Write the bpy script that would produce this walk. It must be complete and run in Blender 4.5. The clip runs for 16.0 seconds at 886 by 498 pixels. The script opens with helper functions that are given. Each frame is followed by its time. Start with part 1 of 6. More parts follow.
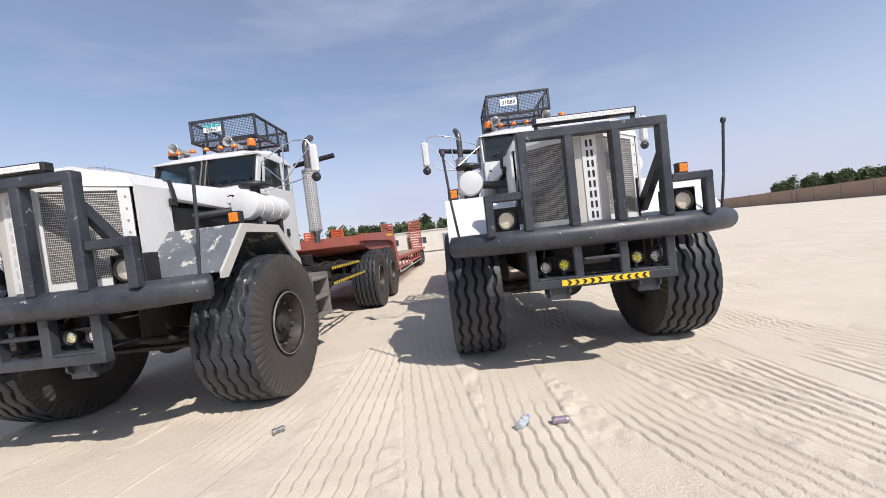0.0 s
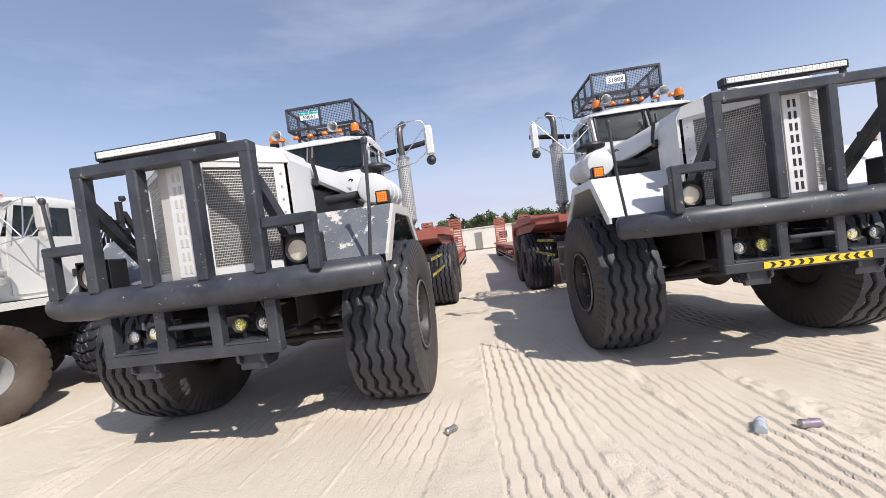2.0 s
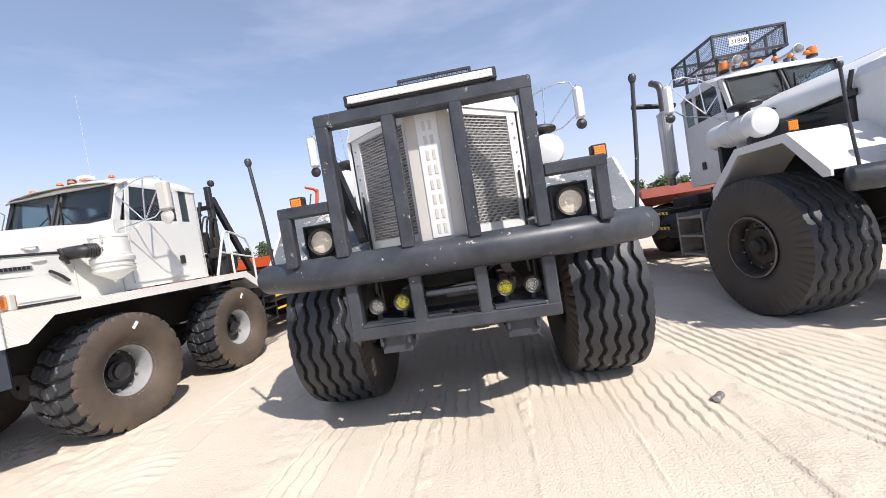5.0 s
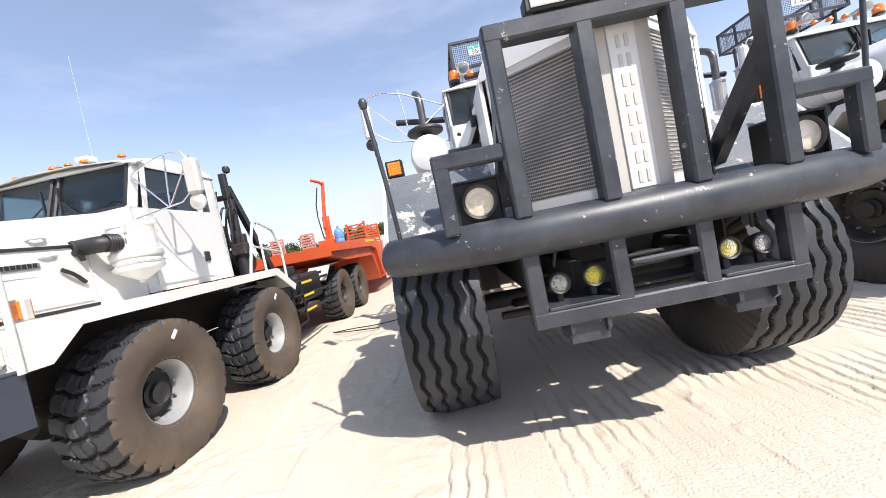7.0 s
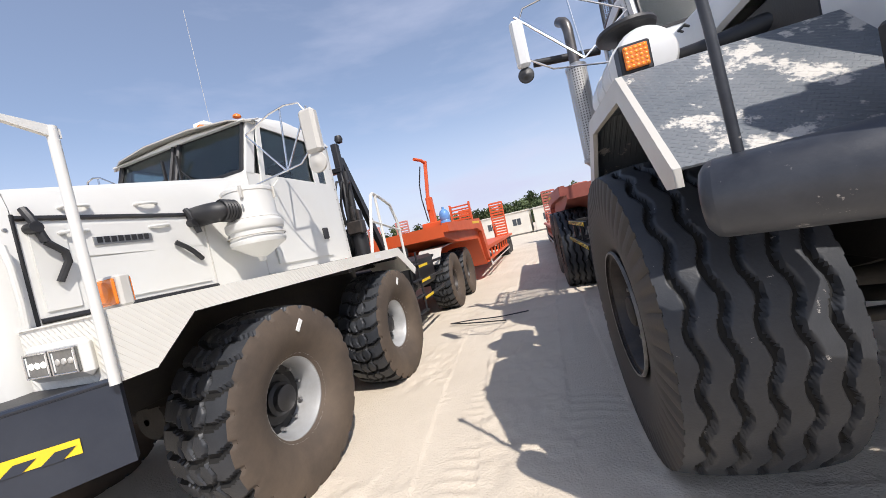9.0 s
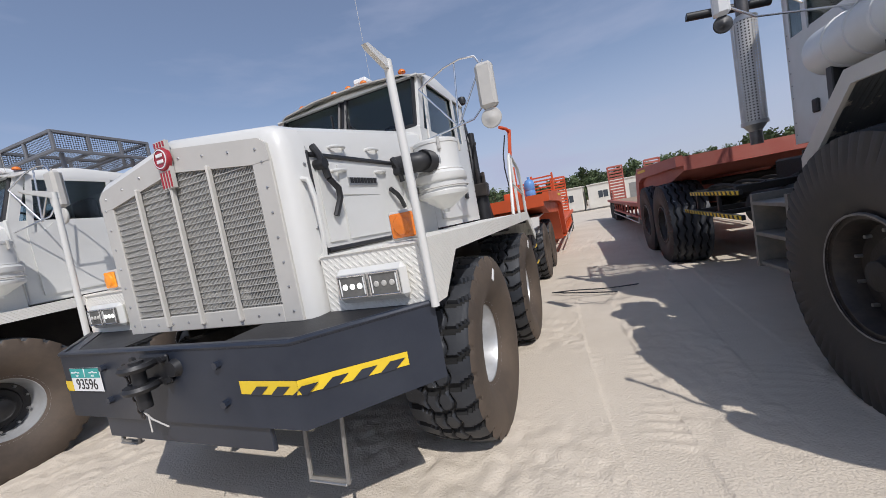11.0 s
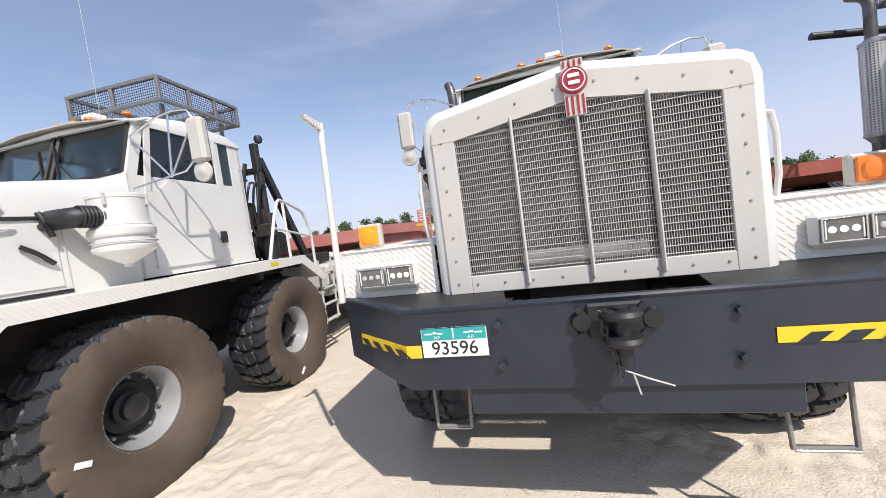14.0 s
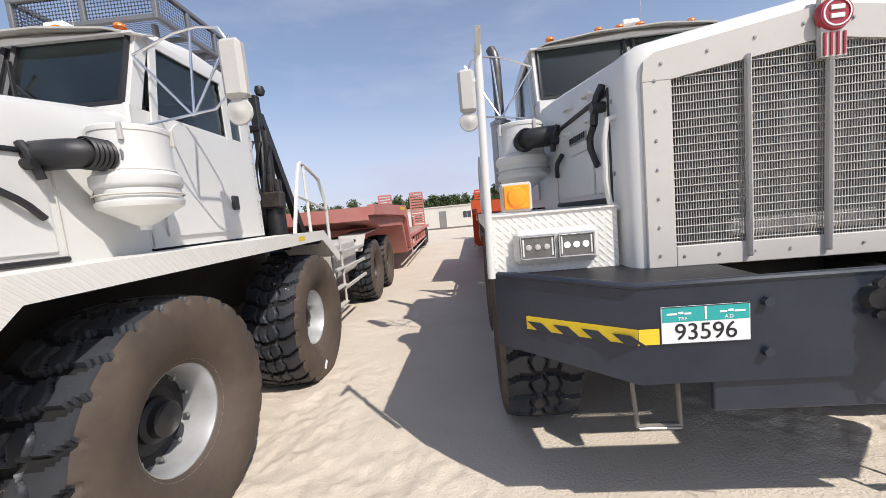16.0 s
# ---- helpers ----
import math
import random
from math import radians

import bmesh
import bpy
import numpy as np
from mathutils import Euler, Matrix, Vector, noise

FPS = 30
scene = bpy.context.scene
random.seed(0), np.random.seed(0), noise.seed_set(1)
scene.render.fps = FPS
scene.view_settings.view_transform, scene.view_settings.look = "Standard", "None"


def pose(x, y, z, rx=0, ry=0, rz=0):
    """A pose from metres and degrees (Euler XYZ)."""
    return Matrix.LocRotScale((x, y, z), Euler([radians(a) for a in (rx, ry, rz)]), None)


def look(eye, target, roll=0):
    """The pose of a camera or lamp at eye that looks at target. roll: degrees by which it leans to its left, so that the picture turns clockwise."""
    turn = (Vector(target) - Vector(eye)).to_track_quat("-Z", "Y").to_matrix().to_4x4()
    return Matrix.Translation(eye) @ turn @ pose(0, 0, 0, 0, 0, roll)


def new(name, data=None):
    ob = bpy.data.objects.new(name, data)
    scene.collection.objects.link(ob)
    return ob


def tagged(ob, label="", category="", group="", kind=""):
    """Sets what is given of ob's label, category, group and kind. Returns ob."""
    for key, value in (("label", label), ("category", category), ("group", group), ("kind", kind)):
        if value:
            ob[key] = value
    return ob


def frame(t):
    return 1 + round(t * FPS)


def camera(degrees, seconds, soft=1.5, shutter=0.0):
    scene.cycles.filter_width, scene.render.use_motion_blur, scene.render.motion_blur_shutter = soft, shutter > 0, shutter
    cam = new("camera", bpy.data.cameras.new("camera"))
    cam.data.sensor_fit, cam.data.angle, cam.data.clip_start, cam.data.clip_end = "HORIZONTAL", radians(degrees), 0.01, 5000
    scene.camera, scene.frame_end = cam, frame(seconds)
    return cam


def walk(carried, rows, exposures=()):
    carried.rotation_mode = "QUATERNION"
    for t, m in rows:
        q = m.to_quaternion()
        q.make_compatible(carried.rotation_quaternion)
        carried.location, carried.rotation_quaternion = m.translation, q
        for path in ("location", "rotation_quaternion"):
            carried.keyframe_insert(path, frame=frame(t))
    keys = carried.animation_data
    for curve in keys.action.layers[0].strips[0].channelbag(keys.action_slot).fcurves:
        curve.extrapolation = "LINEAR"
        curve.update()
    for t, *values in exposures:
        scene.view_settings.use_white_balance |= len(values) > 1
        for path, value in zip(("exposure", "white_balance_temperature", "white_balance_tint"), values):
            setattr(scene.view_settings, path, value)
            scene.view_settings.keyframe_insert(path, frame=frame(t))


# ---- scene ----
cam = camera(101.98, 16.0, soft=0.65)

PATH = [
    (0, (0.715, 1.345, 1.757), (0.297, 3.300, 1.684), -6.70),
    (0.5, (0.348, 1.374, 1.729), (-0.014, 3.340, 1.675), -6.53),
    (1, (-0.058, 1.422, 1.754), (-0.487, 3.375, 1.726), -5.63),
    (1.5, (-0.499, 1.374, 1.731), (-1.002, 3.308, 1.646), -8.53),
    (2, (-0.923, 1.377, 1.713), (-1.443, 3.308, 1.664), -7.33),
    (2.5, (-1.311, 1.437, 1.730), (-1.994, 3.315, 1.655), -6.91),
    (3, (-1.691, 1.363, 1.701), (-2.403, 3.233, 1.676), -7.15),
    (3.2, (-1.839, 1.287, 1.721), (-2.580, 3.145, 1.684), -9.24),
    (5.3, (-3.473, 1.096, 1.662), (-3.962, 3.034, 1.591), -8.94),
    (5.5, (-3.654, 1.132, 1.637), (-4.151, 3.069, 1.599), -9.05),
    (6, (-4.061, 1.241, 1.664), (-4.653, 3.151, 1.638), -8.38),
    (6.5, (-4.432, 1.350, 1.639), (-4.866, 3.302, 1.584), -10.15),
    (7, (-4.743, 1.467, 1.656), (-5.115, 3.430, 1.559), -11.57),
    (7.5, (-5.098, 1.708, 1.667), (-5.588, 3.645, 1.587), -10.92),
    (8, (-5.396, 1.846, 1.656), (-5.985, 3.757, 1.613), -11.28),
    (8.5, (-5.687, 1.982, 1.658), (-6.354, 3.862, 1.513), -15.67),
    (9, (-5.890, 2.381, 1.605), (-6.699, 4.209, 1.545), -12.79),
    (9.5, (-6.090, 2.449, 1.630), (-7.105, 4.160, 1.430), -13.72),
    (9.7, (-6.182, 2.378, 1.650), (-7.218, 4.082, 1.487), -14.37),
    (11.8, (-7.594, 1.450, 1.688), (-8.580, 3.187, 1.582), -8.35),
    (12, (-7.744, 1.370, 1.677), (-8.707, 3.122, 1.638), -8.92),
    (12.5, (-8.202, 1.208, 1.688), (-9.083, 3.003, 1.700), -6.85),
    (13, (-8.612, 0.999, 1.664), (-9.422, 2.827, 1.703), -5.38),
    (13.5, (-8.940, 0.883, 1.703), (-9.599, 2.771, 1.655), -6.57),
    (14, (-9.442, 0.877, 1.683), (-10.198, 2.726, 1.580), -7.69),
    (14.5, (-9.859, 0.869, 1.665), (-10.572, 2.734, 1.547), -4.03),
    (15, (-10.249, 0.826, 1.651), (-10.762, 2.746, 1.428), -4.87),
    (15.5, (-10.499, 0.896, 1.628), (-10.818, 2.860, 1.421), -5.77),
    (16, (-10.781, 0.923, 1.652), (-11.235, 2.862, 1.464), -5.40),
]
EXPOSURES = [(0, 0.08, 6500, 12), (1, 0.02, 6500, 12), (1.5, 0.0, 6500, 12), (2, 0.15, 6500, 12), (3, 0.18, 6500, 12), (5.3, 0.42, 6500, 12), (6, 0.5, 6500, 12), (6.5, 0.64, 6500, 12), (7, 0.63, 6500, 12), (7.5, 0.5, 6500, 12), (8, 0.36, 6500, 12), (9, 0.24, 6500, 12), (9.7, 0.2, 6500, 12), (11.6, -0.55, 6100, 12), (12, -0.58, 6100, 12), (12.5, -0.36, 6150, 12), (13, 0, 6350, 12), (13.5, 0.22, 6500, 12), (14, 0.22, 6500, 12), (14.5, 0.12, 6500, 12), (16, 0.1, 6500, 12)]
walk(cam, [(t, look(eye, target, roll)) for t, eye, target, roll in PATH], EXPOSURES)

# ---- light ----
SUN = Vector((0.70, -0.55, 1.0)).normalized()        # towards the sun
sun = new("sun", bpy.data.lights.new("sun", "SUN"))
sun.data.energy, sun.data.angle, sun.data.color = 4.4, radians(0.6), (1.0, 0.955, 0.89)
sun.matrix_world = look((0, 0, 60), tuple(Vector((0, 0, 60)) - SUN))
world = bpy.data.worlds.new("world")
scene.world = world
world.use_nodes = True
wn, wl = world.node_tree.nodes, world.node_tree.links
wn.clear()
sky = wn.new("ShaderNodeTexSky")
sky.sky_type, sky.sun_disc = "NISHITA", False
sky.sun_elevation = math.asin(SUN.z)
sky.sun_rotation = math.atan2(SUN.x, SUN.y)
sky.air_density, sky.dust_density, sky.ozone_density = 1.0, 0.8, 1.0
coord = wn.new("ShaderNodeTexCoord")
stretch = wn.new("ShaderNodeMapping")
stretch.inputs["Scale"].default_value = (1.2, 1.2, 5.0)
cirrus = wn.new("ShaderNodeTexNoise")
cirrus.inputs["Scale"].default_value, cirrus.inputs["Detail"].default_value, cirrus.inputs["Roughness"].default_value = 1.6, 6.0, 0.55
veil = wn.new("ShaderNodeMapRange")
veil.inputs["From Min"].default_value, veil.inputs["From Max"].default_value, veil.inputs["To Max"].default_value = 0.5, 0.9, 0.75
veil.inputs["To Min"].default_value = 0.18
haze = wn.new("ShaderNodeMix")
haze.data_type = "RGBA"
haze.inputs["B"].default_value = (4.1, 4.4, 5.6, 1)
back = wn.new("ShaderNodeBackground")
back.inputs["Strength"].default_value = 0.14
wout = wn.new("ShaderNodeOutputWorld")
wl.new(coord.outputs["Generated"], stretch.inputs["Vector"])
wl.new(stretch.outputs["Vector"], cirrus.inputs["Vector"])
wl.new(cirrus.outputs["Fac"], veil.inputs["Value"])
height = wn.new("ShaderNodeSeparateXYZ")
low = wn.new("ShaderNodeMapRange")
low.inputs["From Min"].default_value, low.inputs["From Max"].default_value = 0.0, 0.42
low.inputs["To Min"].default_value, low.inputs["To Max"].default_value = 0.62, 0.0
low.interpolation_type = "SMOOTHERSTEP"
total = wn.new("ShaderNodeMath")
total.operation, total.use_clamp = "ADD", True
wl.new(coord.outputs["Generated"], height.inputs["Vector"])
wl.new(height.outputs["Z"], low.inputs["Value"])
wl.new(veil.outputs["Result"], total.inputs[0])
wl.new(low.outputs["Result"], total.inputs[1])
wl.new(total.outputs["Value"], haze.inputs["Factor"])
wl.new(sky.outputs["Color"], haze.inputs["A"])
wl.new(haze.outputs["Result"], back.inputs["Color"])
wl.new(back.outputs["Background"], wout.inputs["Surface"])


# ---- materials ----
def mat(name, col, rough=0.5, metal=0.0, col2=None, scale=3.0, amount=0.5, fine=60.0, bump=0.1, spots=None, spot=0.0, spot_scale=9.0,
        coat=0.0, emit=0.0, trans=0.0, spec=0.5, stretch3=(1, 1, 1)):
    """A surface with broad stains from col to col2, a fine grain, a relief and, where given, chips or dust in spots of a third colour."""
    m = bpy.data.materials.new(name)
    m.use_nodes = True
    n, l = m.node_tree.nodes, m.node_tree.links
    p = n["Principled BSDF"]
    tc = n.new("ShaderNodeTexCoord")
    mp = n.new("ShaderNodeMapping")
    mp.inputs["Scale"].default_value = stretch3
    l.new(tc.outputs["Object"], mp.inputs["Vector"])
    big = n.new("ShaderNodeTexNoise")
    big.inputs["Scale"].default_value, big.inputs["Detail"].default_value, big.inputs["Roughness"].default_value = scale, 8, 0.65
    l.new(mp.outputs["Vector"], big.inputs["Vector"])
    ramp = n.new("ShaderNodeMapRange")
    ramp.inputs["From Min"].default_value, ramp.inputs["From Max"].default_value, ramp.inputs["To Max"].default_value = 0.35, 0.7, amount
    l.new(big.outputs["Fac"], ramp.inputs["Value"])
    mix = n.new("ShaderNodeMix")
    mix.data_type = "RGBA"
    mix.inputs["A"].default_value, mix.inputs["B"].default_value = (*col, 1), (*(col2 or [c * 0.7 for c in col]), 1)
    l.new(ramp.outputs["Result"], mix.inputs["Factor"])
    out = mix.outputs["Result"]
    grain = n.new("ShaderNodeTexNoise")
    grain.inputs["Scale"].default_value, grain.inputs["Detail"].default_value = fine, 4
    l.new(mp.outputs["Vector"], grain.inputs["Vector"])
    if spots:
        chip = n.new("ShaderNodeTexNoise")
        chip.inputs["Scale"].default_value, chip.inputs["Detail"].default_value, chip.inputs["Roughness"].default_value = spot_scale, 9, 0.7
        l.new(mp.outputs["Vector"], chip.inputs["Vector"])
        edge = n.new("ShaderNodeMapRange")
        edge.inputs["From Min"].default_value, edge.inputs["From Max"].default_value = 0.72 - spot, 0.76 - spot
        l.new(chip.outputs["Fac"], edge.inputs["Value"])
        mix2 = n.new("ShaderNodeMix")
        mix2.data_type = "RGBA"
        mix2.inputs["B"].default_value = (*spots, 1)
        l.new(out, mix2.inputs["A"])
        l.new(edge.outputs["Result"], mix2.inputs["Factor"])
        out = mix2.outputs["Result"]
    l.new(out, p.inputs["Base Color"])
    rr = n.new("ShaderNodeMapRange")
    rr.inputs["To Min"].default_value, rr.inputs["To Max"].default_value = max(rough - 0.12, 0.02), min(rough + 0.12, 1)
    l.new(big.outputs["Fac"], rr.inputs["Value"])
    l.new(rr.outputs["Result"], p.inputs["Roughness"])
    bp = n.new("ShaderNodeBump")
    bp.inputs["Strength"].default_value, bp.inputs["Distance"].default_value = bump, 0.01
    l.new(grain.outputs["Fac"], bp.inputs["Height"])
    l.new(bp.outputs["Normal"], p.inputs["Normal"])
    p.inputs["Metallic"].default_value, p.inputs["Coat Weight"].default_value = metal, coat
    p.inputs["Transmission Weight"].default_value, p.inputs["Specular IOR Level"].default_value = trans, spec
    if emit:
        p.inputs["Emission Color"].default_value, p.inputs["Emission Strength"].default_value = (*col, 1), emit
    return m


def tread_plate(name, col, col2, rough, metal, spots, spot):
    """Painted chequer plate: rows of small raised bars, turned by turns."""
    m = mat(name, col, rough, metal, col2, 2.5, 0.6, 80, 0.05, spots, spot, 4.0)
    n, l = m.node_tree.nodes, m.node_tree.links
    tc = [x for x in n if x.type == "TEX_COORD"][0]
    old = [x for x in n if x.type == "BUMP"][0]
    heights = []
    for turn in (45, -45):
        mp = n.new("ShaderNodeMapping")
        mp.inputs["Rotation"].default_value = (0, 0, radians(turn))
        add = n.new("ShaderNodeVectorMath")
        add.operation = "MULTIPLY_ADD"
        add.inputs[1].default_value = (1, 1, 1)
        add.inputs[2].default_value = (0.02 if turn > 0 else 0.0, 0, 0)
        sep = n.new("ShaderNodeSeparateXYZ")
        flat = n.new("ShaderNodeCombineXYZ")
        up = n.new("ShaderNodeMath")
        up.operation = "ADD"
        l.new(tc.outputs["Object"], sep.inputs["Vector"])
        l.new(sep.outputs["Y"], up.inputs[0])
        l.new(sep.outputs["Z"], up.inputs[1])
        l.new(sep.outputs["X"], flat.inputs["X"])
        l.new(up.outputs["Value"], flat.inputs["Y"])
        l.new(flat.outputs["Vector"], add.inputs[0])
        l.new(add.outputs["Vector"], mp.inputs["Vector"])
        brick = n.new("ShaderNodeTexBrick")
        brick.inputs["Scale"].default_value = 1.0
        brick.inputs["Brick Width"].default_value, brick.inputs["Row Height"].default_value = 0.056, 0.028
        brick.inputs["Mortar Size"].default_value, brick.inputs["Mortar Smooth"].default_value = 0.0105, 0.4
        l.new(mp.outputs["Vector"], brick.inputs["Vector"])
        heights.append(brick)
    both = n.new("ShaderNodeMath")
    both.operation = "MULTIPLY"
    l.new(heights[0].outputs["Fac"], both.inputs[0])
    l.new(heights[1].outputs["Fac"], both.inputs[1])
    inv = n.new("ShaderNodeMath")
    inv.operation = "SUBTRACT"
    inv.inputs[0].default_value = 1.0
    l.new(heights[0].outputs["Fac"], inv.inputs[1])
    bp = n.new("ShaderNodeBump")
    bp.inputs["Strength"].default_value, bp.inputs["Distance"].default_value = 0.55, 0.006
    l.new(inv.outputs["Value"], bp.inputs["Height"])
    l.new(old.outputs["Normal"], bp.inputs["Normal"])
    l.new(bp.outputs["Normal"], n["Principled BSDF"].inputs["Normal"])
    return m


def mesh_screen(name, col, scale, hole):
    """Sheet with round punched holes that one sees through."""
    m = mat(name, col, 0.45, 0.35, None, 5, 0.5, 60, 0.05)
    n, l = m.node_tree.nodes, m.node_tree.links
    tc = [x for x in n if x.type == "TEX_COORD"][0]
    vo = n.new("ShaderNodeTexVoronoi")
    vo.inputs["Scale"].default_value, vo.inputs["Randomness"].default_value = scale, 0.0
    l.new(tc.outputs["UV"], vo.inputs["Vector"])
    lt = n.new("ShaderNodeMath")
    lt.operation = "GREATER_THAN"
    lt.inputs[1].default_value = hole
    l.new(vo.outputs["Distance"], lt.inputs[0])
    l.new(lt.outputs["Value"], n["Principled BSDF"].inputs["Alpha"])
    return m


SAND_DUST = (0.52, 0.44, 0.34)
white = mat("white_paint", (0.66, 0.665, 0.66), 0.42, 0, (0.56, 0.545, 0.51), 2.2, 0.55, 90, 0.03, (0.50, 0.46, 0.40), 0.02, 6, coat=0.15)
cream = mat("cream_white_paint", (0.63, 0.625, 0.595), 0.4, 0, (0.59, 0.575, 0.53), 2.0, 0.5, 90, 0.03, (0.55, 0.51, 0.44), 0.0, 9, coat=0.15)
shell_grey = mat("pale_grey_paint", (0.52, 0.50, 0.46), 0.45, 0, (0.44, 0.42, 0.38), 3, 0.6, 90, 0.04, (0.4, 0.37, 0.33), 0.02, 8)
barpaint = mat("dark_grey_bar_paint", (0.018, 0.021, 0.029), 0.42, 0, (0.07, 0.075, 0.085), 2.4, 0.85, 50, 0.08, (0.42, 0.40, 0.37), 0.085, 12, spec=0.45)
bumperpaint = mat("slate_bumper_paint", (0.015, 0.020, 0.033), 0.38, 0, (0.036, 0.042, 0.056), 3, 0.6, 60, 0.05, (0.34, 0.32, 0.29), -0.02, 14)
black = mat("black_steel", (0.013, 0.013, 0.015), 0.5, 0, (0.03, 0.029, 0.028), 6, 0.6, 60, 0.1, (0.25, 0.21, 0.16), -0.01, 9)
grime = mat("oily_chassis_steel", (0.012, 0.011, 0.010), 0.7, 0, (0.04, 0.034, 0.028), 5, 0.7, 40, 0.3, (0.15, 0.12, 0.09), -0.02, 5)
rubber = mat("tyre_rubber", (0.022, 0.025, 0.031), 0.5, 0, (0.045, 0.048, 0.054), 4, 0.8, 70, 0.15, (0.55, 0.52, 0.47), 0.06, 7, spec=0.42)
side_rubber = mat("tyre_sidewall", (0.045, 0.041, 0.038), 0.7, 0, (0.075, 0.064, 0.054), 3, 0.8, 60, 0.15, (0.3, 0.26, 0.2), -0.05, 8)
tan_rubber = mat("dusty_brown_tyre_rubber", (0.058, 0.044, 0.034), 0.75, 0, (0.125, 0.092, 0.066), 2.2, 0.9, 60, 0.15, (0.3, 0.25, 0.19), -0.04, 10)
# tread rubber again, near black: the shade inside the grooves put into colour
groove_shade = mat("groove_rubber", (0.006, 0.006, 0.006), 0.85, 0, (0.015, 0.014, 0.013), 5, 0.5, 60, 0.1)
silver = mat("silver_wheel_paint", (0.55, 0.56, 0.57), 0.38, 0.5, (0.4, 0.39, 0.37), 6, 0.6, 60, 0.06, (0.25, 0.22, 0.19), 0.0, 12)
steel = mat("bare_steel", (0.42, 0.42, 0.42), 0.35, 0.8, (0.28, 0.27, 0.26), 6, 0.6, 60, 0.05)
chrome = mat("bright_steel", (0.72, 0.72, 0.72), 0.22, 1.0, (0.6, 0.6, 0.6), 5, 0.4, 80, 0.02)
rim_dark = mat("dark_wheel_steel", (0.016, 0.015, 0.015), 0.5, 0, (0.07, 0.055, 0.045), 6, 0.9, 40, 0.2, (0.3, 0.27, 0.24), 0.03, 10)
glass = mat("tinted_cab_glass", (0.42, 0.51, 0.52), 0.03, 0, (0.36, 0.45, 0.46), 3, 0.3, 30, 0.0, trans=1.0)
lens_glass = mat("clear_lens", (0.93, 0.91, 0.86), 0.06, 0, (0.85, 0.82, 0.75), 14, 0.6, 90, 0.35, trans=0.9, coat=0.3)
# warm glow of the lit headlamps is put into this lens colour
headlamp_glass = mat("fluted_headlamp_glass", (0.92, 0.84, 0.68), 0.12, 0, (0.78, 0.66, 0.48), 16, 0.6, 70, 0.4, trans=0.35, coat=0.4)
amber = mat("amber_lens", (0.74, 0.19, 0.012), 0.25, 0, (0.6, 0.14, 0.01), 8, 0.5, 120, 0.2, coat=0.5)
amber_lit = mat("lit_amber_lens", (0.95, 0.33, 0.02), 0.25, 0, (0.85, 0.25, 0.01), 8, 0.5, 120, 0.2, emit=0.05)
lamp_grey = mat("smoked_lamp_glass", (0.10, 0.10, 0.095), 0.12, 0, (0.17, 0.165, 0.15), 18, 0.7, 80, 0.2, coat=0.5)
lens_white = mat("frosted_white_lens", (0.80, 0.80, 0.77), 0.25, 0, (0.66, 0.66, 0.64), 30, 0.6, 90, 0.2, coat=0.4)
grille_steel = mat("dusty_grille_wire", (0.50, 0.49, 0.46), 0.45, 0.3, (0.42, 0.40, 0.37), 8, 0.6, 60, 0.05)
step_grey = mat("worn_step_steel", (0.17, 0.165, 0.155), 0.6, 0.1, (0.3, 0.27, 0.23), 5, 0.8, 50, 0.2, (0.10, 0.075, 0.06), 0.02, 8)
mirror_shell = mat("beige_grey_mirror_shell", (0.5, 0.48, 0.44), 0.45, 0, (0.42, 0.4, 0.36), 4, 0.5)
pipe_dark = mat("heat_stained_steel", (0.16, 0.15, 0.145), 0.4, 0.7, (0.07, 0.062, 0.055), 6, 0.8, 50, 0.1)
post_ring = mat("worn_lock_ring", (0.26, 0.25, 0.24), 0.55, 0.2, (0.09, 0.085, 0.08), 9, 0.8, 50, 0.2)
basket_grey = mat("grey_basket_paint", (0.16, 0.165, 0.175), 0.5, 0, (0.11, 0.11, 0.12), 5, 0.6)
yellow_lamp = mat("yellow_lamp_lens", (0.85, 0.76, 0.03), 0.08, 0, (0.7, 0.62, 0.03), 10, 0.5, 90, 0.35, trans=0.8, coat=0.3)
led_white = mat("lit_white_diode", (1.0, 0.98, 0.92), 0.3, emit=2.0)
yellow = mat("yellow_tape", (0.80, 0.56, 0.02), 0.5, 0, (0.68, 0.46, 0.03), 7, 0.6, 70, 0.05, (0.2, 0.17, 0.1), -0.03, 12)
red_trailer = mat("faded_red_trailer_paint", (0.37, 0.085, 0.06), 0.6, 0, (0.42, 0.16, 0.12), 1.6, 0.8, 50, 0.1, (0.35, 0.26, 0.19), 0.03, 5)
pink_trailer = mat("sun_bleached_red_paint", (0.47, 0.15, 0.125), 0.6, 0, (0.52, 0.25, 0.21), 1.6, 0.8, 50, 0.1, (0.38, 0.28, 0.22), 0.02, 5)
orange_trailer = mat("orange_red_trailer_paint", (0.62, 0.09, 0.02), 0.5, 0, (0.5, 0.09, 0.03), 1.8, 0.7, 50, 0.08, (0.35, 0.24, 0.15), 0.0, 6)
wood = mat("dusty_deck_timber", (0.28, 0.2, 0.13), 0.85, 0, (0.40, 0.32, 0.23), 3, 0.8, 60, 0.4, stretch3=(1, 0.1, 1))
white_tread = tread_plate("white_chequer_plate", (0.77, 0.75, 0.69), (0.68, 0.65, 0.58), 0.42, 0, (0.45, 0.41, 0.35), -0.01)
grey_tread = tread_plate("worn_grey_chequer_plate", (0.10, 0.115, 0.13), (0.20, 0.21, 0.22), 0.45, 0, (0.55, 0.52, 0.47), 0.16)
perforated = mesh_screen("perforated_heat_shield", (0.55, 0.54, 0.52), 30.0, 0.27)
lattice = mesh_screen("expanded_metal", (0.07, 0.075, 0.085), 34.0, 0.435)
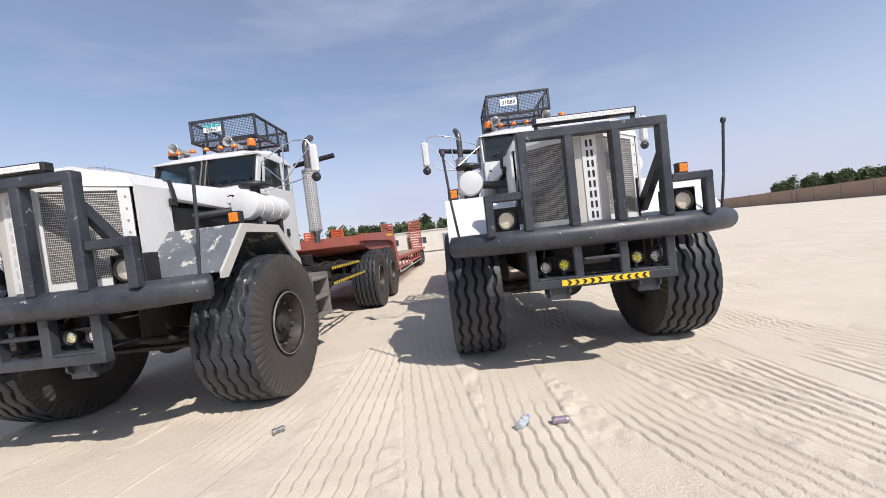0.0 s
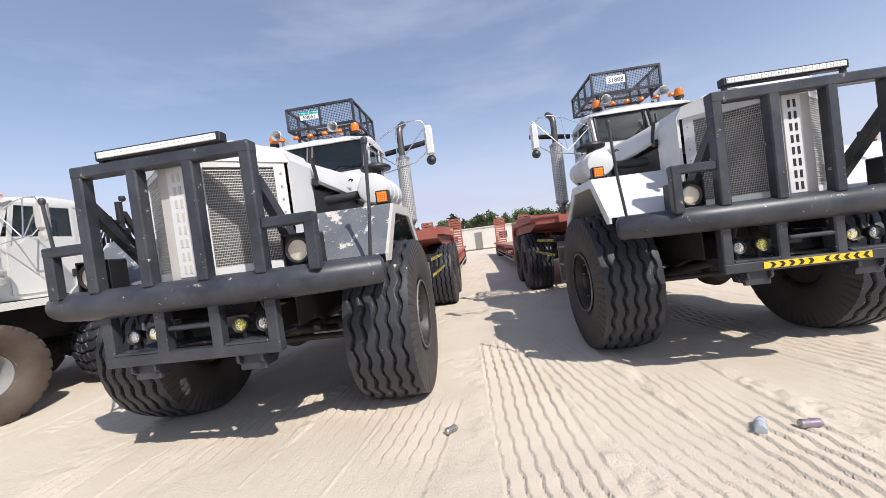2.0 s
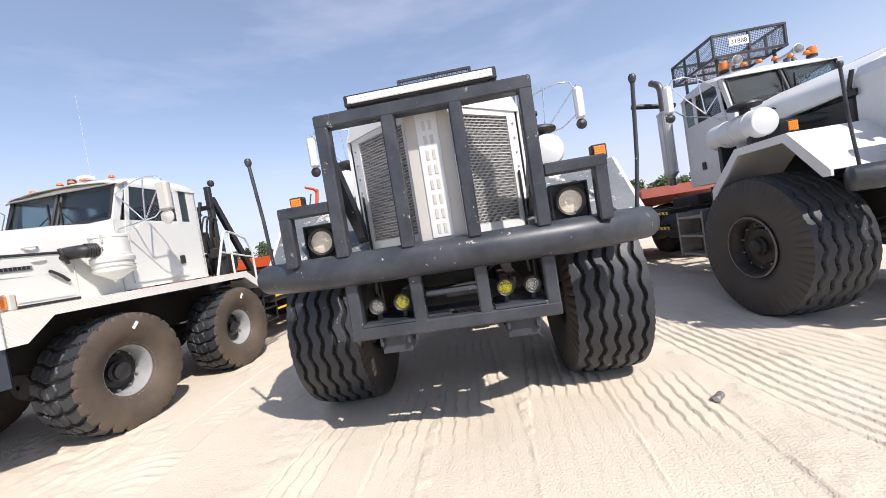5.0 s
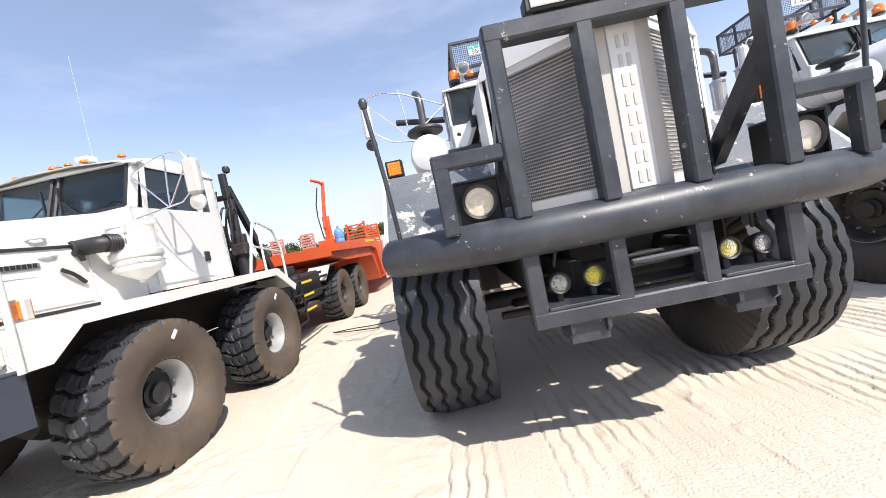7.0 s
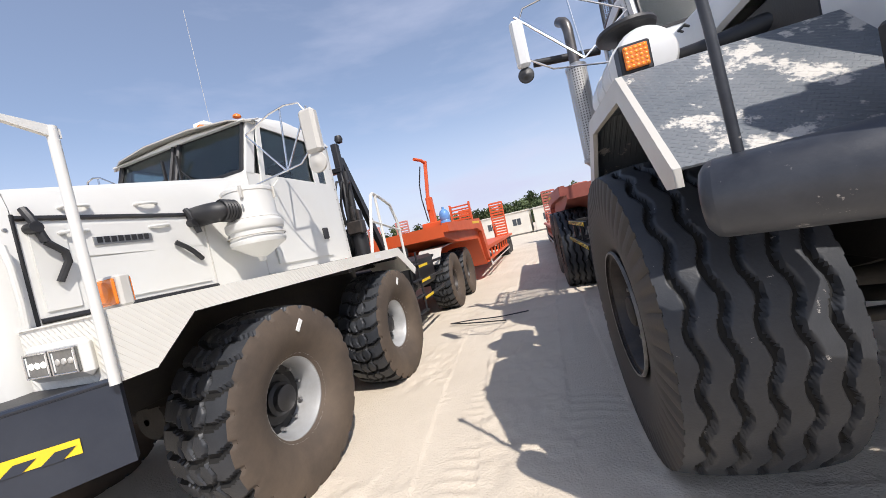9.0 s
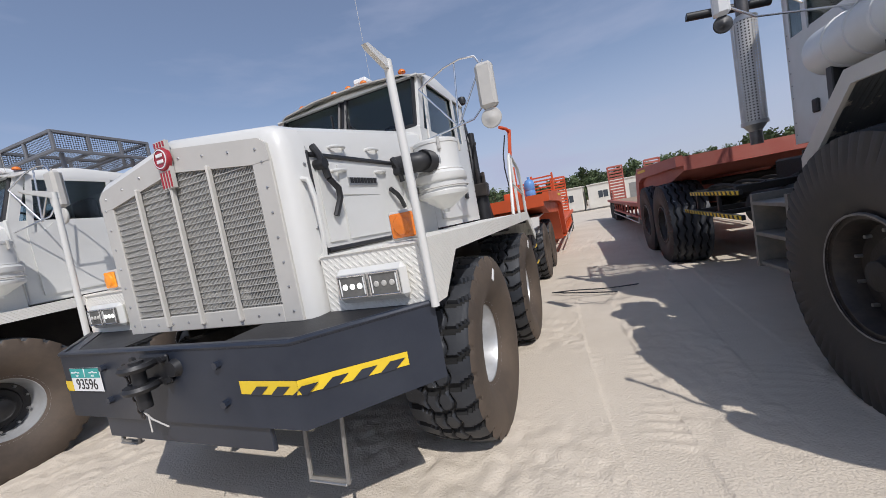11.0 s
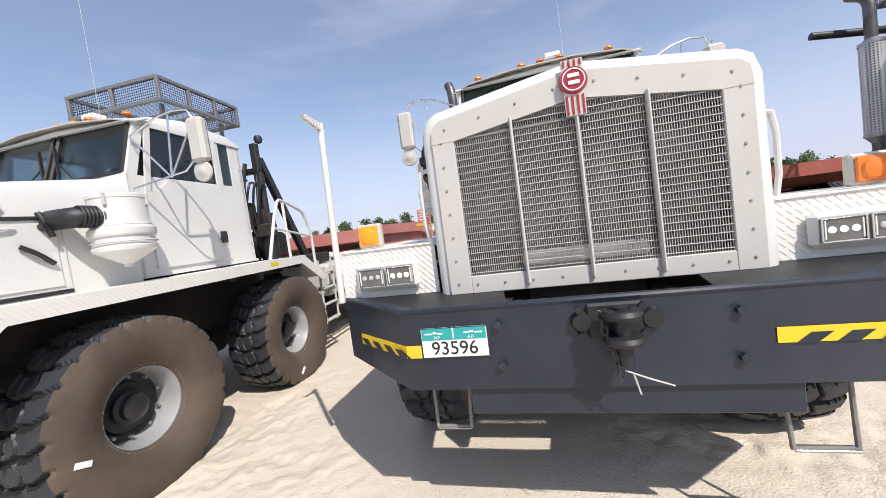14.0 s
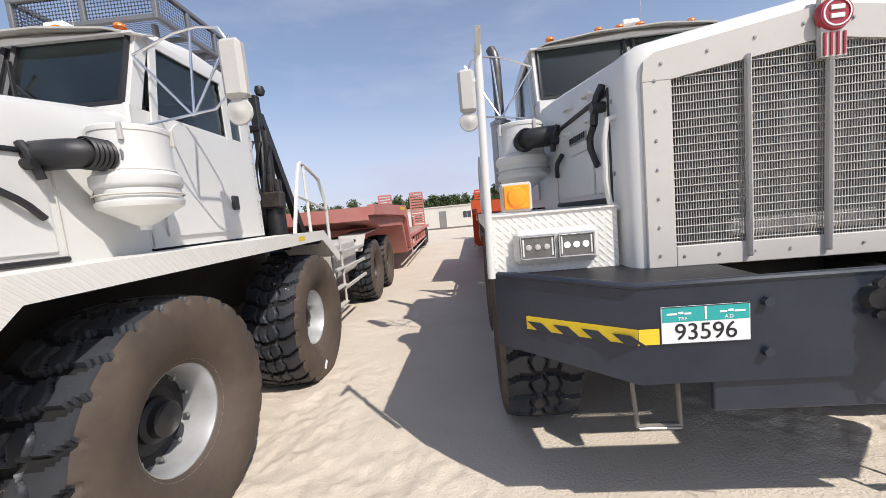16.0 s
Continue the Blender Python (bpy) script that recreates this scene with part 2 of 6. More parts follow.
green_plate = mat("teal_plate_band", (0.02, 0.35, 0.33), 0.4, 0, (0.03, 0.3, 0.28), 8, 0.4)
white_plate = mat("white_plate_sheet", (0.8, 0.8, 0.79), 0.35, 0, (0.72, 0.72, 0.7), 8, 0.5)
ink = mat("black_ink", (0.015, 0.015, 0.017), 0.5)
badge_red = mat("red_badge_enamel", (0.36, 0.02, 0.03), 0.3, 0, (0.28, 0.02, 0.03), 9, 0.5, coat=0.4)
core = mat("dusty_radiator_core", (0.02, 0.019, 0.017), 0.7, 0.1, (0.15, 0.14, 0.125), 3.5, 0.8, 160, 0.5)
dusty_core = mat("sand_dusted_radiator", (0.07, 0.068, 0.064), 0.75, 0.1, (0.17, 0.16, 0.145), 2.5, 0.8, 160, 0.5)
dark_fabric = mat("dark_seat_fabric", (0.03, 0.03, 0.035), 0.9, 0, (0.05, 0.05, 0.055), 6, 0.6, 120, 0.3)
blue_cloth = mat("blue_plastic_sheet", (0.05, 0.32, 0.45), 0.4, 0, (0.09, 0.45, 0.6), 5, 0.6, 60, 0.3)


# ---- builders ----
class Geo:
    """Vertices and faces of one mesh."""

    def __init__(self):
        self.v, self.f = [], []

    def add(self, v, f):
        k = len(self.v)
        self.v += [tuple(p) for p in v]
        self.f += [tuple(i + k for i in q) for q in f]
        return self

    def box(self, x0, x1, y0, y1, z0, z1, c=0.006, m=None):
        """A box with chamfered edges."""
        lo, hi = (x0, y0, z0), (x1, y1, z1)
        c = min(c, 0.45 * min(b - a for a, b in zip(lo, hi)))
        v, idx = [], {}
        for sx in (0, 1):
            for sy in (0, 1):
                for sz in (0, 1):
                    s = (sx, sy, sz)
                    for k in range(3):
                        p = [(hi[i] if s[i] else lo[i]) for i in range(3)]
                        for i in range(3):
                            if i != k:
                                p[i] += -c if s[i] else c
                        idx[s, k] = len(v)
                        v.append(p)
        f = []
        for k in range(3):
            a, b = (k + 1) % 3, (k + 2) % 3
            for side in (0, 1):
                ring = []
                for u, w in ((0, 0), (1, 0), (1, 1), (0, 1)):
                    s = [0, 0, 0]
                    s[k], s[a], s[b] = side, u, w
                    ring.append(idx[tuple(s), k])
                f.append(ring if side else ring[::-1])
            for u in (0, 1):
                for w in (0, 1):
                    s0, s1 = [0, 0, 0], [0, 0, 0]
                    s0[a] = s1[a] = u
                    s0[b] = s1[b] = w
                    s1[k] = 1
                    s0, s1 = tuple(s0), tuple(s1)
                    q = [idx[s0, a], idx[s1, a], idx[s1, b], idx[s0, b]]
                    f.append(q if (u == w) else q[::-1])
        for s in {s for s, _ in idx}:
            t = [idx[s, 0], idx[s, 1], idx[s, 2]]
            f.append(t if sum(s) % 2 else t[::-1])
        if m is not None:
            v = [m @ Vector(p) for p in v]
        return self.add(v, f)

    def prism(self, poly, a, b, axis="x"):
        """A flat outline drawn in the other two axes, pulled from a to b along axis."""
        order = {"x": lambda h, p: (h, p[0], p[1]), "y": lambda h, p: (p[0], h, p[1]), "z": lambda h, p: (p[0], p[1], h)}[axis]
        n = len(poly)
        v = [order(a, p) for p in poly] + [order(b, p) for p in poly]
        f = [list(range(n))[::-1], list(range(n, 2 * n))] + [(i, (i + 1) % n, n + (i + 1) % n, n + i) for i in range(n)]
        return self.add(v, f)

    def cyl(self, p, q, r, r2=None, n=16, caps=True):
        p, q = Vector(p), Vector(q)
        d = (q - p).normalized()
        u = d.orthogonal().normalized()
        w = d.cross(u)
        r2 = r if r2 is None else r2
        v = []
        for c, rad in ((p, r), (q, r2)):
            v += [c + rad * (math.cos(2 * math.pi * i / n) * u + math.sin(2 * math.pi * i / n) * w) for i in range(n)]
        f = [(i, (i + 1) % n, n + (i + 1) % n, n + i) for i in range(n)]
        if caps:
            f += [tuple(range(n))[::-1], tuple(range(n, 2 * n))]
        return self.add(v, f)

    def pipe(self, pts, r, n=8, smooth=0):
        """A bent pipe through the points; smooth: rounds its corners."""
        pts = [Vector(p) for p in pts]
        for _ in range(smooth):
            out = [pts[0]]
            for a, b in zip(pts, pts[1:]):
                out += [a.lerp(b, 0.25), a.lerp(b, 0.75)]
            pts = out + [pts[-1]]
        d0 = (pts[1] - pts[0]).normalized()
        u = d0.orthogonal().normalized()
        v = []
        for i, p in enumerate(pts):
            a = (p - pts[i - 1]).normalized() if i else d0
            b = (pts[i + 1] - p).normalized() if i + 1 < len(pts) else a
            d = (a + b).normalized()
            u = (u - u.dot(d) * d).normalized()
            w = d.cross(u)
            k = 1 / max(0.5, a.dot(d))
            v += [p + k * r * (math.cos(2 * math.pi * j / n) * u + math.sin(2 * math.pi * j / n) * w) for j in range(n)]
        m = len(pts)
        f = [(i * n + j, i * n + (j + 1) % n, (i + 1) * n + (j + 1) % n, (i + 1) * n + j) for i in range(m - 1) for j in range(n)]
        f += [tuple(range(n))[::-1], tuple(range((m - 1) * n, m * n))]
        return self.add(v, f)

    def lathe(self, prof, o, axis=(0, 0, 1), n=24):
        """A turned body: prof is a list of (radius, height along axis)."""
        o, d = Vector(o), Vector(axis).normalized()
        u = d.orthogonal().normalized()
        w = d.cross(u)
        v = []
        for r, h in prof:
            v += [o + h * d + max(r, 1e-4) * (math.cos(2 * math.pi * i / n) * u + math.sin(2 * math.pi * i / n) * w) for i in range(n)]
        m = len(prof)
        f = [(k * n + i, k * n + (i + 1) % n, (k + 1) * n + (i + 1) % n, (k + 1) * n + i) for k in range(m - 1) for i in range(n)]
        return self.add(v, f)

    def slab(self, pts, t):
        """A flat sheet through the corner points, t thick against its normal."""
        pts = [Vector(p) for p in pts]
        nrm = (pts[1] - pts[0]).cross(pts[2] - pts[0]).normalized()
        n = len(pts)
        v = pts + [p - nrm * t for p in pts]
        f = [tuple(range(n)), tuple(range(n, 2 * n))[::-1]] + [(i, n + i, n + (i + 1) % n, (i + 1) % n) for i in range(n)]
        return self.add(v, f)

    def mesh(self, name, material, angle=38):
        me = bpy.data.meshes.new(name)
        me.from_pydata(self.v, [], self.f)
        me.materials.append(material)
        me.polygons.foreach_set("use_smooth", [True] * len(me.polygons))
        me.set_sharp_from_angle(angle=radians(angle))
        me.update()
        return me


def part(name, geo, material, parent, label="", place=None):
    ob = new(name, geo if isinstance(geo, bpy.types.Mesh) else geo.mesh(name, material))
    ob.parent = parent
    if place is not None:
        ob.matrix_basis = place
    return tagged(ob, label)


def thing(name, m, label, category, group="", kind=""):
    ob = new(name)
    ob.matrix_basis = m
    ob.empty_display_size = 0.2
    return tagged(ob, label, category, group, kind)


def solo(name, geo, material, label, category, m=None, group="", kind=""):
    ob = new(name, geo.mesh(name, material))
    if m is not None:
        ob.matrix_basis = m
    return tagged(ob, label, category, group, kind)


def letters(name, text, size, material, parent, place):
    """Raised writing, centred at place, upright in its xy plane."""
    cu = bpy.data.curves.new(name, "FONT")
    cu.body, cu.size, cu.extrude, cu.align_x, cu.align_y = text, size, 0.001, "CENTER", "CENTER"
    tmp = new(name, cu)
    bpy.context.view_layer.update()
    me = bpy.data.meshes.new_from_object(tmp.evaluated_get(bpy.context.evaluated_depsgraph_get()))
    bpy.data.objects.remove(tmp)
    me.materials.clear()
    me.materials.append(material)
    return part(name, me, material, parent, "", place)


FRONT = pose(0, 0, 0, 90, 0, 0)                     # turns a sheet in xy to stand facing -y


# ---- wheels ----
TYRES = {}


def tyre_mesh(name, R, W, rim, kind, n):
    """A tyre round the x axis: beads, bulged sidewalls, and a tread cut with wavy ribs or with slanting blocks."""
    if name in TYRES:
        return TYRES[name]
    side = [(0.36, rim - 0.01), (0.40, rim + 0.015), (0.455, rim + 0.22 * (R - rim)), (0.49, rim + 0.42 * (R - rim)), (0.5, rim + 0.58 * (R - rim)),
            (0.492, rim + 0.72 * (R - rim)), (0.475, rim + 0.83 * (R - rim)), (0.458, rim + 0.9 * (R - rim)), (0.442, rim + 0.945 * (R - rim))]
    if kind == "rib":
        side = [(a * b, r) for (a, r), b in zip(side, (1, 1, 1, 0.978, 0.968, 0.976, 0.99, 1.01, 1.03))]
    else:
        side = [(a * b, r) for (a, r), b in zip(side, (0.83, 0.86, 0.95, 1, 1, 1, 1, 1, 1))]
    half = 0.448 if kind == "rib" else 0.425
    k = 84 if kind == "rib" else 56
    us = np.linspace(-1, 1, k)
    xs = np.r_[[-a * W for a, _ in side], us * half * W, [a * W for a, _ in side[::-1]]]
    crown = R - (0.03 if kind == "rib" else 0.022) * np.abs(us) ** 2.6
    rs = np.r_[[r for _, r in side], crown, [r for _, r in side[::-1]]]
    th = np.linspace(0, 2 * np.pi, n, endpoint=False)
    uu = np.r_[np.full(len(side), -2.0), us, np.full(len(side), 2.0)]
    U, T = np.meshgrid(uu, th)
    Rr = np.tile(rs, (n, 1))
    cut = np.zeros_like(U)
    if kind == "rib":
        wave = np.sin(T * 22)
        for c in (-0.74, -0.37, 0.0, 0.37, 0.74):
            d = np.abs(U - c - 0.05 * wave)
            cut = np.maximum(cut, np.clip((0.062 - d) / 0.024, 0, 1))
        Rr -= 0.034 * cut
    else:
        zig = 0.42 * np.abs(U) + 0.06 * np.sin(U * 7)
        line = (T / (2 * np.pi) * 25 + zig) % 1
        across = np.abs(U) <= 1.2
        cut = np.where(across & (line < 0.23), 1.0, 0.0)
        wave = np.abs(((T / (2 * np.pi) * 25) % 1) * 2 - 1)
        for c in (-0.36, 0.36, 0.0):
            d = np.abs(U - c - 0.16 * (wave - 0.5) * (1 if c <= 0 else -1))
            cut = np.maximum(cut, np.clip(1.5 - d / 0.035, 0, 1))
        Rr -= 0.03 * cut
        lug = (((T / (2 * np.pi) * 25) + 0.55) % 1) < 0.26
        for j in (7, 8, -8, -9):
            Rr[:, j] -= np.where(lug[:, j], 0.028, 0)
    X = np.tile(xs, (n, 1))
    if kind == "rib":
        lug = ((T / (2 * np.pi) * 60) % 1) < 0.25
        X[:, 5:9] += np.where(lug, 0.014, 0)[:, 5:9]
        X[:, -9:-5] -= np.where(lug, 0.014, 0)[:, -9:-5]
    co = np.stack([X, Rr * np.cos(T), Rr * np.sin(T)], -1).reshape(-1, 3)
    m = len(xs)
    i, j = np.meshgrid(np.arange(n), np.arange(m - 1), indexing="ij")
    a, b = i * m + j, ((i + 1) % n) * m + j
    faces = np.stack([a, a + 1, b + 1, b], -1).reshape(-1, 4)
    me = bpy.data.meshes.new(name)
    me.vertices.add(len(co))
    me.vertices.foreach_set("co", co.ravel())
    me.loops.add(faces.size)
    me.loops.foreach_set("vertex_index", faces.ravel())
    me.polygons.add(len(faces))
    me.polygons.foreach_set("loop_start", np.arange(0, faces.size, 4))
    # faces deep in a groove take the rubber with painted shade
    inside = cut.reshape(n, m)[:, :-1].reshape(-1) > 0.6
    wall = np.tile((np.abs(uu[:-1]) > 1.5) & (np.arange(m - 1) != len(side) - 1), (n, 1)).reshape(-1)
    for material in (rubber, groove_shade, side_rubber if kind == "rib" else tan_rubber):
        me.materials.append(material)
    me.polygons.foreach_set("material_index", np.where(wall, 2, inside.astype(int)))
    me.polygons.foreach_set("use_smooth", np.ones(len(faces), bool))
    me.update(calc_edges=True)
    me.set_sharp_from_angle(angle=radians(50))
    TYRES[name] = me
    return me


def wheel(parent, x, y, z, R, W, rim, kind, side, material, spin=0.0, n=264, dish=0.12, label=""):
    """A wheel on the truck's side (+1 or -1): the rim carries the tyre, hub and nuts."""
    key = f"rim_{R}_{kind}_{material.name}"
    if key not in TYRES:
        g = Geo()
        o = (0.45 if kind == "rib" else 0.335) * W
        g.lathe([(rim + 0.02, o), (rim + 0.022, o - 0.02), (rim - 0.015, o - 0.025), (rim - 0.03, o - 0.07), (rim - 0.045, o - dish), (rim - 0.05, o - dish - 0.03)], (0, 0, 0), (1, 0, 0), 40)
        disc = Geo().lathe([(rim - 0.045, o - dish - 0.03), (rim * 0.66, o - dish - 0.045), (rim * 0.6, o - dish - 0.01), (0.02, o - dish - 0.01)], (0, 0, 0), (1, 0, 0), 40)
        ring = Geo().lathe([(rim + 0.012, o + 0.002), (rim + 0.026, o + 0.004), (rim + 0.03, o - 0.012), (rim + 0.02, o - 0.016)], (0, 0, 0), (1, 0, 0), 40)
        g.lathe([(rim - 0.03, -0.3 * W), (rim - 0.03, o - 0.07)], (0, 0, 0), (1, 0, 0), 40)
        g.lathe([(rim, -0.38 * W), (rim - 0.05, -0.3 * W), (0.03, -0.28 * W)], (0, 0, 0), (1, 0, 0), 32)
        h = Geo()
        h.lathe([(0.13, o - dish), (0.13, o - dish + 0.03), (0.105, o - dish + 0.05), (0.1, o - dish + 0.09), (0.085, o - dish + 0.1), (0.0, o - dish + 0.105)], (0, 0, 0), (1, 0, 0), 24)
        nut = Geo()
        for i in range(10):
            a = 2 * math.pi * i / 10
            nut.cyl((o - dish, 0.2 * math.cos(a) * rim / 0.27, 0.2 * math.sin(a) * rim / 0.27), (o - dish + 0.035, 0.2 * math.cos(a) * rim / 0.27, 0.2 * math.sin(a) * rim / 0.27), 0.014, n=6)
        TYRES[key] = (g.mesh("wheel", material), h.mesh("hub", grime if kind == "rib" else black), nut.mesh("wheel_nut", steel), disc.mesh("wheel_disc", rim_dark if kind == "rib" else black), ring.mesh("lock_ring", post_ring if kind == "rib" else silver))
    m1, m2, m3, m4, m5 = TYRES[key]
    w = part("wheel", m1, None, parent, label, pose(x, y, z, spin, 0, 0) @ (Matrix.Identity(4) if side > 0 else pose(0, 0, 0, 0, 0, 180)))
    part("tyre", tyre_mesh(f"tyre_{R}_{kind}_{n}", R, W, rim, kind, n), None, w)
    part("hub", m2, None, w)
    tagged(part("wheel_nut", m3, None, w), kind="stuff")
    part("wheel_disc", m4, None, w)
    part("lock_ring", m5, None, w)
    return w


# ---- shared truck parts ----
def round_lamp(name, parent, x, y, z, r, lens, label, material=None):
    """A round lamp that faces forward: bowl, bezel and lens."""
    g = Geo().lathe([(0.02, 0.11), (r * 0.7, 0.09), (r * 1.2, 0.01), (r * 1.22, -0.014), (r * 1.12, -0.02), (r * 0.96, -0.014), (r * 0.94, 0.0)], (x, y, z), (0, 1, 0), 28)
    lamp = part(name, g, material or chrome, parent, label)
    refl = Geo().lathe([(r * 0.93, 0.0), (r * 0.6, 0.055), (0.02, 0.075)], (x, y, z), (0, 1, 0), 24)
    part("reflector", refl, chrome, lamp)
    part("lens", Geo().lathe([(0.0, 0.004), (r * 0.8, 0.004), (r * 0.95, 0.002), (r * 0.95, -0.004), (r * 0.8, -0.008), (r * 0.45, -0.011), (0.0, -0.012)], (x, y, z), (0, 1, 0), 24), lens, lamp)
    part("bulb_shield", Geo().lathe([(0.0, 0.018), (r * 0.24, 0.02), (r * 0.26, 0.05), (0.0, 0.06)], (x, y, z), (0, 1, 0), 14), steel, lamp)
    return lamp


def mirror(parent, s, x, y, z0, z1, foot, body):
    """A tall mirror head on a braced tube frame, with a round mirror below it."""
    f = Geo()
    zt, zb = z1 + 0.06, z0 - 0.03
    fx, fy, fz = foot
    f.pipe([(fx, fy, fz + 0.5), (x * 0.82, y - 0.05, zt + 0.04), (x, y, zt + 0.02), (x, y, zb), (fx, fy - 0.05, fz)], 0.009, 8, 1)
    f.pipe([(fx, fy, fz + 0.5), ((fx + x) / 2, y - 0.05, (fz + zb) / 2)], 0.009)
    f.pipe([((fx + x) / 2, y - 0.05, (fz + zb) / 2), ((fx + x) / 2 + 0.05 * s, y - 0.03, zt + 0.03)], 0.009)
    f.pipe([((fx + x) / 2, y - 0.05, (fz + zb) / 2), (x, y, zt - 0.02)], 0.009)
    arm = part("mirror_frame", f, chrome, parent)
    hw, rr = (0.062, 0.75) if body is white else (0.085, 1.0)
    h = Geo().box(x - hw, x + hw, y - 0.06, y + 0.045, z0, z1, 0.03)
    head = part("mirror_head", h, body, arm)
    part("mirror_glass", Geo().box(x - hw + 0.015, x + hw - 0.015, y + 0.045, y + 0.05, z0 + 0.02, z1 - 0.02, 0.002), chrome, head)
    part("round_mirror", Geo().lathe([(0.0, -0.03), (0.03 * rr, -0.028), (0.05 * rr, -0.016), (0.094 * rr, -0.012), (0.10 * rr, 0.0), (0.095 * rr, 0.012), (0.0, 0.014)], (x, y - 0.01, z0 - 0.09 * rr), (0, 1, 0), 24), body if body is not white else black, arm)


def stack(parent, s, x, y, z0, z1, elbow, share=0.62):
    """An exhaust stack in a perforated shield, with a curved tip."""
    zs = z0 + share * (z1 - z0)
    g = Geo().pipe([(x, y, z0 - 0.25), (x, y, zs + 0.3), (x, y, z1 - 0.14), (x + elbow[0], y + elbow[1], z1)], 0.062, 16, 2)
    p = part("exhaust_pipe", g, pipe_dark, parent, "heat-stained steel exhaust pipe")
    me = Geo().lathe([(0.125, 0.0), (0.125, zs - z0)], (x, y, z0), (0, 0, 1), 32).mesh("heat_shield", perforated)
    uv = me.uv_layers.new(name="UVMap")
    for poly in me.polygons:
        for li in poly.loop_indices:
            co = me.vertices[me.loops[li].vertex_index].co
            a = math.atan2(co.y - y, co.x - x)
            mid = math.atan2(poly.center.y - y, poly.center.x - x)
            if a - mid > math.pi:
                a -= 2 * math.pi
            if mid - a > math.pi:
                a += 2 * math.pi
            uv.data[li].uv = (a * 0.125, co.z)
    part("heat_shield", me, None, p, "perforated steel heat shield")
    for z in (z0, zs):
        c = Geo().lathe([(0.124, -0.02), (0.132, -0.02), (0.132, 0.02), (0.124, 0.02)], (x, y, z), (0, 0, 1), 32)
        c.lathe([(0.13, 0.0), (0.07, 0.06)] if z == zs else [(0.06, -0.1), (0.13, 0.0)], (x, y, z), (0, 0, 1), 24)
        part("shield_band", c, steel, p)


def screen(name, parent, quad, material, label=""):
    """A flat sheet of open metal with its pattern in metres."""
    a, b, c, d = (Vector(q) for q in quad)
    me = bpy.data.meshes.new(name)
    me.from_pydata([a, b, c, d], [], [(0, 1, 2, 3)])
    me.materials.append(material)
    uv = me.uv_layers.new(name="UVMap")
    w, h = (b - a).length, (d - a).length
    for i, q in enumerate(((0, 0), (w, 0), (w, h), (0, h))):
        uv.data[i].uv = q
    return part(name, me, None, parent, label)


def roof_basket(parent, x0, x1, y0, y1, z0, z1, feet_z, material):
    b = Geo()
    t = 0.022
    for z in (z0, z1):
        b.box(x0, x1, y0 - t, y0 + t, z - t, z + t).box(x0, x1, y1 - t, y1 + t, z - t, z + t)
        b.box(x0 - t, x0 + t, y0 - t, y1 + t, z - t - 0.002, z + t - 0.002).box(x1 - t, x1 + t, y0 - t, y1 + t, z - t - 0.002, z + t - 0.002)
    for x in (x0, (x0 + x1) / 2, x1):
        b.box(x - t, x + t, y0 - t + 0.003, y0 + t - 0.003, z0, z1).box(x - t, x + t, y1 - t + 0.003, y1 + t - 0.003, z0, z1)
    for y in (y0 + (y1 - y0) / 3, y0 + 2 * (y1 - y0) / 3):
        for x in (x0, x1):
            b.box(x - t + 0.003, x + t - 0.003, y - t, y + t, z0, z1)
        b.box(x0, x1, y - t, y + t, z0 - t, z0 + t - 0.004)
    for x in (x0 + 0.12, x1 - 0.12):
        for y in (y0 + 0.12, y1 - 0.2):
            b.box(x - t, x + t, y - t, y + t, feet_z, z0)
    f = part("roof_basket", b, material, parent, "dark steel roof basket with mesh sides")
    screen("mesh_panel", f, [(x0, y0, z0), (x1, y0, z0), (x1, y0, z1), (x0, y0, z1)], lattice)
    screen("mesh_panel", f, [(x0, y0, z0), (x0, y1, z0), (x0, y1, z1), (x0, y0, z1)], lattice)
    screen("mesh_panel", f, [(x1, y0, z0), (x1, y1, z0), (x1, y1, z1), (x1, y0, z1)], lattice)
    screen("mesh_panel", f, [(x0, y1, z0), (x1, y1, z0), (x1, y1, z1), (x0, y1, z1)], lattice)
    screen("mesh_floor", f, [(x0, y0, z0), (x1, y0, z0), (x1, y1, z0), (x0, y1, z0)], lattice)
    return f


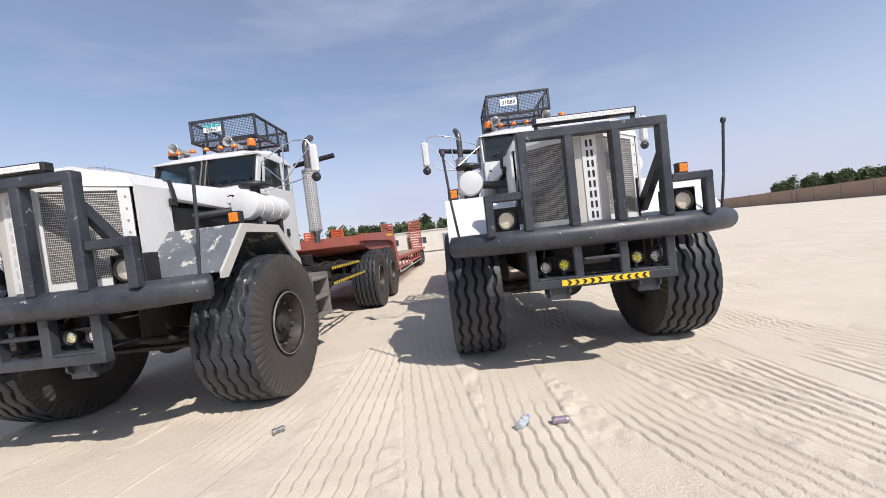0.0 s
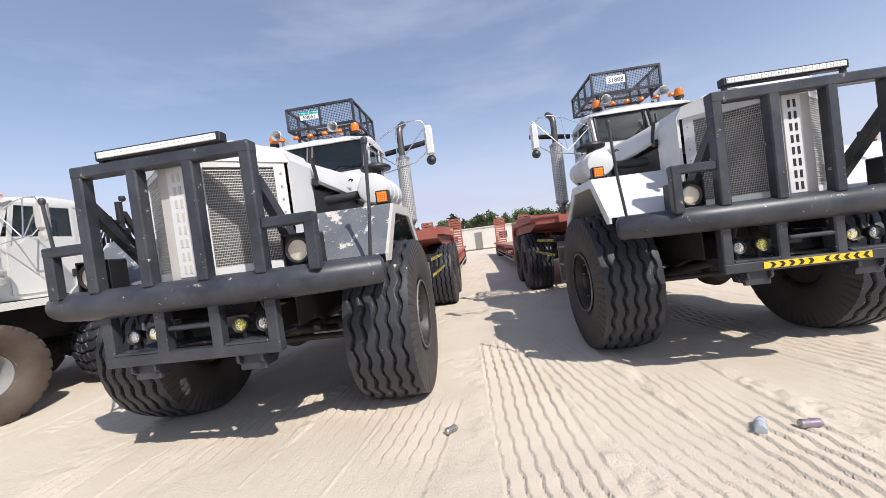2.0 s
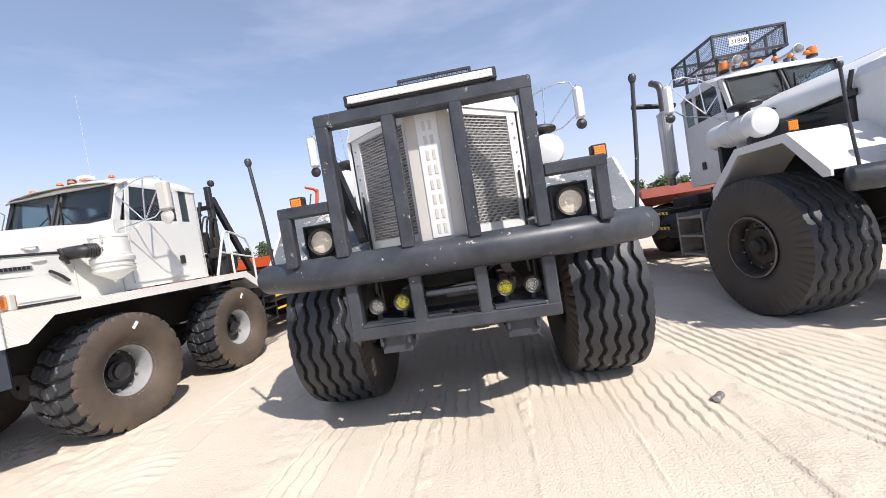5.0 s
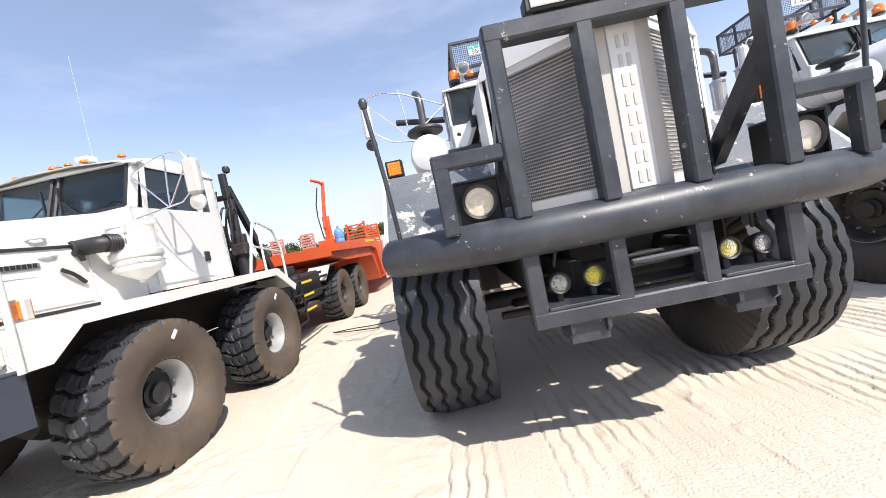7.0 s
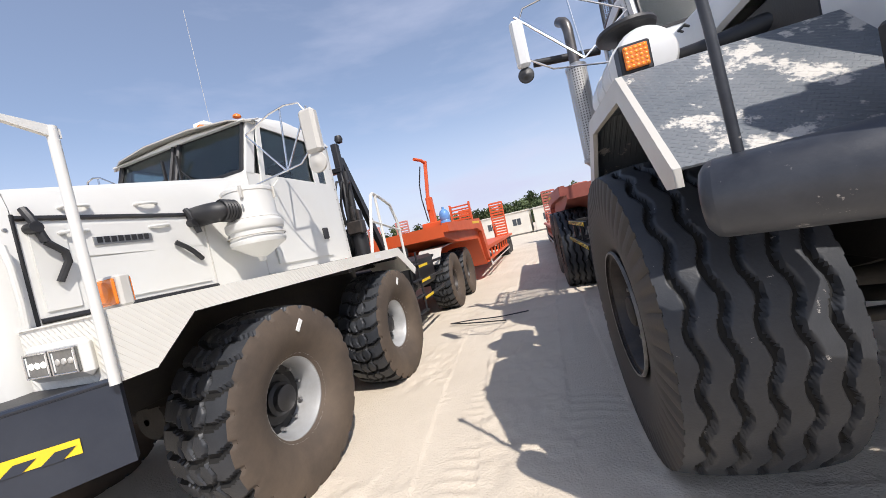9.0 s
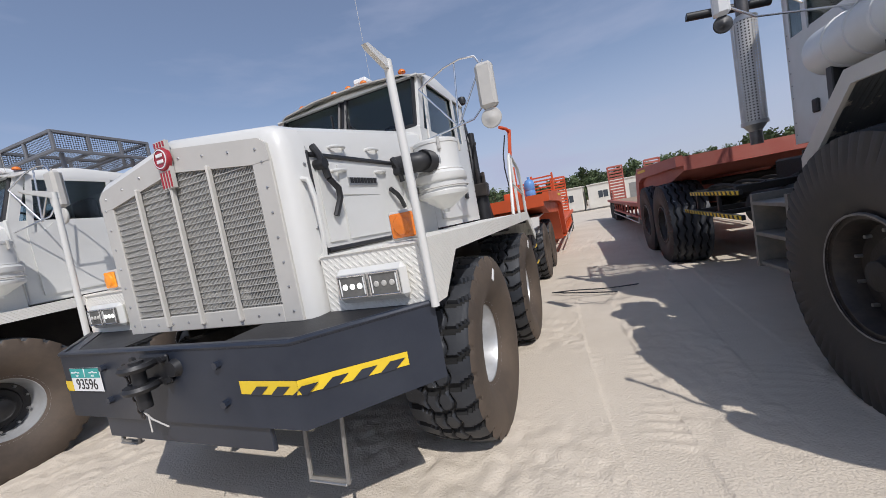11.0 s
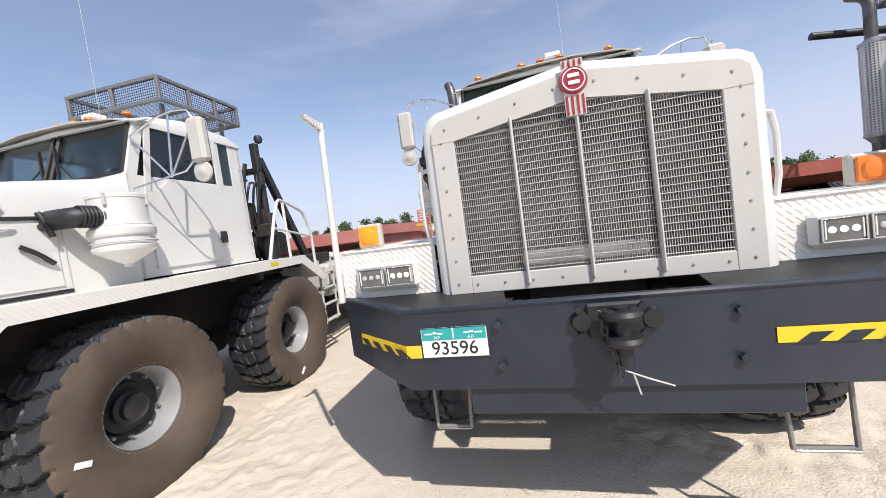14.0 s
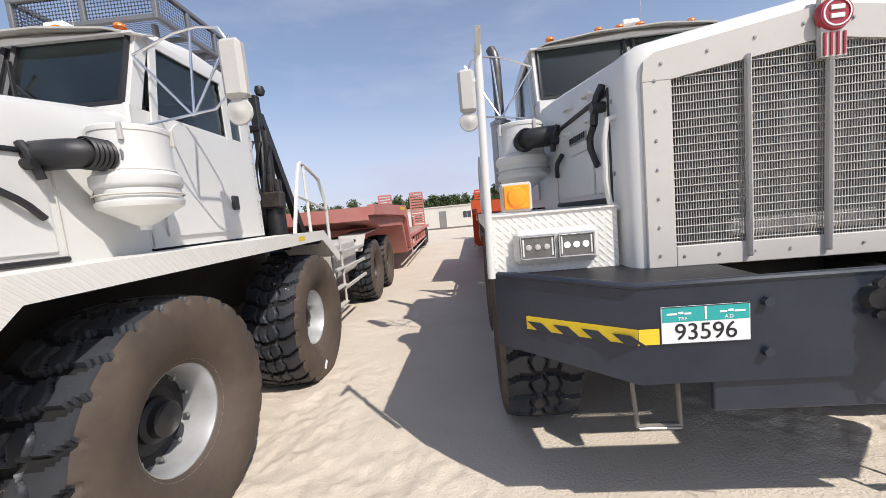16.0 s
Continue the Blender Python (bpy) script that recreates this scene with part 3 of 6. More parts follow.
def number_plate(parent, x, y, z, w, number, band, tilt=0):
    h = w * 0.46
    p = part("number_plate", Geo().box(-w / 2, w / 2, -h / 2, h / 2, -0.004, 0.0, 0.002), white_plate, parent, "white number plate", pose(x, y, z, 90 + tilt, 0, 0))
    if band:
        part("plate_band", Geo().box(-w / 2 + 0.004, w / 2 - 0.004, h * 0.09, h / 2 - 0.004, 0.0, 0.0015, 0.0005), green_plate, p, "teal band")
        letters("plate_digit", "1", h * 0.5, white_plate, p, pose(0, h * 0.285, 0.002))
        g = Geo()
        for sx in (-1, 1):
            for k, (a, b) in enumerate(((0.16, 0.24), (0.25, 0.31), (0.32, 0.44))):
                g.box(min(sx * a, sx * b) * w, max(sx * a, sx * b) * w, h * (0.28 + 0.02 * (k % 2)), h * (0.33 + 0.03 * (k % 2)), 0.0015, 0.003, 0.0005)
        tagged(part("plate_script", g, white_plate, p), kind="stuff")
        letters("plate_letters", "TRP", h * 0.13, white_plate, p, pose(-w * 0.26, h * 0.17, 0.002))
        letters("plate_letters", "A.D", h * 0.13, white_plate, p, pose(w * 0.26, h * 0.17, 0.002))
    letters("plate_number", number, h * (0.62 if band else 0.72), ink, p, pose(0, -h * 0.2 if band else -h * 0.08, 0.001))
    fr = Geo()
    fr.box(-w / 2, w / 2, -h / 2, -h / 2 + 0.004, 0, 0.002, 0.0005).box(-w / 2, w / 2, h / 2 - 0.004, h / 2, 0, 0.002, 0.0005)
    part("plate_rim", fr, ink, p)
    return p


def chassis(parent, y0, y1, z0, z1, wheels_y, hub, track):
    """Frame rails, cross members, axles, springs, shafts and hanging pipes."""
    for s in (-1, 1):
        g = Geo().box(s * 0.42 - 0.04, s * 0.42 + 0.04, y0, y1, z0, z1, 0.01)
        part("frame_rail", g, grime, parent)
    y = y0 + 0.1
    while y < y1:
        g = Geo().box(-0.38, 0.38, y, y + 0.1, z0 + 0.05, z1 - 0.05, 0.01)
        part("cross_member", g, grime, parent)
        y += 0.9
    for y in wheels_y:
        a = Geo().cyl((-track, y, hub), (track, y, hub), 0.085, n=14)
        a.lathe([(0.03, -0.2), (0.16, -0.17), (0.24, -0.05), (0.24, 0.06), (0.12, 0.2), (0.05, 0.24)], (0.05, y, hub), (0, 1, 0), 20)
        ax = part("axle", a, grime, parent)
        for s in (-1, 1):
            sp = Geo()
            for k in range(6):
                L = 0.62 - 0.08 * k
                sp.prism([(y - L, hub + 0.26 - 0.024 * k), (y - L, hub + 0.28 - 0.024 * k), (y, hub + 0.2 - 0.024 * k), (y + L, hub + 0.28 - 0.024 * k), (y + L, hub + 0.26 - 0.024 * k), (y, hub + 0.18 - 0.024 * k)], s * 0.47 - 0.045, s * 0.47 + 0.045, "x")
            part("leaf_spring", sp, grime, ax)
    part("drive_shaft", Geo().cyl((0.05, wheels_y[0], hub + 0.08), (0.0, wheels_y[-1], hub + 0.1), 0.06), grime, parent)


# ---- ground ----

def smooth_noise(x, y, cell, seed):
    """Value noise on a square lattice."""
    rng = np.random.RandomState(seed)
    grid = rng.rand(256, 256)
    u, v = x / cell, y / cell
    i, j = np.floor(u).astype(int), np.floor(v).astype(int)
    a, b = u - i, v - j
    a, b = a * a * (3 - 2 * a), b * b * (3 - 2 * b)
    i, j = i % 256, j % 256
    k, m = (i + 1) % 256, (j + 1) % 256
    return (grid[i, j] * (1 - a) + grid[k, j] * a) * (1 - b) + (grid[i, m] * (1 - a) + grid[k, m] * a) * b - 0.5


def tyre_track(x, y, x0, y0, angle, bend, width, y_from, y_to, pitch, wave, depth):
    """The print of one tyre: a shallow trough with wavy ridges along it."""
    a = radians(angle)
    u = (x - x0) * math.cos(a) + (y - y0) * math.sin(a)
    v = -(x - x0) * math.sin(a) + (y - y0) * math.cos(a)
    u = u - bend * v * v
    edge = np.clip((width / 2 - np.abs(u)) / 0.04, 0, 1) * np.clip((v - y_from) / 0.5, 0, 1) * np.clip((y_to - v) / 0.5, 0, 1)
    zig = 0.36 * np.sin(2 * np.pi * v / wave + 1.5 * np.sin(7 * x0)) + 1.3 * smooth_noise(x, y, 0.7, 13)
    if pitch > 0:
        line = (u / pitch + 0.2 * zig) % 1
        worn = np.clip(smooth_noise(x, y, 1.1, 11) * 3.0 + 0.72, 0.08, 1.2)
        rise = np.clip((line - 0.04) / 0.10, 0, 1)
        crease = np.clip(1 - np.abs(line - 0.05) / 0.10, 0, 1)
        ridge = (np.where(line < 0.14, rise, 1 - (line - 0.14) / 0.86) - 0.55 * crease) * worn
    else:
        line = (v / -pitch + 1.6 * np.abs(u)) % 1
        ridge = np.clip(1 - np.abs(line - 0.5) / 0.28, 0, 1) * np.clip(smooth_noise(x, y, 0.5, 12) * 4 + 0.5, 0, 1.1)
    lip = np.clip(1 - np.abs(np.abs(u) - width / 2 - 0.03) / 0.05, 0, 1) * np.clip((v - y_from) / 0.5, 0, 1) * np.clip((y_to - v) / 0.5, 0, 1)
    return edge, edge * (ridge * depth - 0.012) + lip * 0.010


def ground_height(x, y):
    h = 0.03 * smooth_noise(x, y, 3.1, 1) + 0.022 * smooth_noise(x, y, 0.8, 2) - 0.03 * np.clip((-6.5 - x) / 1.5, 0, 1)
    far = np.clip((np.hypot(x + 4, y - 4) - 25) / 40, 0, 1)
    dip = np.clip((y - 3.3) / 1.5, 0, 1) * np.clip((x + 7.2) / 1.4, 0, 1) * np.clip((20 - y) / 6, 0, 1) * np.clip((16 - x) / 8, 0, 1)
    h = h - dip * dip * (3 - 2 * dip) * 0.07 + far * 0.5 * smooth_noise(x, y, 17.0, 3) - 0.0
    rough = 0.024 * smooth_noise(x, y, 0.23, 4) + 0.020 * smooth_noise(x, y, 0.11, 5) + 0.012 * smooth_noise(x, y, 0.055, 6)
    scuff = np.clip(smooth_noise(x, y, 1.3, 7) * 3 + 0.7, 0.15, 1.3)
    cover = np.zeros_like(x)
    cut = np.zeros_like(x)
    W = (0.8, 0.125, 0.27)
    runs = [(-5.25, 4.9, 8, 0.0, -6, 0.3, 0.02), (0.24, 6.77, 9, 0.01, -7, 0.3, 0.02), (3.11, 7.18, 10, 0.012, -8, 0.3, 0.022),
            (-3.95, 4.3, 11, 0.0, -4, 2.6, 0.032), (-4.75, 4.0, 9, 0.0, -1.4, 2.6, 0.03), (-0.30, 4.9, 19, 0.0, -6, 3.0, 0.017), (3.85, 5.4, 12, 0.0, -8, 9.0, 0.02),
            (-2.30, 4.35, 2, 0.0, -5, 1.0, 0.026), (-1.22, 5.0, 12, 0.0, -6, 2.6, 0.024), (-3.1, 4.4, 4, 0.0, -4, 2.6, 0.032), (1.55, 5.4, 22, 0.004, -6, 2.0, 0.02), (2.5, 5.6, 24, 0.003, -7, 6.0, 0.024),
            (5.2, 5.2, 26, 0.0, -8, 14.0, 0.022), (6.6, 8.0, 18, 0.003, -9, 18, 0.022), (8.6, 9.0, 24, 0.0, -9, 22, 0.022), (11.0, 9.0, 20, 0.0, -9, 22, 0.022)]
    tracks = [(a, b, g, k, W[0], lo, hi, W[1], W[2], 1.0 * dp) for a, b, g, k, lo, hi, dp in runs]
    tracks += [(-6.45, 7.5, 7, 0.004, 0.5, -3, 9, -0.12, 0.13, 0.014), (-7.4, 5.3, 14, 0.01, 0.5, -6, 3, -0.12, 0.13, 0.02), (7.6, 6.0, 40, 0.0, 0.5, -9, 12, -0.12, 0.13, 0.016)]
    for tr in tracks:
        c, d = tyre_track(x, y, *tr)
        keep = c > cover
        cut = np.where(keep, d, cut * (1 - c))
        cover = np.maximum(cover, c)
    h = h + rough * scuff * (1 - 0.85 * cover) + cut
    return h


def axis_steps(lo, hi, fine, mid_lo, mid_hi, mid, far):
    core = np.arange(lo, hi, fine)
    left, right = [lo], [hi]
    step = fine
    while left[-1] > -far:
        step = max(step * 1.12, mid if left[-1] > mid_lo else step)
        left.append(left[-1] - step)
    step = fine
    while right[-1] < far:
        step = max(min(step * 1.12, mid), step) if right[-1] < mid_hi else step * 1.12
        right.append(right[-1] + step)
    return np.r_[left[:0:-1], core, right]


gx = axis_steps(-13.0, 5.5, 0.0135, -14, 14, 0.06, 2600)
gy = axis_steps(1.4, 6.4, 0.022, 0, 14, 0.06, 2600)
GX, GY = np.meshgrid(gx, gy, indexing="ij")
GZ = ground_height(GX, GY)
GZ = np.where(np.hypot(GX, GY) > 150, 0.0, GZ)
nx, ny = len(gx), len(gy)
me = bpy.data.meshes.new("ground")
me.vertices.add(nx * ny)
me.vertices.foreach_set("co", np.stack([GX, GY, GZ], -1).ravel())
gi, gj = np.meshgrid(np.arange(nx - 1), np.arange(ny - 1), indexing="ij")
ga = gi * ny + gj
gf = np.stack([ga, ga + ny, ga + ny + 1, ga + 1], -1).reshape(-1, 4)
me.loops.add(gf.size)
me.loops.foreach_set("vertex_index", gf.ravel())
me.polygons.add(len(gf))
me.polygons.foreach_set("loop_start", np.arange(0, gf.size, 4))
me.polygons.foreach_set("use_smooth", np.ones(len(gf), bool))
me.update(calc_edges=True)
sand = mat("pale_desert_sand", (0.63, 0.555, 0.455), 0.9, 0, (0.54, 0.465, 0.37), 0.7, 0.8, 60, 1.0, (0.36, 0.30, 0.23), -0.09, 45, spec=0.2)
me.materials.append(sand)
tagged(new("ground", me), "pale desert sand crossed by wavy tyre tracks", "ground", "", "structure")


def ground_at(x, y):
    return float(ground_height(np.array([[x]]), np.array([[y]]))[0, 0])


# ---- trucks with bull bars ----
def bar_truck(T, label, number, band, fender, striped, led_y, led_z, led_w, lit, ground):
    t = thing("heavy_truck", T, label, "truck", "desert trucks in a row")
    R, W, low = 0.95, 0.77, ground
    for s in (-1, 1):
        wheel(t, s * 1.41, 1.60, R - 0.03 + low, R, W, 0.39, "rib", s, rim_dark, 40 * s + 20, 330, 0.14, "big ribbed tyre on a dark steel wheel")
        for y in (7.45, 9.25):
            wheel(t, s * 1.4, y, 0.83 + low, 0.86, 0.74, 0.36, "rib", s, rim_dark, 77 * y, 200, 0.16)
    chassis(t, 0.35, 10.3, 0.95, 1.22, (1.6, 7.45, 9.25), R - 0.03 + low, 1.2)
    # engine and sump between the rails
    g = Geo().box(-0.36, 0.36, 0.75, 2.3, 0.95, 1.9, 0.04).box(-0.25, 0.25, 1.9, 2.9, 0.72, 1.4, 0.06)
    g.cyl((-0.3, 0.7, 1.55), (-0.3, 0.55, 1.55), 0.12).cyl((0.1, 0.72, 1.3), (0.1, 0.58, 1.3), 0.16).cyl((0.05, 0.72, 1.8), (0.05, 0.55, 1.8), 0.3, n=24)
    part("engine", g, grime, t)
    g = Geo().cyl((-0.9, 1.1, 0.74), (0.9, 1.1, 0.74), 0.035).cyl((0.55, 0.6, 0.95), (0.75, 1.25, 0.8), 0.04).cyl((-0.55, 0.6, 0.95), (-0.75, 1.25, 0.8), 0.04)
    part("steering_rod", g, grime, t)
    # bumper tube and bars
    g = Geo().pipe([(-1.61, 0.35, 1.47), (-1.25, 0.13, 1.47), (-0.9, 0.035, 1.47), (0.9, 0.035, 1.47), (1.25, 0.13, 1.47), (1.61, 0.35, 1.47)], 0.13, 28)
    for s in (-1, 1):
        g.lathe([(0.13, 0.0), (0.124, 0.022), (0.1, 0.04), (0.0, 0.046)], (s * 1.61, 0.35, 1.47), (s * 0.853, 0.522, 0), 28)
    part("bumper_tube", g, barpaint, t, "thick dark grey steel bumper tube, scratched")
    b, k = 0.05, 0.012
    for x in (-0.78, -0.27, 0.24, 0.75):
        part("bar_post", Geo().box(x - b, x + b, -0.06, 0.05, 1.57, 2.59, k), barpaint, t)
        part("lower_post", Geo().box(x - b, x + b, 0.0, 0.10, 0.93, 1.38, k), barpaint, t)
    part("top_bar", Geo().box(-0.832, 0.802, -0.063, 0.053, 2.56, 2.66, k), barpaint, t)
    part("lower_bar", Geo().box(-0.832, 0.802, -0.003, 0.103, 0.90, 1.0, k), barpaint, t)
    # shelf, and three thin plates added to close gaps in the cast shadow
    part("lower_shelf", Geo().box(-0.21, 0.21, 0.01, 0.11, 1.17, 1.21, k).box(-0.73, -0.31, 0.0, 0.42, 1.0, 1.02, 0.003).box(0.31, 0.72, 0.0, 0.42, 1.0, 1.02, 0.003).box(-0.3, 0.3, 0.2, 0.42, 1.0, 1.02, 0.003), barpaint, t)
    for s in (-1, 1):
        g = Geo().box(min(s * 0.8, s * 1.25), max(s * 0.8, s * 1.25), -0.04, 0.05, 1.93, 2.02, k)
        part("lamp_guard", g.box(s * 1.2 - 0.048, s * 1.2 + 0.048, -0.038, 0.048, 1.55, 1.96, k), barpaint, t)
        d = Geo().prism([(0.03, 2.25), (0.03, 2.38), (0.75, 1.62), (0.75, 1.5), (0.68, 1.5)], s * 0.78 - 0.04, s * 0.78 + 0.04, "x")
        part("brace", d, barpaint, t)
        # headlamp in its box
        h = Geo().box(s * 1.0 - 0.145, s * 1.0 + 0.145, 0.17, 0.36, 1.585, 1.87, 0.012)
        h.box(s * 1.0 - 0.145, s * 1.0 + 0.145, 0.13, 0.17, 1.855, 1.87, 0.003).box(s * 1.0 - 0.145, s * 1.0 - 0.13, 0.13, 0.17, 1.585, 1.86, 0.003).box(s * 1.0 + 0.13, s * 1.0 + 0.145, 0.13, 0.17, 1.585, 1.86, 0.003)
        hb = part("headlamp_box", h, black, t)
        round_lamp("headlamp", hb, s * 1.0, 0.13, 1.725, 0.094, headlamp_glass, "round headlamp with its warm glow tinted into the lens", rim_dark)
        if lit:
            part("lamp_bulb", Geo().lathe([(0.0, -0.02), (0.03, -0.01), (0.035, 0.01), (0.0, 0.03)], (s * 1.0, 0.17, 1.725), (0, 1, 0), 12), led_white, hb)
        round_lamp("work_lamp", t, s * 0.62, 0.1, 1.14, 0.056, lens_glass, "small round white lamp", black)
        round_lamp("fog_lamp", t, s * 0.41, 0.09, 1.15, 0.058, yellow_lamp, "small round yellow lamp", black)
        part("lamp_bracket", Geo().box(s * 0.62 - 0.02, s * 0.62 + 0.02, 0.12, 0.16, 1.02, 1.12).box(s * 0.41 - 0.02, s * 0.41 + 0.02, 0.12, 0.16, 1.02, 1.12).pipe([(s * 0.3, 0.15, 1.3), (s * 0.4, 0.12, 1.36), (s * 0.6, 0.12, 1.36), (s * 0.62, 0.15, 1.24)], 0.012), black, t)
        # tow bracket
        g = Geo()
        for dx in (-0.11, 0.11):
            g.prism([(0.02, 0.90), (0.02, 0.84), (0.1, 0.78), (0.22, 0.78), (0.3, 0.9)], s * 0.5 + dx - 0.012, s * 0.5 + dx + 0.012, "x")
        part("tow_bracket", g.box(s * 0.5 - 0.12, s * 0.5 + 0.12, 0.06, 0.1, 0.76, 0.9, 0.004).cyl((s * 0.5 - 0.14, 0.14, 0.84), (s * 0.5 + 0.14, 0.14, 0.84), 0.02), barpaint, t)
        # marker pole with a knob
        px, pz = (1.65, 2.6) if striped or s > 0 else (1.61, 2.51)
        g = Geo().pipe([(s * 1.55, 0.32, 1.5), (s * (px - 0.04), 0.31, 2.0), (s * px, 0.3, pz)], 0.0155, 10)
        g.lathe([(0.0, -0.035), (0.02, -0.035), (0.029, -0.012), (0.029, 0.012), (0.018, 0.03), (0.0, 0.034)], (s * px, 0.3, pz + 0.01), (0, 0, 1), 14)
        part("marker_pole", g, barpaint, t)
        # fender: sloped front, flat top, sloped back, with an edge trim
        prof = [(0.47, 1.6), (0.93, 2.11), (1.75, 2.11), (2.3, 1.6)]
        fm = fender
        x0, x1 = sorted((s * 0.72, s * 1.66))
        g = Geo().prism(prof + [(y + 0.004 * k, z - 0.008) for k, (y, z) in zip((1, 1, -1, -1), prof)][::-1], x0, x1, "x")
        part("fender", g, fm, t, "worn grey chequer plate fender" if fm is grey_tread else "white steel fender")
        part("inner_fender", Geo().box(s * 0.71 - 0.008, s * 0.71 + 0.008, 0.5, 2.6, 1.0, 2.08, 0.003), grime, t)
        part("back_flap", Geo().box(min(s * 0.72, s * 1.62), max(s * 0.72, s * 1.62), 2.42, 2.44, 0.75, 1.66, 0.003), black, t)
        trim = Geo()
        lower = [(0.56, 1.53), (0.985, 2.01), (1.70, 2.01), (2.16, 1.56)]
        xa, xb = sorted((s * 1.66, s * 1.69))
        trim.prism(prof + [(2.3, 1.44), (2.2, 1.44)] + lower[::-1] + [(0.47, 1.53)], xa, xb, "x")
        part("fender_trim", trim, white if fm is white else shell_grey, t)
        # turn lamp on the fender
        g = Geo().box(s * 1.57 - 0.072, s * 1.57 + 0.072, 0.97, 1.06, 2.12, 2.265, 0.008)
        tl = part("turn_lamp", g, black, t)
        part("lens", Geo().box(s * 1.57 - 0.055, s * 1.57 + 0.055, 0.955, 0.97, 2.137, 2.248, 0.005), amber, tl, "amber lens")
        dots = Geo()
        for i in range(5):
            for j in range(5):
                dots.lathe([(0.0, -0.004), (0.007, -0.002), (0.008, 0.002)], (s * 1.57 - 0.042 + 0.021 * i, 0.955, 2.15 + 0.021 * j), (0, 1, 0), 6)
        tagged(part("lens_dots", dots, amber_lit, tl), kind="stuff")
    if striped:
        st = part("hazard_strip", Geo().box(-0.48, 0.48, -0.007, -0.003, 0.92, 0.985, 0.001), yellow, t, "yellow strip with black arrows")
        g = Geo()
        for i in range(-5, 6):
            x, s = i * 0.085, 1 if i < 0 else -1
            if i:
                g = Geo().prism([(x, 0.925), (x + 0.03, 0.925), (x + 0.03 + s * 0.025, 0.952), (x + 0.03, 0.98), (x, 0.98), (x + s * 0.025, 0.952)], -0.011, -0.007, "y")
                part("black_arrow", g, ink, st)
    # grille shell: V front with two meshed panels and a middle strip
    cx, zb, zt = 0.17, 1.58, 2.58
    for s in (-1, 1):
        a, c = Vector((s * cx, 0.14, 0)), Vector((s * 0.75, 0.56, 0))
        d = (c - a).normalized()
        nrm = Vector((-d.y, d.x, 0)) if s < 0 else Vector((d.y, -d.x, 0))
        def at(u, z, off=0.0):
            p = a.lerp(c, u) + nrm * off
            return (p.x, p.y, z)
        slope = 0.06
        q = [at(0, zb, -0.05), at(1, zb, -0.05), at(1, zt - 0.02, -0.05), at(0, zt + slope, -0.05)]
        part("radiator_core", Geo().slab(q if s > 0 else q[::-1], 0.03), dusty_core, t)
        fr = Geo()
        for u0, u1, z0, z1 in ((0, 0.06, zb, zt + 0.05), (0.86, 1, zb, zt + 0.05), (0.06, 0.86, zb, zb + 0.08), (0.06, 0.86, zt - 0.02, zt + 0.05)):
            qq = [at(u0, z0), at(u1, z0), at(u1, z1), at(u0, z1)]
            fr.slab(qq if s > 0 else qq[::-1], 0.02)
        fp = part("grille_frame", fr, white, t)
        g = Geo()
        n = 38
        for i in range(n):
            z = zb + 0.085 + (zt - 0.11 - zb) * i / (n - 1)
            p, r = at(0.05, z, -0.012), at(0.87, z, -0.012)
            part("grille_bar", Geo().pipe([p, r], 0.005 if i % 3 == 0 else 0.0036, 4), grille_steel, fp)
        g = Geo()
        for i in range(44):
            u = 0.07 + 0.78 * i / 43
            g.pipe([at(u, zb + 0.08, -0.016), at(u, zt - 0.02, -0.016)], 0.0022, 4)
        tagged(part("grille_wire", g, grille_steel, fp), kind="stuff")
        bl = Geo()
        for i in range(9):
            z = zb + 0.04 + (zt - zb) * i / 8
            p = Vector(at(0.94, z, 0.0))
            bl.cyl(p - nrm * 0.002, p + nrm * 0.008, 0.011, n=6)
        tagged(part("rivet", bl, steel, fp), kind="stuff")
    st = part("grille_strip", Geo().box(-0.18, 0.18, 0.105, 0.145, zb, zt + 0.07, 0.006), shell_grey, t, "pale grey centre strip")
    board = part("name_board", Geo().box(-0.085, 0.085, 0.094, 0.106, zb + 0.03, zt + 0.02, 0.003), white, st)
    for i in range(8):
        z = zb + 0.1 + i * 0.115
        g = Geo().box(-0.038, -0.012, 0.0895, 0.095, z - 0.038, z + 0.038, 0.003).box(0.012, 0.038, 0.0895, 0.095, z - 0.038, z + 0.038, 0.003)
        part("letter_shape", g, ink if striped else shell_grey, board)
    # hood: shell and long bonnet with an open side
    top = Geo()
    outline = [(-0.80, 1.6), (-0.80, 2.62), (-0.74, 2.74), (-0.4, 2.81), (0.4, 2.81), (0.74, 2.74), (0.80, 2.62), (0.80, 1.6)]
    inner = [(-0.77, 1.6), (-0.77, 2.6), (-0.72, 2.71), (-0.4, 2.78), (0.4, 2.78), (0.72, 2.71), (0.77, 2.6), (0.77, 1.6)]
    for (p, q), (pi, qi) in zip(zip(outline, outline[1:]), zip(inner, inner[1:])):
        ya = lambda w: 0.16 + 0.42 * min(1.0, max(0.0, (abs(w[0]) - 0.17) / 0.6))
        k0 = len(top.v)
        v = [(p[0], ya(p), p[1]), (q[0], ya(q), q[1]), (q[0], 1.02, q[1]), (p[0], 1.02, p[1]), (pi[0], ya(p), pi[1]), (qi[0], ya(q), qi[1]), (qi[0], 1.02, qi[1]), (pi[0], 1.02, pi[1])]
        top.add(v, [(0, 3, 2, 1), (4, 5, 6, 7), (0, 1, 5, 4), (1, 2, 6, 5), (2, 3, 7, 6), (3, 0, 4, 7)])
    # front lid over the grille
    top.slab([(-0.18, 0.13, 2.64), (0.18, 0.13, 2.64), (0.4, 0.33, 2.81), (-0.4, 0.33, 2.81)], 0.02)
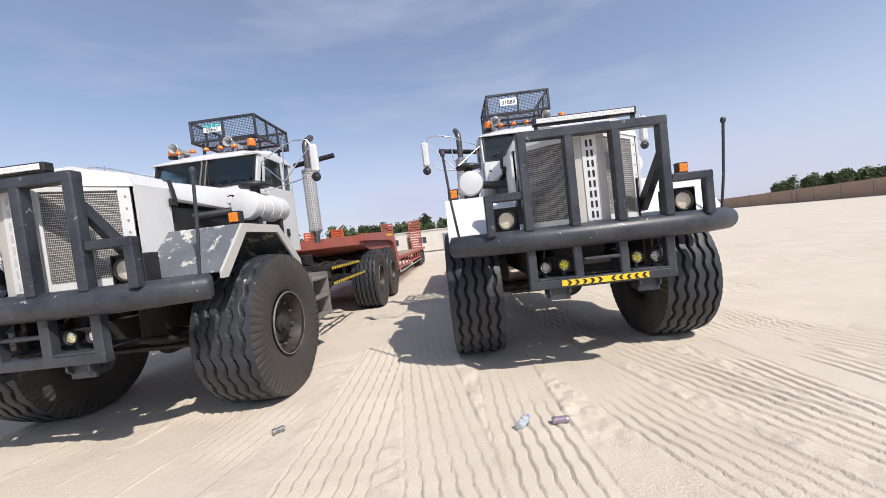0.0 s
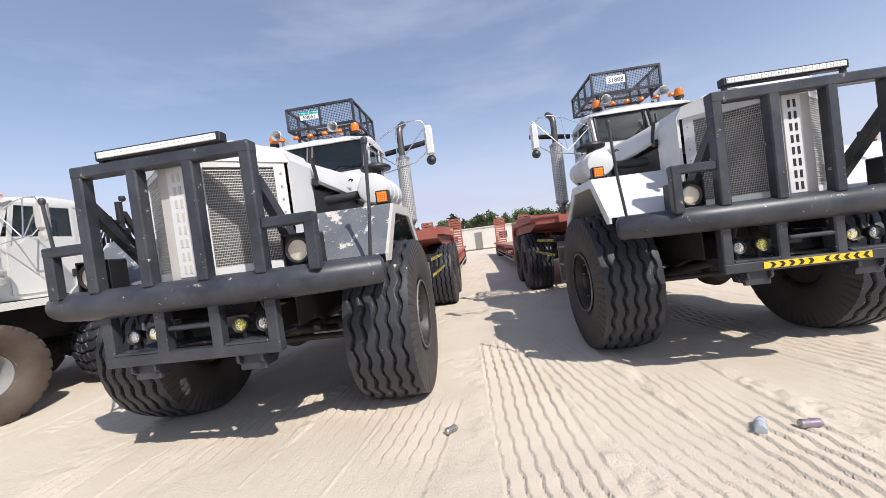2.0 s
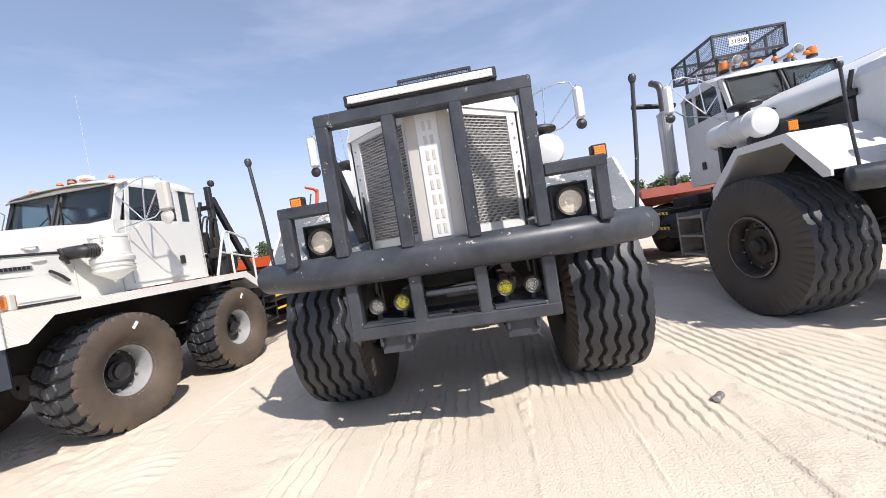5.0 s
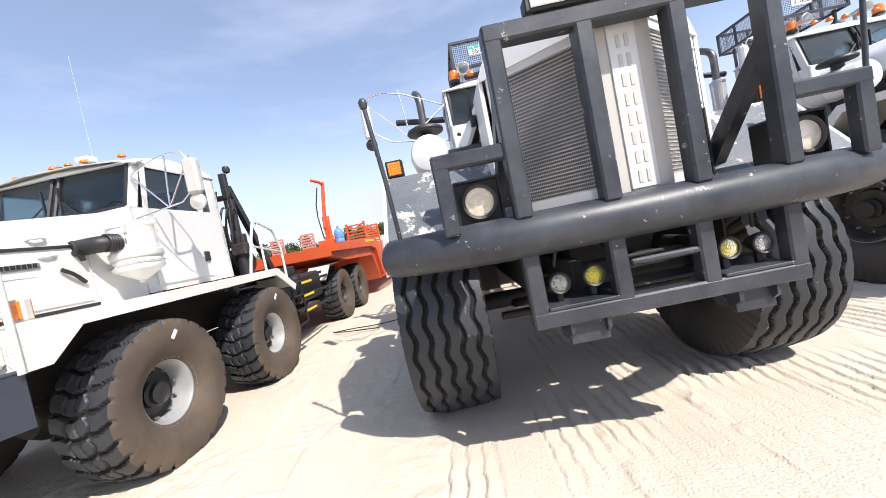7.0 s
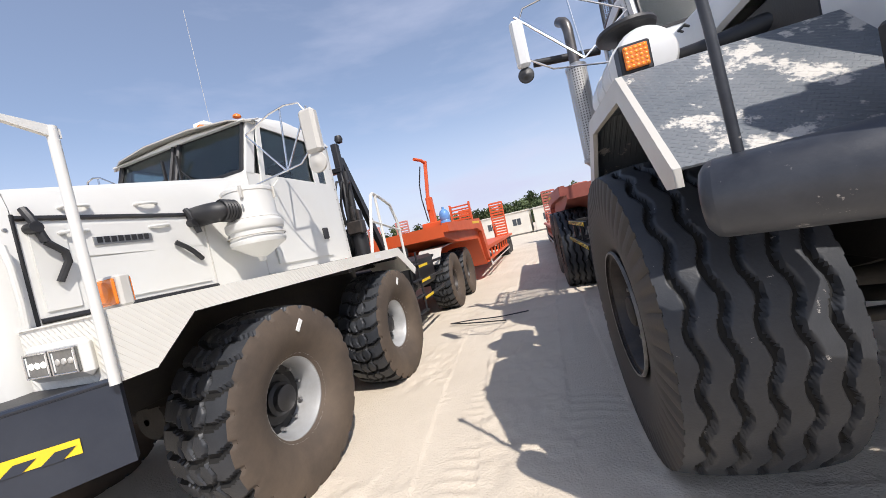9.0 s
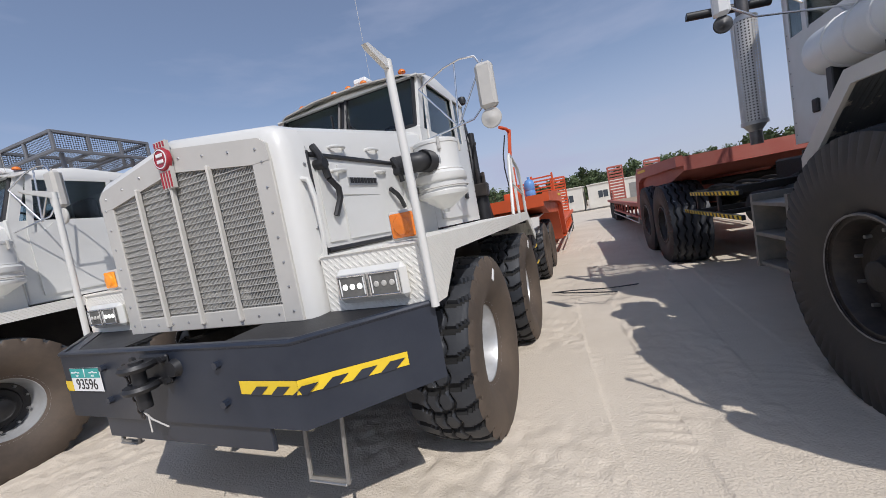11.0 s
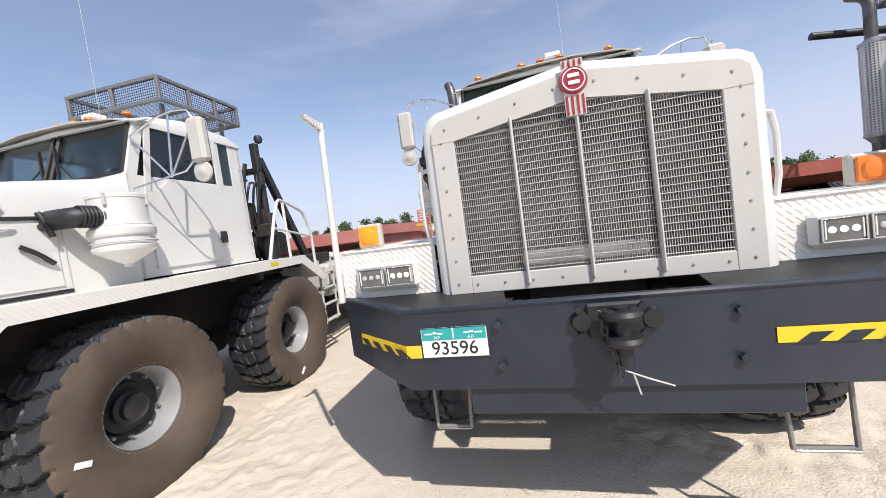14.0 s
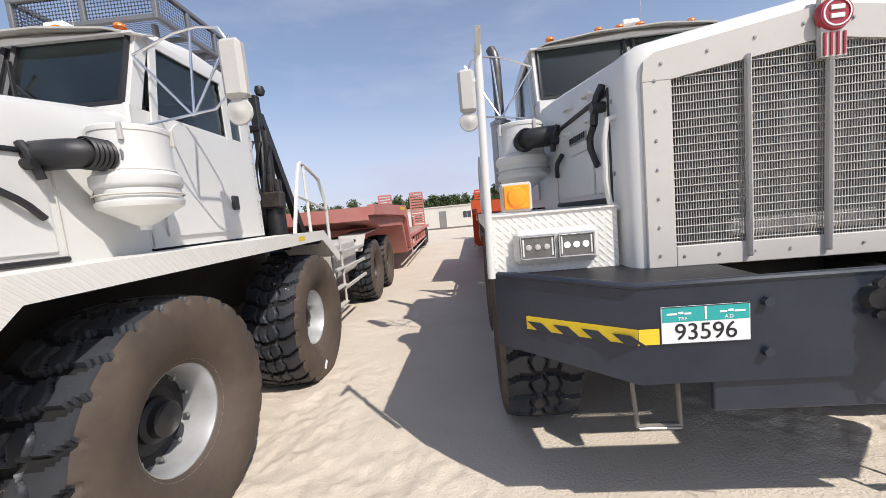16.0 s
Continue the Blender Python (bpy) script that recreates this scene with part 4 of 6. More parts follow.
    for s in (-1, 1):
        q = [(s * 0.17, 0.13, 2.62), (s * 0.79, 0.57, 2.6), (s * 0.74, 0.56, 2.74), (s * 0.4, 0.33, 2.81)]
        top.slab(q if s > 0 else q[::-1], 0.02)
    part("grille_shell", top, white, t, "white sheet metal grille shell")
    hood = Geo()
    up = 0.16 if striped else 0.02
    half0 = [(0.80, 2.52), (0.78, 2.62), (0.70, 2.72), (0.35, 2.80 + 0.6 * up), (0.16, 2.815 + up)]
    half1 = [(0.86, 2.42), (0.85, 2.70), (0.76, 2.81), (0.35, 2.87 + 0.5 * up), (0.16, 2.88 + 0.8 * up)]
    ring0 = [(-x, z) for x, z in half0] + half0[::-1]
    ring1 = [(-x, z) for x, z in half1] + half1[::-1]
    n = len(ring0)
    v = [(x, 1.03, z) for x, z in ring0] + [(x, 2.75, z) for x, z in ring1] + [(x * 0.965, 1.03, z - 0.025) for x, z in ring0] + [(x * 0.965, 2.75, z - 0.025) for x, z in ring1]
    f = []
    for i in range(n - 1):
        f += [(i, n + i, n + i + 1, i + 1), (2 * n + i, 2 * n + i + 1, 3 * n + i + 1, 3 * n + i)]
    f += [tuple(range(n))[::-1]] if striped else []
    f += [(0, 2 * n, 3 * n, n), (n - 1, 2 * n - 1, 4 * n - 1, 3 * n - 1)]
    hood.add(v, f)
    part("hood", hood, white, t, "white bonnet over an open engine bay")
    part("hood_seam", Geo().box(-0.81, 0.81, 1.018, 1.034, 2.4, 2.5, 0.003), black, t)
    for s in (-1, 1):
        g = Geo().pipe([(s * 0.83, 1.0, 2.72), (s * 0.845, 1.02, 2.6), (s * 0.85, 1.04, 2.48)], 0.022, 8).box(s * 0.835 - 0.02, s * 0.835 + 0.02, 0.97, 1.06, 2.42, 2.5, 0.006)
        part("hood_latch", g, black, t)
        part("hood_grip", Geo().pipe([(s * 0.87, 2.0, 2.62), (s * 0.9, 2.0, 2.64), (s * 0.9, 2.1, 2.65), (s * 0.87, 2.1, 2.63)], 0.008, 6), black, t)
        part("bay_hose", Geo().pipe([(s * 0.4, 1.0, 2.2), (s * 0.6, 1.3, 2.3), (s * 0.85, 1.7, 2.35), (s * 1.1, 2.0, 2.42)], 0.06, 12, 2), black, t)
        part("bay_panel", Geo().box(min(s * 0.5, s * 0.74), max(s * 0.5, s * 0.74), 1.1, 2.7, 1.5, 2.44, 0.02), black, t)
        # air cleaner: lying drum with a rain cap
        x = s * 1.26
        g = Geo().lathe([(0.0, -0.05), (0.12, -0.046), (0.18, -0.03), (0.2, 0.0), (0.2, 0.9), (0.16, 0.93), (0.0, 0.94)], (x, 1.75, 2.43), (0, 1, 0), 28)
        for y in (1.9, 2.15, 2.4):
            g.lathe([(0.2, -0.015), (0.21, -0.012), (0.21, 0.012), (0.2, 0.015)], (x, y, 2.43), (0, 1, 0), 28)
        ac = part("air_cleaner", g, white, t, "white drum air cleaner")
        part("rain_cap", Geo().lathe([(0.07, 0.0), (0.07, 0.12), (0.2, 0.14), (0.21, 0.16), (0.2, 0.185), (0.15, 0.21), (0.0, 0.22)], (x, 2.05, 2.58), (0, 0, 1), 28), black, ac)
        part("drum_bracket", Geo().box(x - 0.12, x + 0.12, 1.85, 1.93, 2.08, 2.3, 0.008), black, ac)
        part("drum_bracket", Geo().box(x - 0.12, x + 0.12, 2.45, 2.53, 1.75, 2.3, 0.008), black, ac)
    # light bar
    w = led_w
    lb = part("light_bar", Geo().box(-w, w, led_y - 0.03, led_y + 0.06, led_z - 0.042, led_z + 0.042, 0.008), black, t, "long light bar with clear lens")
    part("lens", Geo().box(-w + 0.03, w - 0.03, led_y - 0.04, led_y - 0.03, led_z - 0.027, led_z + 0.027, 0.004), lens_white, lb)
    g = Geo()
    n = int(w * 62)
    for i in range(n):
        x = -w + 0.05 + (2 * w - 0.1) * i / (n - 1)
        for z in (-0.0135, 0.0135):
            g.box(x - 0.011, x + 0.011, led_y - 0.043, led_y - 0.039, led_z + z - 0.011, led_z + z + 0.011, 0.002)
    tagged(part("reflector", g, lens_white, lb), kind="stuff")
    zf = 2.66 if led_y < 0.2 else 2.76
    for s in (-1, 1):
        part("bar_foot", Geo().box(s * (w - 0.03) - 0.02, s * (w - 0.03) + 0.02, led_y - 0.01, led_y + 0.03, zf - 0.03, led_z, 0.003), black, lb)
    cab(t, 0.92, 2.72, 4.05, 2.3, 2.94, 3.45, 3.63, white, 1.75, 0.06)
    g = Geo()
    for i in range(5):
        x = -0.5 + 0.25 * i
        m = part("marker_lamp", Geo().lathe([(0.05, 0.0), (0.048, 0.02), (0.03, 0.05), (0.0, 0.06)], (x, 2.95, 3.62), (0, 0, 1), 14), amber, t, "amber roof marker lamp")
    for s in (-1, 1):
        bc = part("beacon_base", Geo().lathe([(0.0, 0.0), (0.075, 0.0), (0.075, 0.03), (0.05, 0.04), (0.0, 0.04)], (s * 0.72, 3.1, 3.6), (0, 0, 1), 18), black, t)
        part("beacon_dome", Geo().lathe([(0.07, 0.0), (0.072, 0.08), (0.06, 0.13), (0.0, 0.15)], (s * 0.72, 3.1, 3.64), (0, 0, 1), 18), amber, bc, "amber beacon dome")
        hx = s * 0.49 - 0.1
        part("horn", Geo().lathe([(0.0, 0.06), (0.02, 0.04), (0.035, 0.0), (0.07, -0.09), (0.08, -0.105), (0.088, -0.1), (0.08, -0.085), (0.045, 0.0), (0.03, 0.1), (0.03, 0.3), (0.0, 0.3)], (hx, 3.05, 3.73), (0, 1, 0), 24), silver, t, "silver trumpet horn")
        part("horn_foot", Geo().box(hx - 0.015, hx + 0.015, 3.12, 3.17, 3.58, 3.71, 0.003), steel, t)
        mirror(t, s, s * 1.98, 2.62, 2.94, 3.39, (s * 0.94, 2.9, 2.78), white)
        stack(t, s, s * 1.28, 4.05, 2.1, 4.02, (s * 0.05, 0.22))
        part("tail_pipe", Geo().pipe([(s * 0.9, 4.3, 3.5), (s * 1.3, 4.3, 3.55), (s * 1.75, 4.32, 3.62)], 0.05, 12, 1), black, t)
        # steps and side boxes
        cs = part("cab_step", Geo().box(min(s * 1.24, s * 1.6), max(s * 1.24, s * 1.6), 2.76, 3.46, 0.52, 0.56, 0.005), step_grey, t, "worn grey steel cab steps")
        for y in (2.75, 3.45):
            g = Geo().prism([(y - 0.02, 0.5), (y + 0.03, 0.5), (y + 0.03, 1.3), (y - 0.02, 1.3)], min(s * 1.25, s * 1.62), max(s * 1.25, s * 1.62), "x")
            part("step_side", g, step_grey, cs)
        for z in (0.85, 1.18):
            part("step_tread", Geo().box(min(s * 1.22, s * 1.62), max(s * 1.22, s * 1.62), 2.74, 3.47, z, z + 0.04, 0.005), step_grey, cs)
        part("step_bracket", Geo().box(min(s * 0.4, s * 1.3), max(s * 0.4, s * 1.3), 2.9, 3.3, 1.2, 1.28, 0.01), grime, t)
        part("fuel_tank", Geo().lathe([(0.0, 0.0), (0.28, 0.0), (0.3, 0.02), (0.3, 1.38), (0.28, 1.4), (0.0, 1.4)], (s * 0.85, 3.6, 1.0), (0, 1, 0), 24), grime, t)
        for z, L in ((1.32, 1.9), (1.02, 2.3)):
            rl = part("side_rail", Geo().box(s * 1.6 - 0.02, s * 1.6 + 0.02, 3.75, 3.75 + L, z - 0.03, z + 0.03, 0.005), black, t)
            tp = part("hazard_tape", Geo().box(s * 1.622 - 0.003, s * 1.622 + 0.003, 3.76, 3.74 + L, z - 0.026, z + 0.026, 0.001), yellow, rl)
            for i in range(int(L / 0.14)):
                y = 3.8 + i * 0.14
                g = Geo().prism([(y, z - 0.024), (y + 0.05, z - 0.024), (y + 0.08, z + 0.024), (y + 0.03, z + 0.024)], s * 1.6265 - 0.002, s * 1.6265 + 0.002, "x")
                part("tape_bar", g, ink, tp)
        for y in (4.6, 5.5):
            part("rail_hanger", Geo().box(min(s * 0.45, s * 1.6), max(s * 0.45, s * 1.6), y, y + 0.06, 1.0, 1.06).box(s * 1.55 - 0.02, s * 1.55 + 0.02, y, y + 0.06, 1.03, 1.34), black, t)
    g = Geo()
    for i in range(7):
        x = -1.1 + i * 0.36
        g.pipe([(x, 4.4, 1.36 + 0.05 * (i % 3)), (x + 0.1, 5.1, 1.3), (x - 0.08, 5.9, 1.4), (x, 6.6, 1.3)], 0.028, 8, 2)
    part("deck_pipes", g, grime, t)
    part("deck_frame", Geo().box(-1.45, 1.45, 4.3, 4.4, 1.28, 1.38, 0.01).box(-1.45, 1.45, 5.2, 5.3, 1.24, 1.32, 0.01).box(-1.45, 1.45, 6.0, 6.08, 1.24, 1.34, 0.01).box(-0.5, 0.5, 4.6, 5.6, 1.3, 1.62, 0.03), grime, t)
    part("fifth_wheel", Geo().box(-0.55, 0.55, 7.6, 8.9, 1.35, 1.45, 0.02).box(-0.4, 0.4, 7.9, 8.6, 1.2, 1.36, 0.02), grime, t)
    dx, dy = (-0.04, -0.13) if striped else (-0.03, 0.04)
    bk = roof_basket(t, -0.62 + dx, 0.62 + dx, 3.5 + dy, 4.75 + dy, 3.98, 4.36, 3.6, barpaint)
    number_plate(t, -0.19 + dx, 3.468 + dy, 4.2, 0.34, number, band)
    return t


def cab(t, hw, y0, y1, zb, zs, zw, zr, paint, zsill, crown, dl=0.92):
    """A cab with sills, pillars, doors, glass, a roof, seats and a wheel inside."""
    yf = y0 + 0.18                                     # top of the windscreen leans back
    body = Geo()
    body.box(-hw, hw, y0, y0 + 0.05, zsill, zs, 0.015)                       # firewall and scuttle
    for s in (-1, 1):
        xo, xi = s * hw, s * (hw - 0.05)
        x0, x1 = min(xo, xi), max(xo, xi)
        body.prism([(y0 + 0.02, zsill), (y1, zsill), (y1, zs - 0.02), (y0 + 0.02, zs - 0.02)], x0, x1, "x")
        body.prism([(y0 + 0.02, zs - 0.03), (y0 + 0.12, zs - 0.03), (yf + 0.1, zw), (yf, zw)], x0, x1, "x")
        body.prism([(y0 + dl, zs - 0.03), (y0 + dl + 0.08, zs - 0.03), (y0 + dl + 0.08, zw), (y0 + dl, zw)], x0, x1, "x")
        body.prism([(y1 - 0.1, zs - 0.03), (y1, zs - 0.03), (y1, zw), (y1 - 0.1, zw)], x0, x1, "x")
    body.box(-hw, hw, y1 - 0.05, y1 - 0.002, zsill, zw, 0.01)
    body.box(-hw + 0.03, hw - 0.03, y0 + 0.05, y1 - 0.05, zsill, zsill + 0.05, 0.005)
    b = part("cab_body", body, paint, t, "white steel cab")
    r = Geo()
    ys = [yf - 0.06, yf + 0.02, yf + 0.2, (y0 + y1) / 2, y1 - 0.15, y1 + 0.01]
    zs_ = [zw + 0.0, zw + 0.07, zr - 0.04, zr + 0.02, zr - 0.02, zw + 0.05]
    xs = [-1.02, -0.97, -0.6, 0, 0.6, 0.97, 1.02]
    fall = [-0.11, -0.05, 0.0, crown * 0.3, 0.0, -0.05, -0.11]
    v = [(hw * x, y, max(zw, z + d)) for y, z in zip(ys, zs_) for x, d in zip(xs, fall)]
    k = len(xs)
    f = [(i * k + j, i * k + j + 1, (i + 1) * k + j + 1, (i + 1) * k + j) for i in range(len(ys) - 1) for j in range(k - 1)]
    off = len(v)
    v += [(x, y, zw - 0.015) for x, y, z in v]
    f += [(off + a, off + d, off + c, off + bb) for a, bb, c, d in f]
    edge = list(range(k)) + [i * k + k - 1 for i in range(1, len(ys))] + list(range(len(ys) * k - 2, (len(ys) - 1) * k - 1, -1)) + [i * k for i in range(len(ys) - 2, 0, -1)]
    f += [(a, off + a, off + bb, bb) for a, bb in zip(edge, edge[1:] + edge[:1])]
    r.add(v, f)
    part("cab_roof", r, paint, b)
    g = Geo().slab([(-hw + 0.05, y0 + 0.03, zs - 0.02), (-0.02, y0 + 0.01, zs - 0.02), (-0.02, yf - 0.01, zw), (-hw + 0.05, yf + 0.01, zw)], 0.008)
    ws = part("windscreen", g, glass, b, "tinted two-piece windscreen")
    part("windscreen", Geo().slab([(0.02, y0 + 0.01, zs - 0.02), (hw - 0.05, y0 + 0.03, zs - 0.02), (hw - 0.05, yf + 0.01, zw), (0.02, yf - 0.01, zw)], 0.008), glass, b)
    part("windscreen_divider", Geo().prism([(y0 - 0.01, zs - 0.02), (y0 + 0.03, zs - 0.02), (yf + 0.02, zw), (yf - 0.02, zw)], -0.02, 0.02, "x"), black, b)
    gs = Geo()
    for s in (-1, 1):
        gs.pipe([(s * 0.04, y0 - 0.01, zs), (s * (hw - 0.05), y0 + 0.02, zs), (s * (hw - 0.05), yf, zw), (s * 0.04, yf - 0.02, zw), (s * 0.04, y0 - 0.01, zs)], 0.02, 6)
    part("window_seal", gs, black, b)
    for s in (-1, 1):
        xo = s * hw
        door = Geo()
        x0, x1 = sorted((xo + s * 0.004, xo + s * 0.022))
        door.prism([(y0 + 0.16, zsill + 0.08), (y0 + dl, zsill + 0.08), (y0 + dl, zs - 0.05), (y0 + 0.42, zs - 0.05), (y0 + 0.3, zs - 0.16), (y0 + 0.16, zs - 0.18)], x0, x1, "x")
        door.prism([(y0 + 0.16, zs - 0.18), (y0 + 0.22, zs - 0.16), (y0 + 0.32, zw - 0.04), (y0 + dl - 0.04, zw - 0.04), (y0 + dl - 0.04, zs - 0.05), (y0 + dl + 0.02, zs - 0.05), (y0 + dl + 0.02, zw + 0.01), (y0 + 0.27, zw + 0.01)], x0, x1, "x")
        d = part("cab_door", door, paint, b)
        q = [(xo - s * 0.012, y0 + 0.14, zs - 0.16), (xo - s * 0.012, y0 + dl, zs - 0.16), (xo - s * 0.012, y0 + dl, zw), (xo - s * 0.012, y0 + 0.26, zw)]
        part("door_glass", Geo().slab(q if s > 0 else q[::-1], 0.006), glass, d, "dark door window")
        part("door_handle", Geo().box(min(xo + s * 0.02, xo + s * 0.05), max(xo + s * 0.02, xo + s * 0.05), y0 + dl - 0.14, y0 + dl - 0.04, zsill + 0.28, zsill + 0.42, 0.012), black, d)
        if dl > 1:
            part("rear_quarter", Geo().box(min(xo - s * 0.05, xo), max(xo - s * 0.05, xo), y1 - 0.2, y1 - 0.1, zs - 0.03, zw, 0.004), paint, b)
        if y1 - y0 > 1.1:
            q = [(xo - s * 0.01, y0 + dl + 0.08, zs - 0.03), (xo - s * 0.01, y1 - 0.1, zs - 0.03), (xo - s * 0.01, y1 - 0.1, zw), (xo - s * 0.01, y0 + dl + 0.08, zw)]
            part("side_glass", Geo().slab(q if s > 0 else q[::-1], 0.006), glass, b)
        tagged(part("rivet", rivet_line([(xo + s * 0.002, y1 - 0.05, zsill + 0.1 + 0.14 * i) for i in range(9)], (s, 0, 0)), steel, b), kind="stuff")
        seat = part("seat", Geo().box(s * 0.42 - 0.24, s * 0.42 + 0.24, y0 + 0.62, y0 + 1.05, zsill + 0.2, zs - 0.25, 0.04).box(s * 0.42 - 0.22, s * 0.42 + 0.22, y0 + 0.98, y0 + 1.1, zs - 0.35, zs + 0.32, 0.04), dark_fabric, b)
        wp = part("wiper", Geo().pipe([(s * 0.35, y0 - 0.01, zs - 0.01), (s * 0.1, y0 + 0.05, zs + 0.2)], 0.008, 6).box(s * 0.1 - 0.008, s * 0.1 + 0.008, y0 + 0.02, y0 + 0.05, zs + 0.02, zs + 0.36, 0.003), black, b)
    ring = Geo()
    pts = [(0.42 + 0.22 * math.cos(a), y0 + 0.42 - 0.08 * math.sin(a), zs - 0.05 + 0.2 * math.sin(a)) for a in [2 * math.pi * i / 20 for i in range(21)]]
    ring.pipe(pts, 0.014, 6).pipe([(0.42, y0 + 0.42, zs - 0.05), (0.42, y0 + 0.2, zs - 0.25)], 0.025)
    part("steering_wheel", ring, black, b)
    part("dashboard", Geo().box(-hw + 0.07, hw - 0.07, y0 + 0.06, y0 + 0.3, zs - 0.35, zs - 0.06, 0.03), dark_fabric, b)
    return b


def rivet_line(points, axis, r=0.009):
    g, d = Geo(), Vector(axis)
    for p in points:
        g.cyl(Vector(p), Vector(p) + d * 0.006, r, r * 0.6, 6)
    return g


B_AT = pose(-3.875, 3.736, 0.062, 0, 0, 9.2)
A_AT = pose(1.601, 5.589, 0.12, -0.5, 0.2, 10.05)
bar_truck(A_AT, "white heavy desert truck with black bull bar and white fenders", "31888", False, white, True, 0.15, 2.80, 0.58, True, -0.18)
bar_truck(B_AT, "white heavy desert truck with black bull bar and grey fenders", "58661", True, grey_tread, False, -0.03, 2.72, 0.57, True, -0.14)


# ---- trucks with a broad grille ----
def bumper_line(s):
    """A point and outward normal along the bumper's face, s metres from its middle."""
    side = 1 if s >= 0 else -1
    a = abs(s)
    if a <= 0.98:
        return Vector((s, -0.02, 0)), Vector((0, -1, 0))
    d = Vector((0.54 * side, 0.40, 0)).normalized()
    return Vector((0.98 * side, -0.02, 0)) + d * (a - 0.98), Vector((0.40 * side, -0.54, 0)).normalized()


def face_sheet(g, s0, s1, z0, z1, off, lean=0.0):
    """A thin sheet laid on the bumper's face between two stations."""
    cuts = sorted({s0, s1, *[c for c in (-0.98, 0.98) if s0 < c < s1]})
    for a, b in zip(cuts, cuts[1:]):
        (p, n), (q, m) = bumper_line(a + 1e-4 * (b - a)), bumper_line(b - 1e-4 * (b - a))
        p, q = p + n * off, q + m * off
        g.slab([(p.x, p.y, z0), (q.x, q.y, z0), (q.x, q.y, z1), (p.x, p.y, z1)], 0.002)
    return g


def nose_truck(T, label, number, basket, badge):
    t = thing("tandem_truck", T, label, "truck", "desert trucks in a row")
    R, W = 0.72, 0.57
    for s in (-1, 1):
        for y in (1.55, 3.57):
            w = wheel(t, s * 1.21, y, R - 0.055, R, W, 0.315, "block", s, silver, 31 * y - (0 if not badge else 110 if y < 2 else 170), 300, 0.2, "wide block tread tyre on a silver wheel")
            part("tyre_sticker", Geo().box(-0.004, 0.004, -0.02, 0.02, -0.05, 0.05, 0.002), white_plate, w, "", pose(0.288, -0.44, 0.31, 20, 0, 0))
        for y in (7.35, 8.85):
            wheel(t, s * 1.1, y, 0.63, 0.66, 0.52, 0.28, "block", s, rim_dark, 55 * y, 200, 0.13)
    chassis(t, 0.3, 9.7, 0.92, 1.2, (1.55, 3.57, 7.35, 8.85), R - 0.055, 1.0)
    part("engine", Geo().box(-0.4, 0.4, 0.7, 2.2, 0.9, 1.7, 0.05), grime, t)
    # bumper
    g = Geo()
    st = [-1.53, -1.02, 1.02, 1.53]
    outer = [(-1.52, 0.38), (-0.98, -0.02), (0.98, -0.02), (1.52, 0.38)]
    inn = [(1.46, 0.43), (0.95, 0.06), (-0.95, 0.06), (-1.46, 0.43)]
    ztop, zlow = 1.29, 0.88
    v = [(x, y, zlow if abs(x) < 1.2 else 0.94) for x, y in outer] + [(x, y, zlow if abs(x) < 1.2 else 0.94) for x, y in inn]
    v += [(x, y, ztop if abs(x) < 1.2 else 1.32) for x, y in outer] + [(x, y, ztop if abs(x) < 1.2 else 1.32) for x, y in inn]
    f = [tuple(range(8))[::-1], tuple(range(8, 16))] + [(i, (i + 1) % 8, 8 + (i + 1) % 8, 8 + i) for i in range(8)]
    f = [(0, 7, 6, 1), (1, 6, 5, 2), (2, 5, 4, 3), (8, 9, 14, 15), (9, 10, 13, 14), (10, 11, 12, 13)] + f[2:]
    bp = part("bumper", g.add(v, f), bumperpaint, t, "dark slate steel bumper with swept ends")
    part("bumper_lip", Geo().pipe([(-1.5, 0.37, 1.318), (-0.98, -0.015, 1.29), (0.98, -0.015, 1.29), (1.5, 0.37, 1.318)], 0.014, 8), bumperpaint, bp)
    part("skid_plate", Geo().box(-0.68, 0.72, 0.005, 0.03, 0.74, 0.885, 0.005), bumperpaint, bp)
    for s in (-1, 1):
        q = [(s * 0.45, 0.05, 1.285), (s * 0.96, 0.03, 1.285), (s * 1.48, 0.42, 1.31), (s * 0.5, 0.42, 1.31)]
        part("bumper_deck", Geo().slab(q if s > 0 else q[::-1], 0.012), black, bp)
        sx, sz, sw = (0.86, 0.495, 0.12) if s > 0 else (-0.83, 0.59, 0.095)
        sl = part("step_loop", Geo().pipe([(sx - sw - 0.01, 0.2, 0.9), (sx - sw, 0.16, sz), (sx + sw, 0.16, sz), (sx + sw + 0.01, 0.2, 0.9)], 0.010, 8), step_grey, bp)
        part("step_tread", Geo().box(sx - sw, sx + sw, 0.14, 0.19, sz - 0.012, sz, 0.003), steel, sl)
        for z in (1.0, 1.2):
            part("bolt", Geo().cyl((s * 0.5, -0.02, z), (s * 0.5, -0.045, z), 0.02, n=6), bumperpaint, bp)
        y = Geo()
        lo, hi = (0.62, 1.48) if s > 0 else (-1.48, -0.9)
        face_sheet(y, lo, hi, 1.05, 1.115, 0.004)
        tape = part("hazard_tape", y, yellow, bp, "yellow and black hazard tape")
        a = lo + 0.06
        while a < hi - 0.06:
            k = Geo()
            q = []
            for u, z in ((a, 1.047), (a + 0.072, 1.047), (a + 0.072 + 0.054 * s, 1.09), (a + 0.054 * s, 1.09)):
                w, nn = bumper_line(u)
                w = w + nn * (0.007 if abs(abs(a + 0.036 + 0.027 * s) - 0.98) > 0.07 else 0.014)
                q.append((w.x, w.y, z))
            k.slab(q, 0.002)
            part("tape_bar", k, bumperpaint, tape)
            a += 0.132
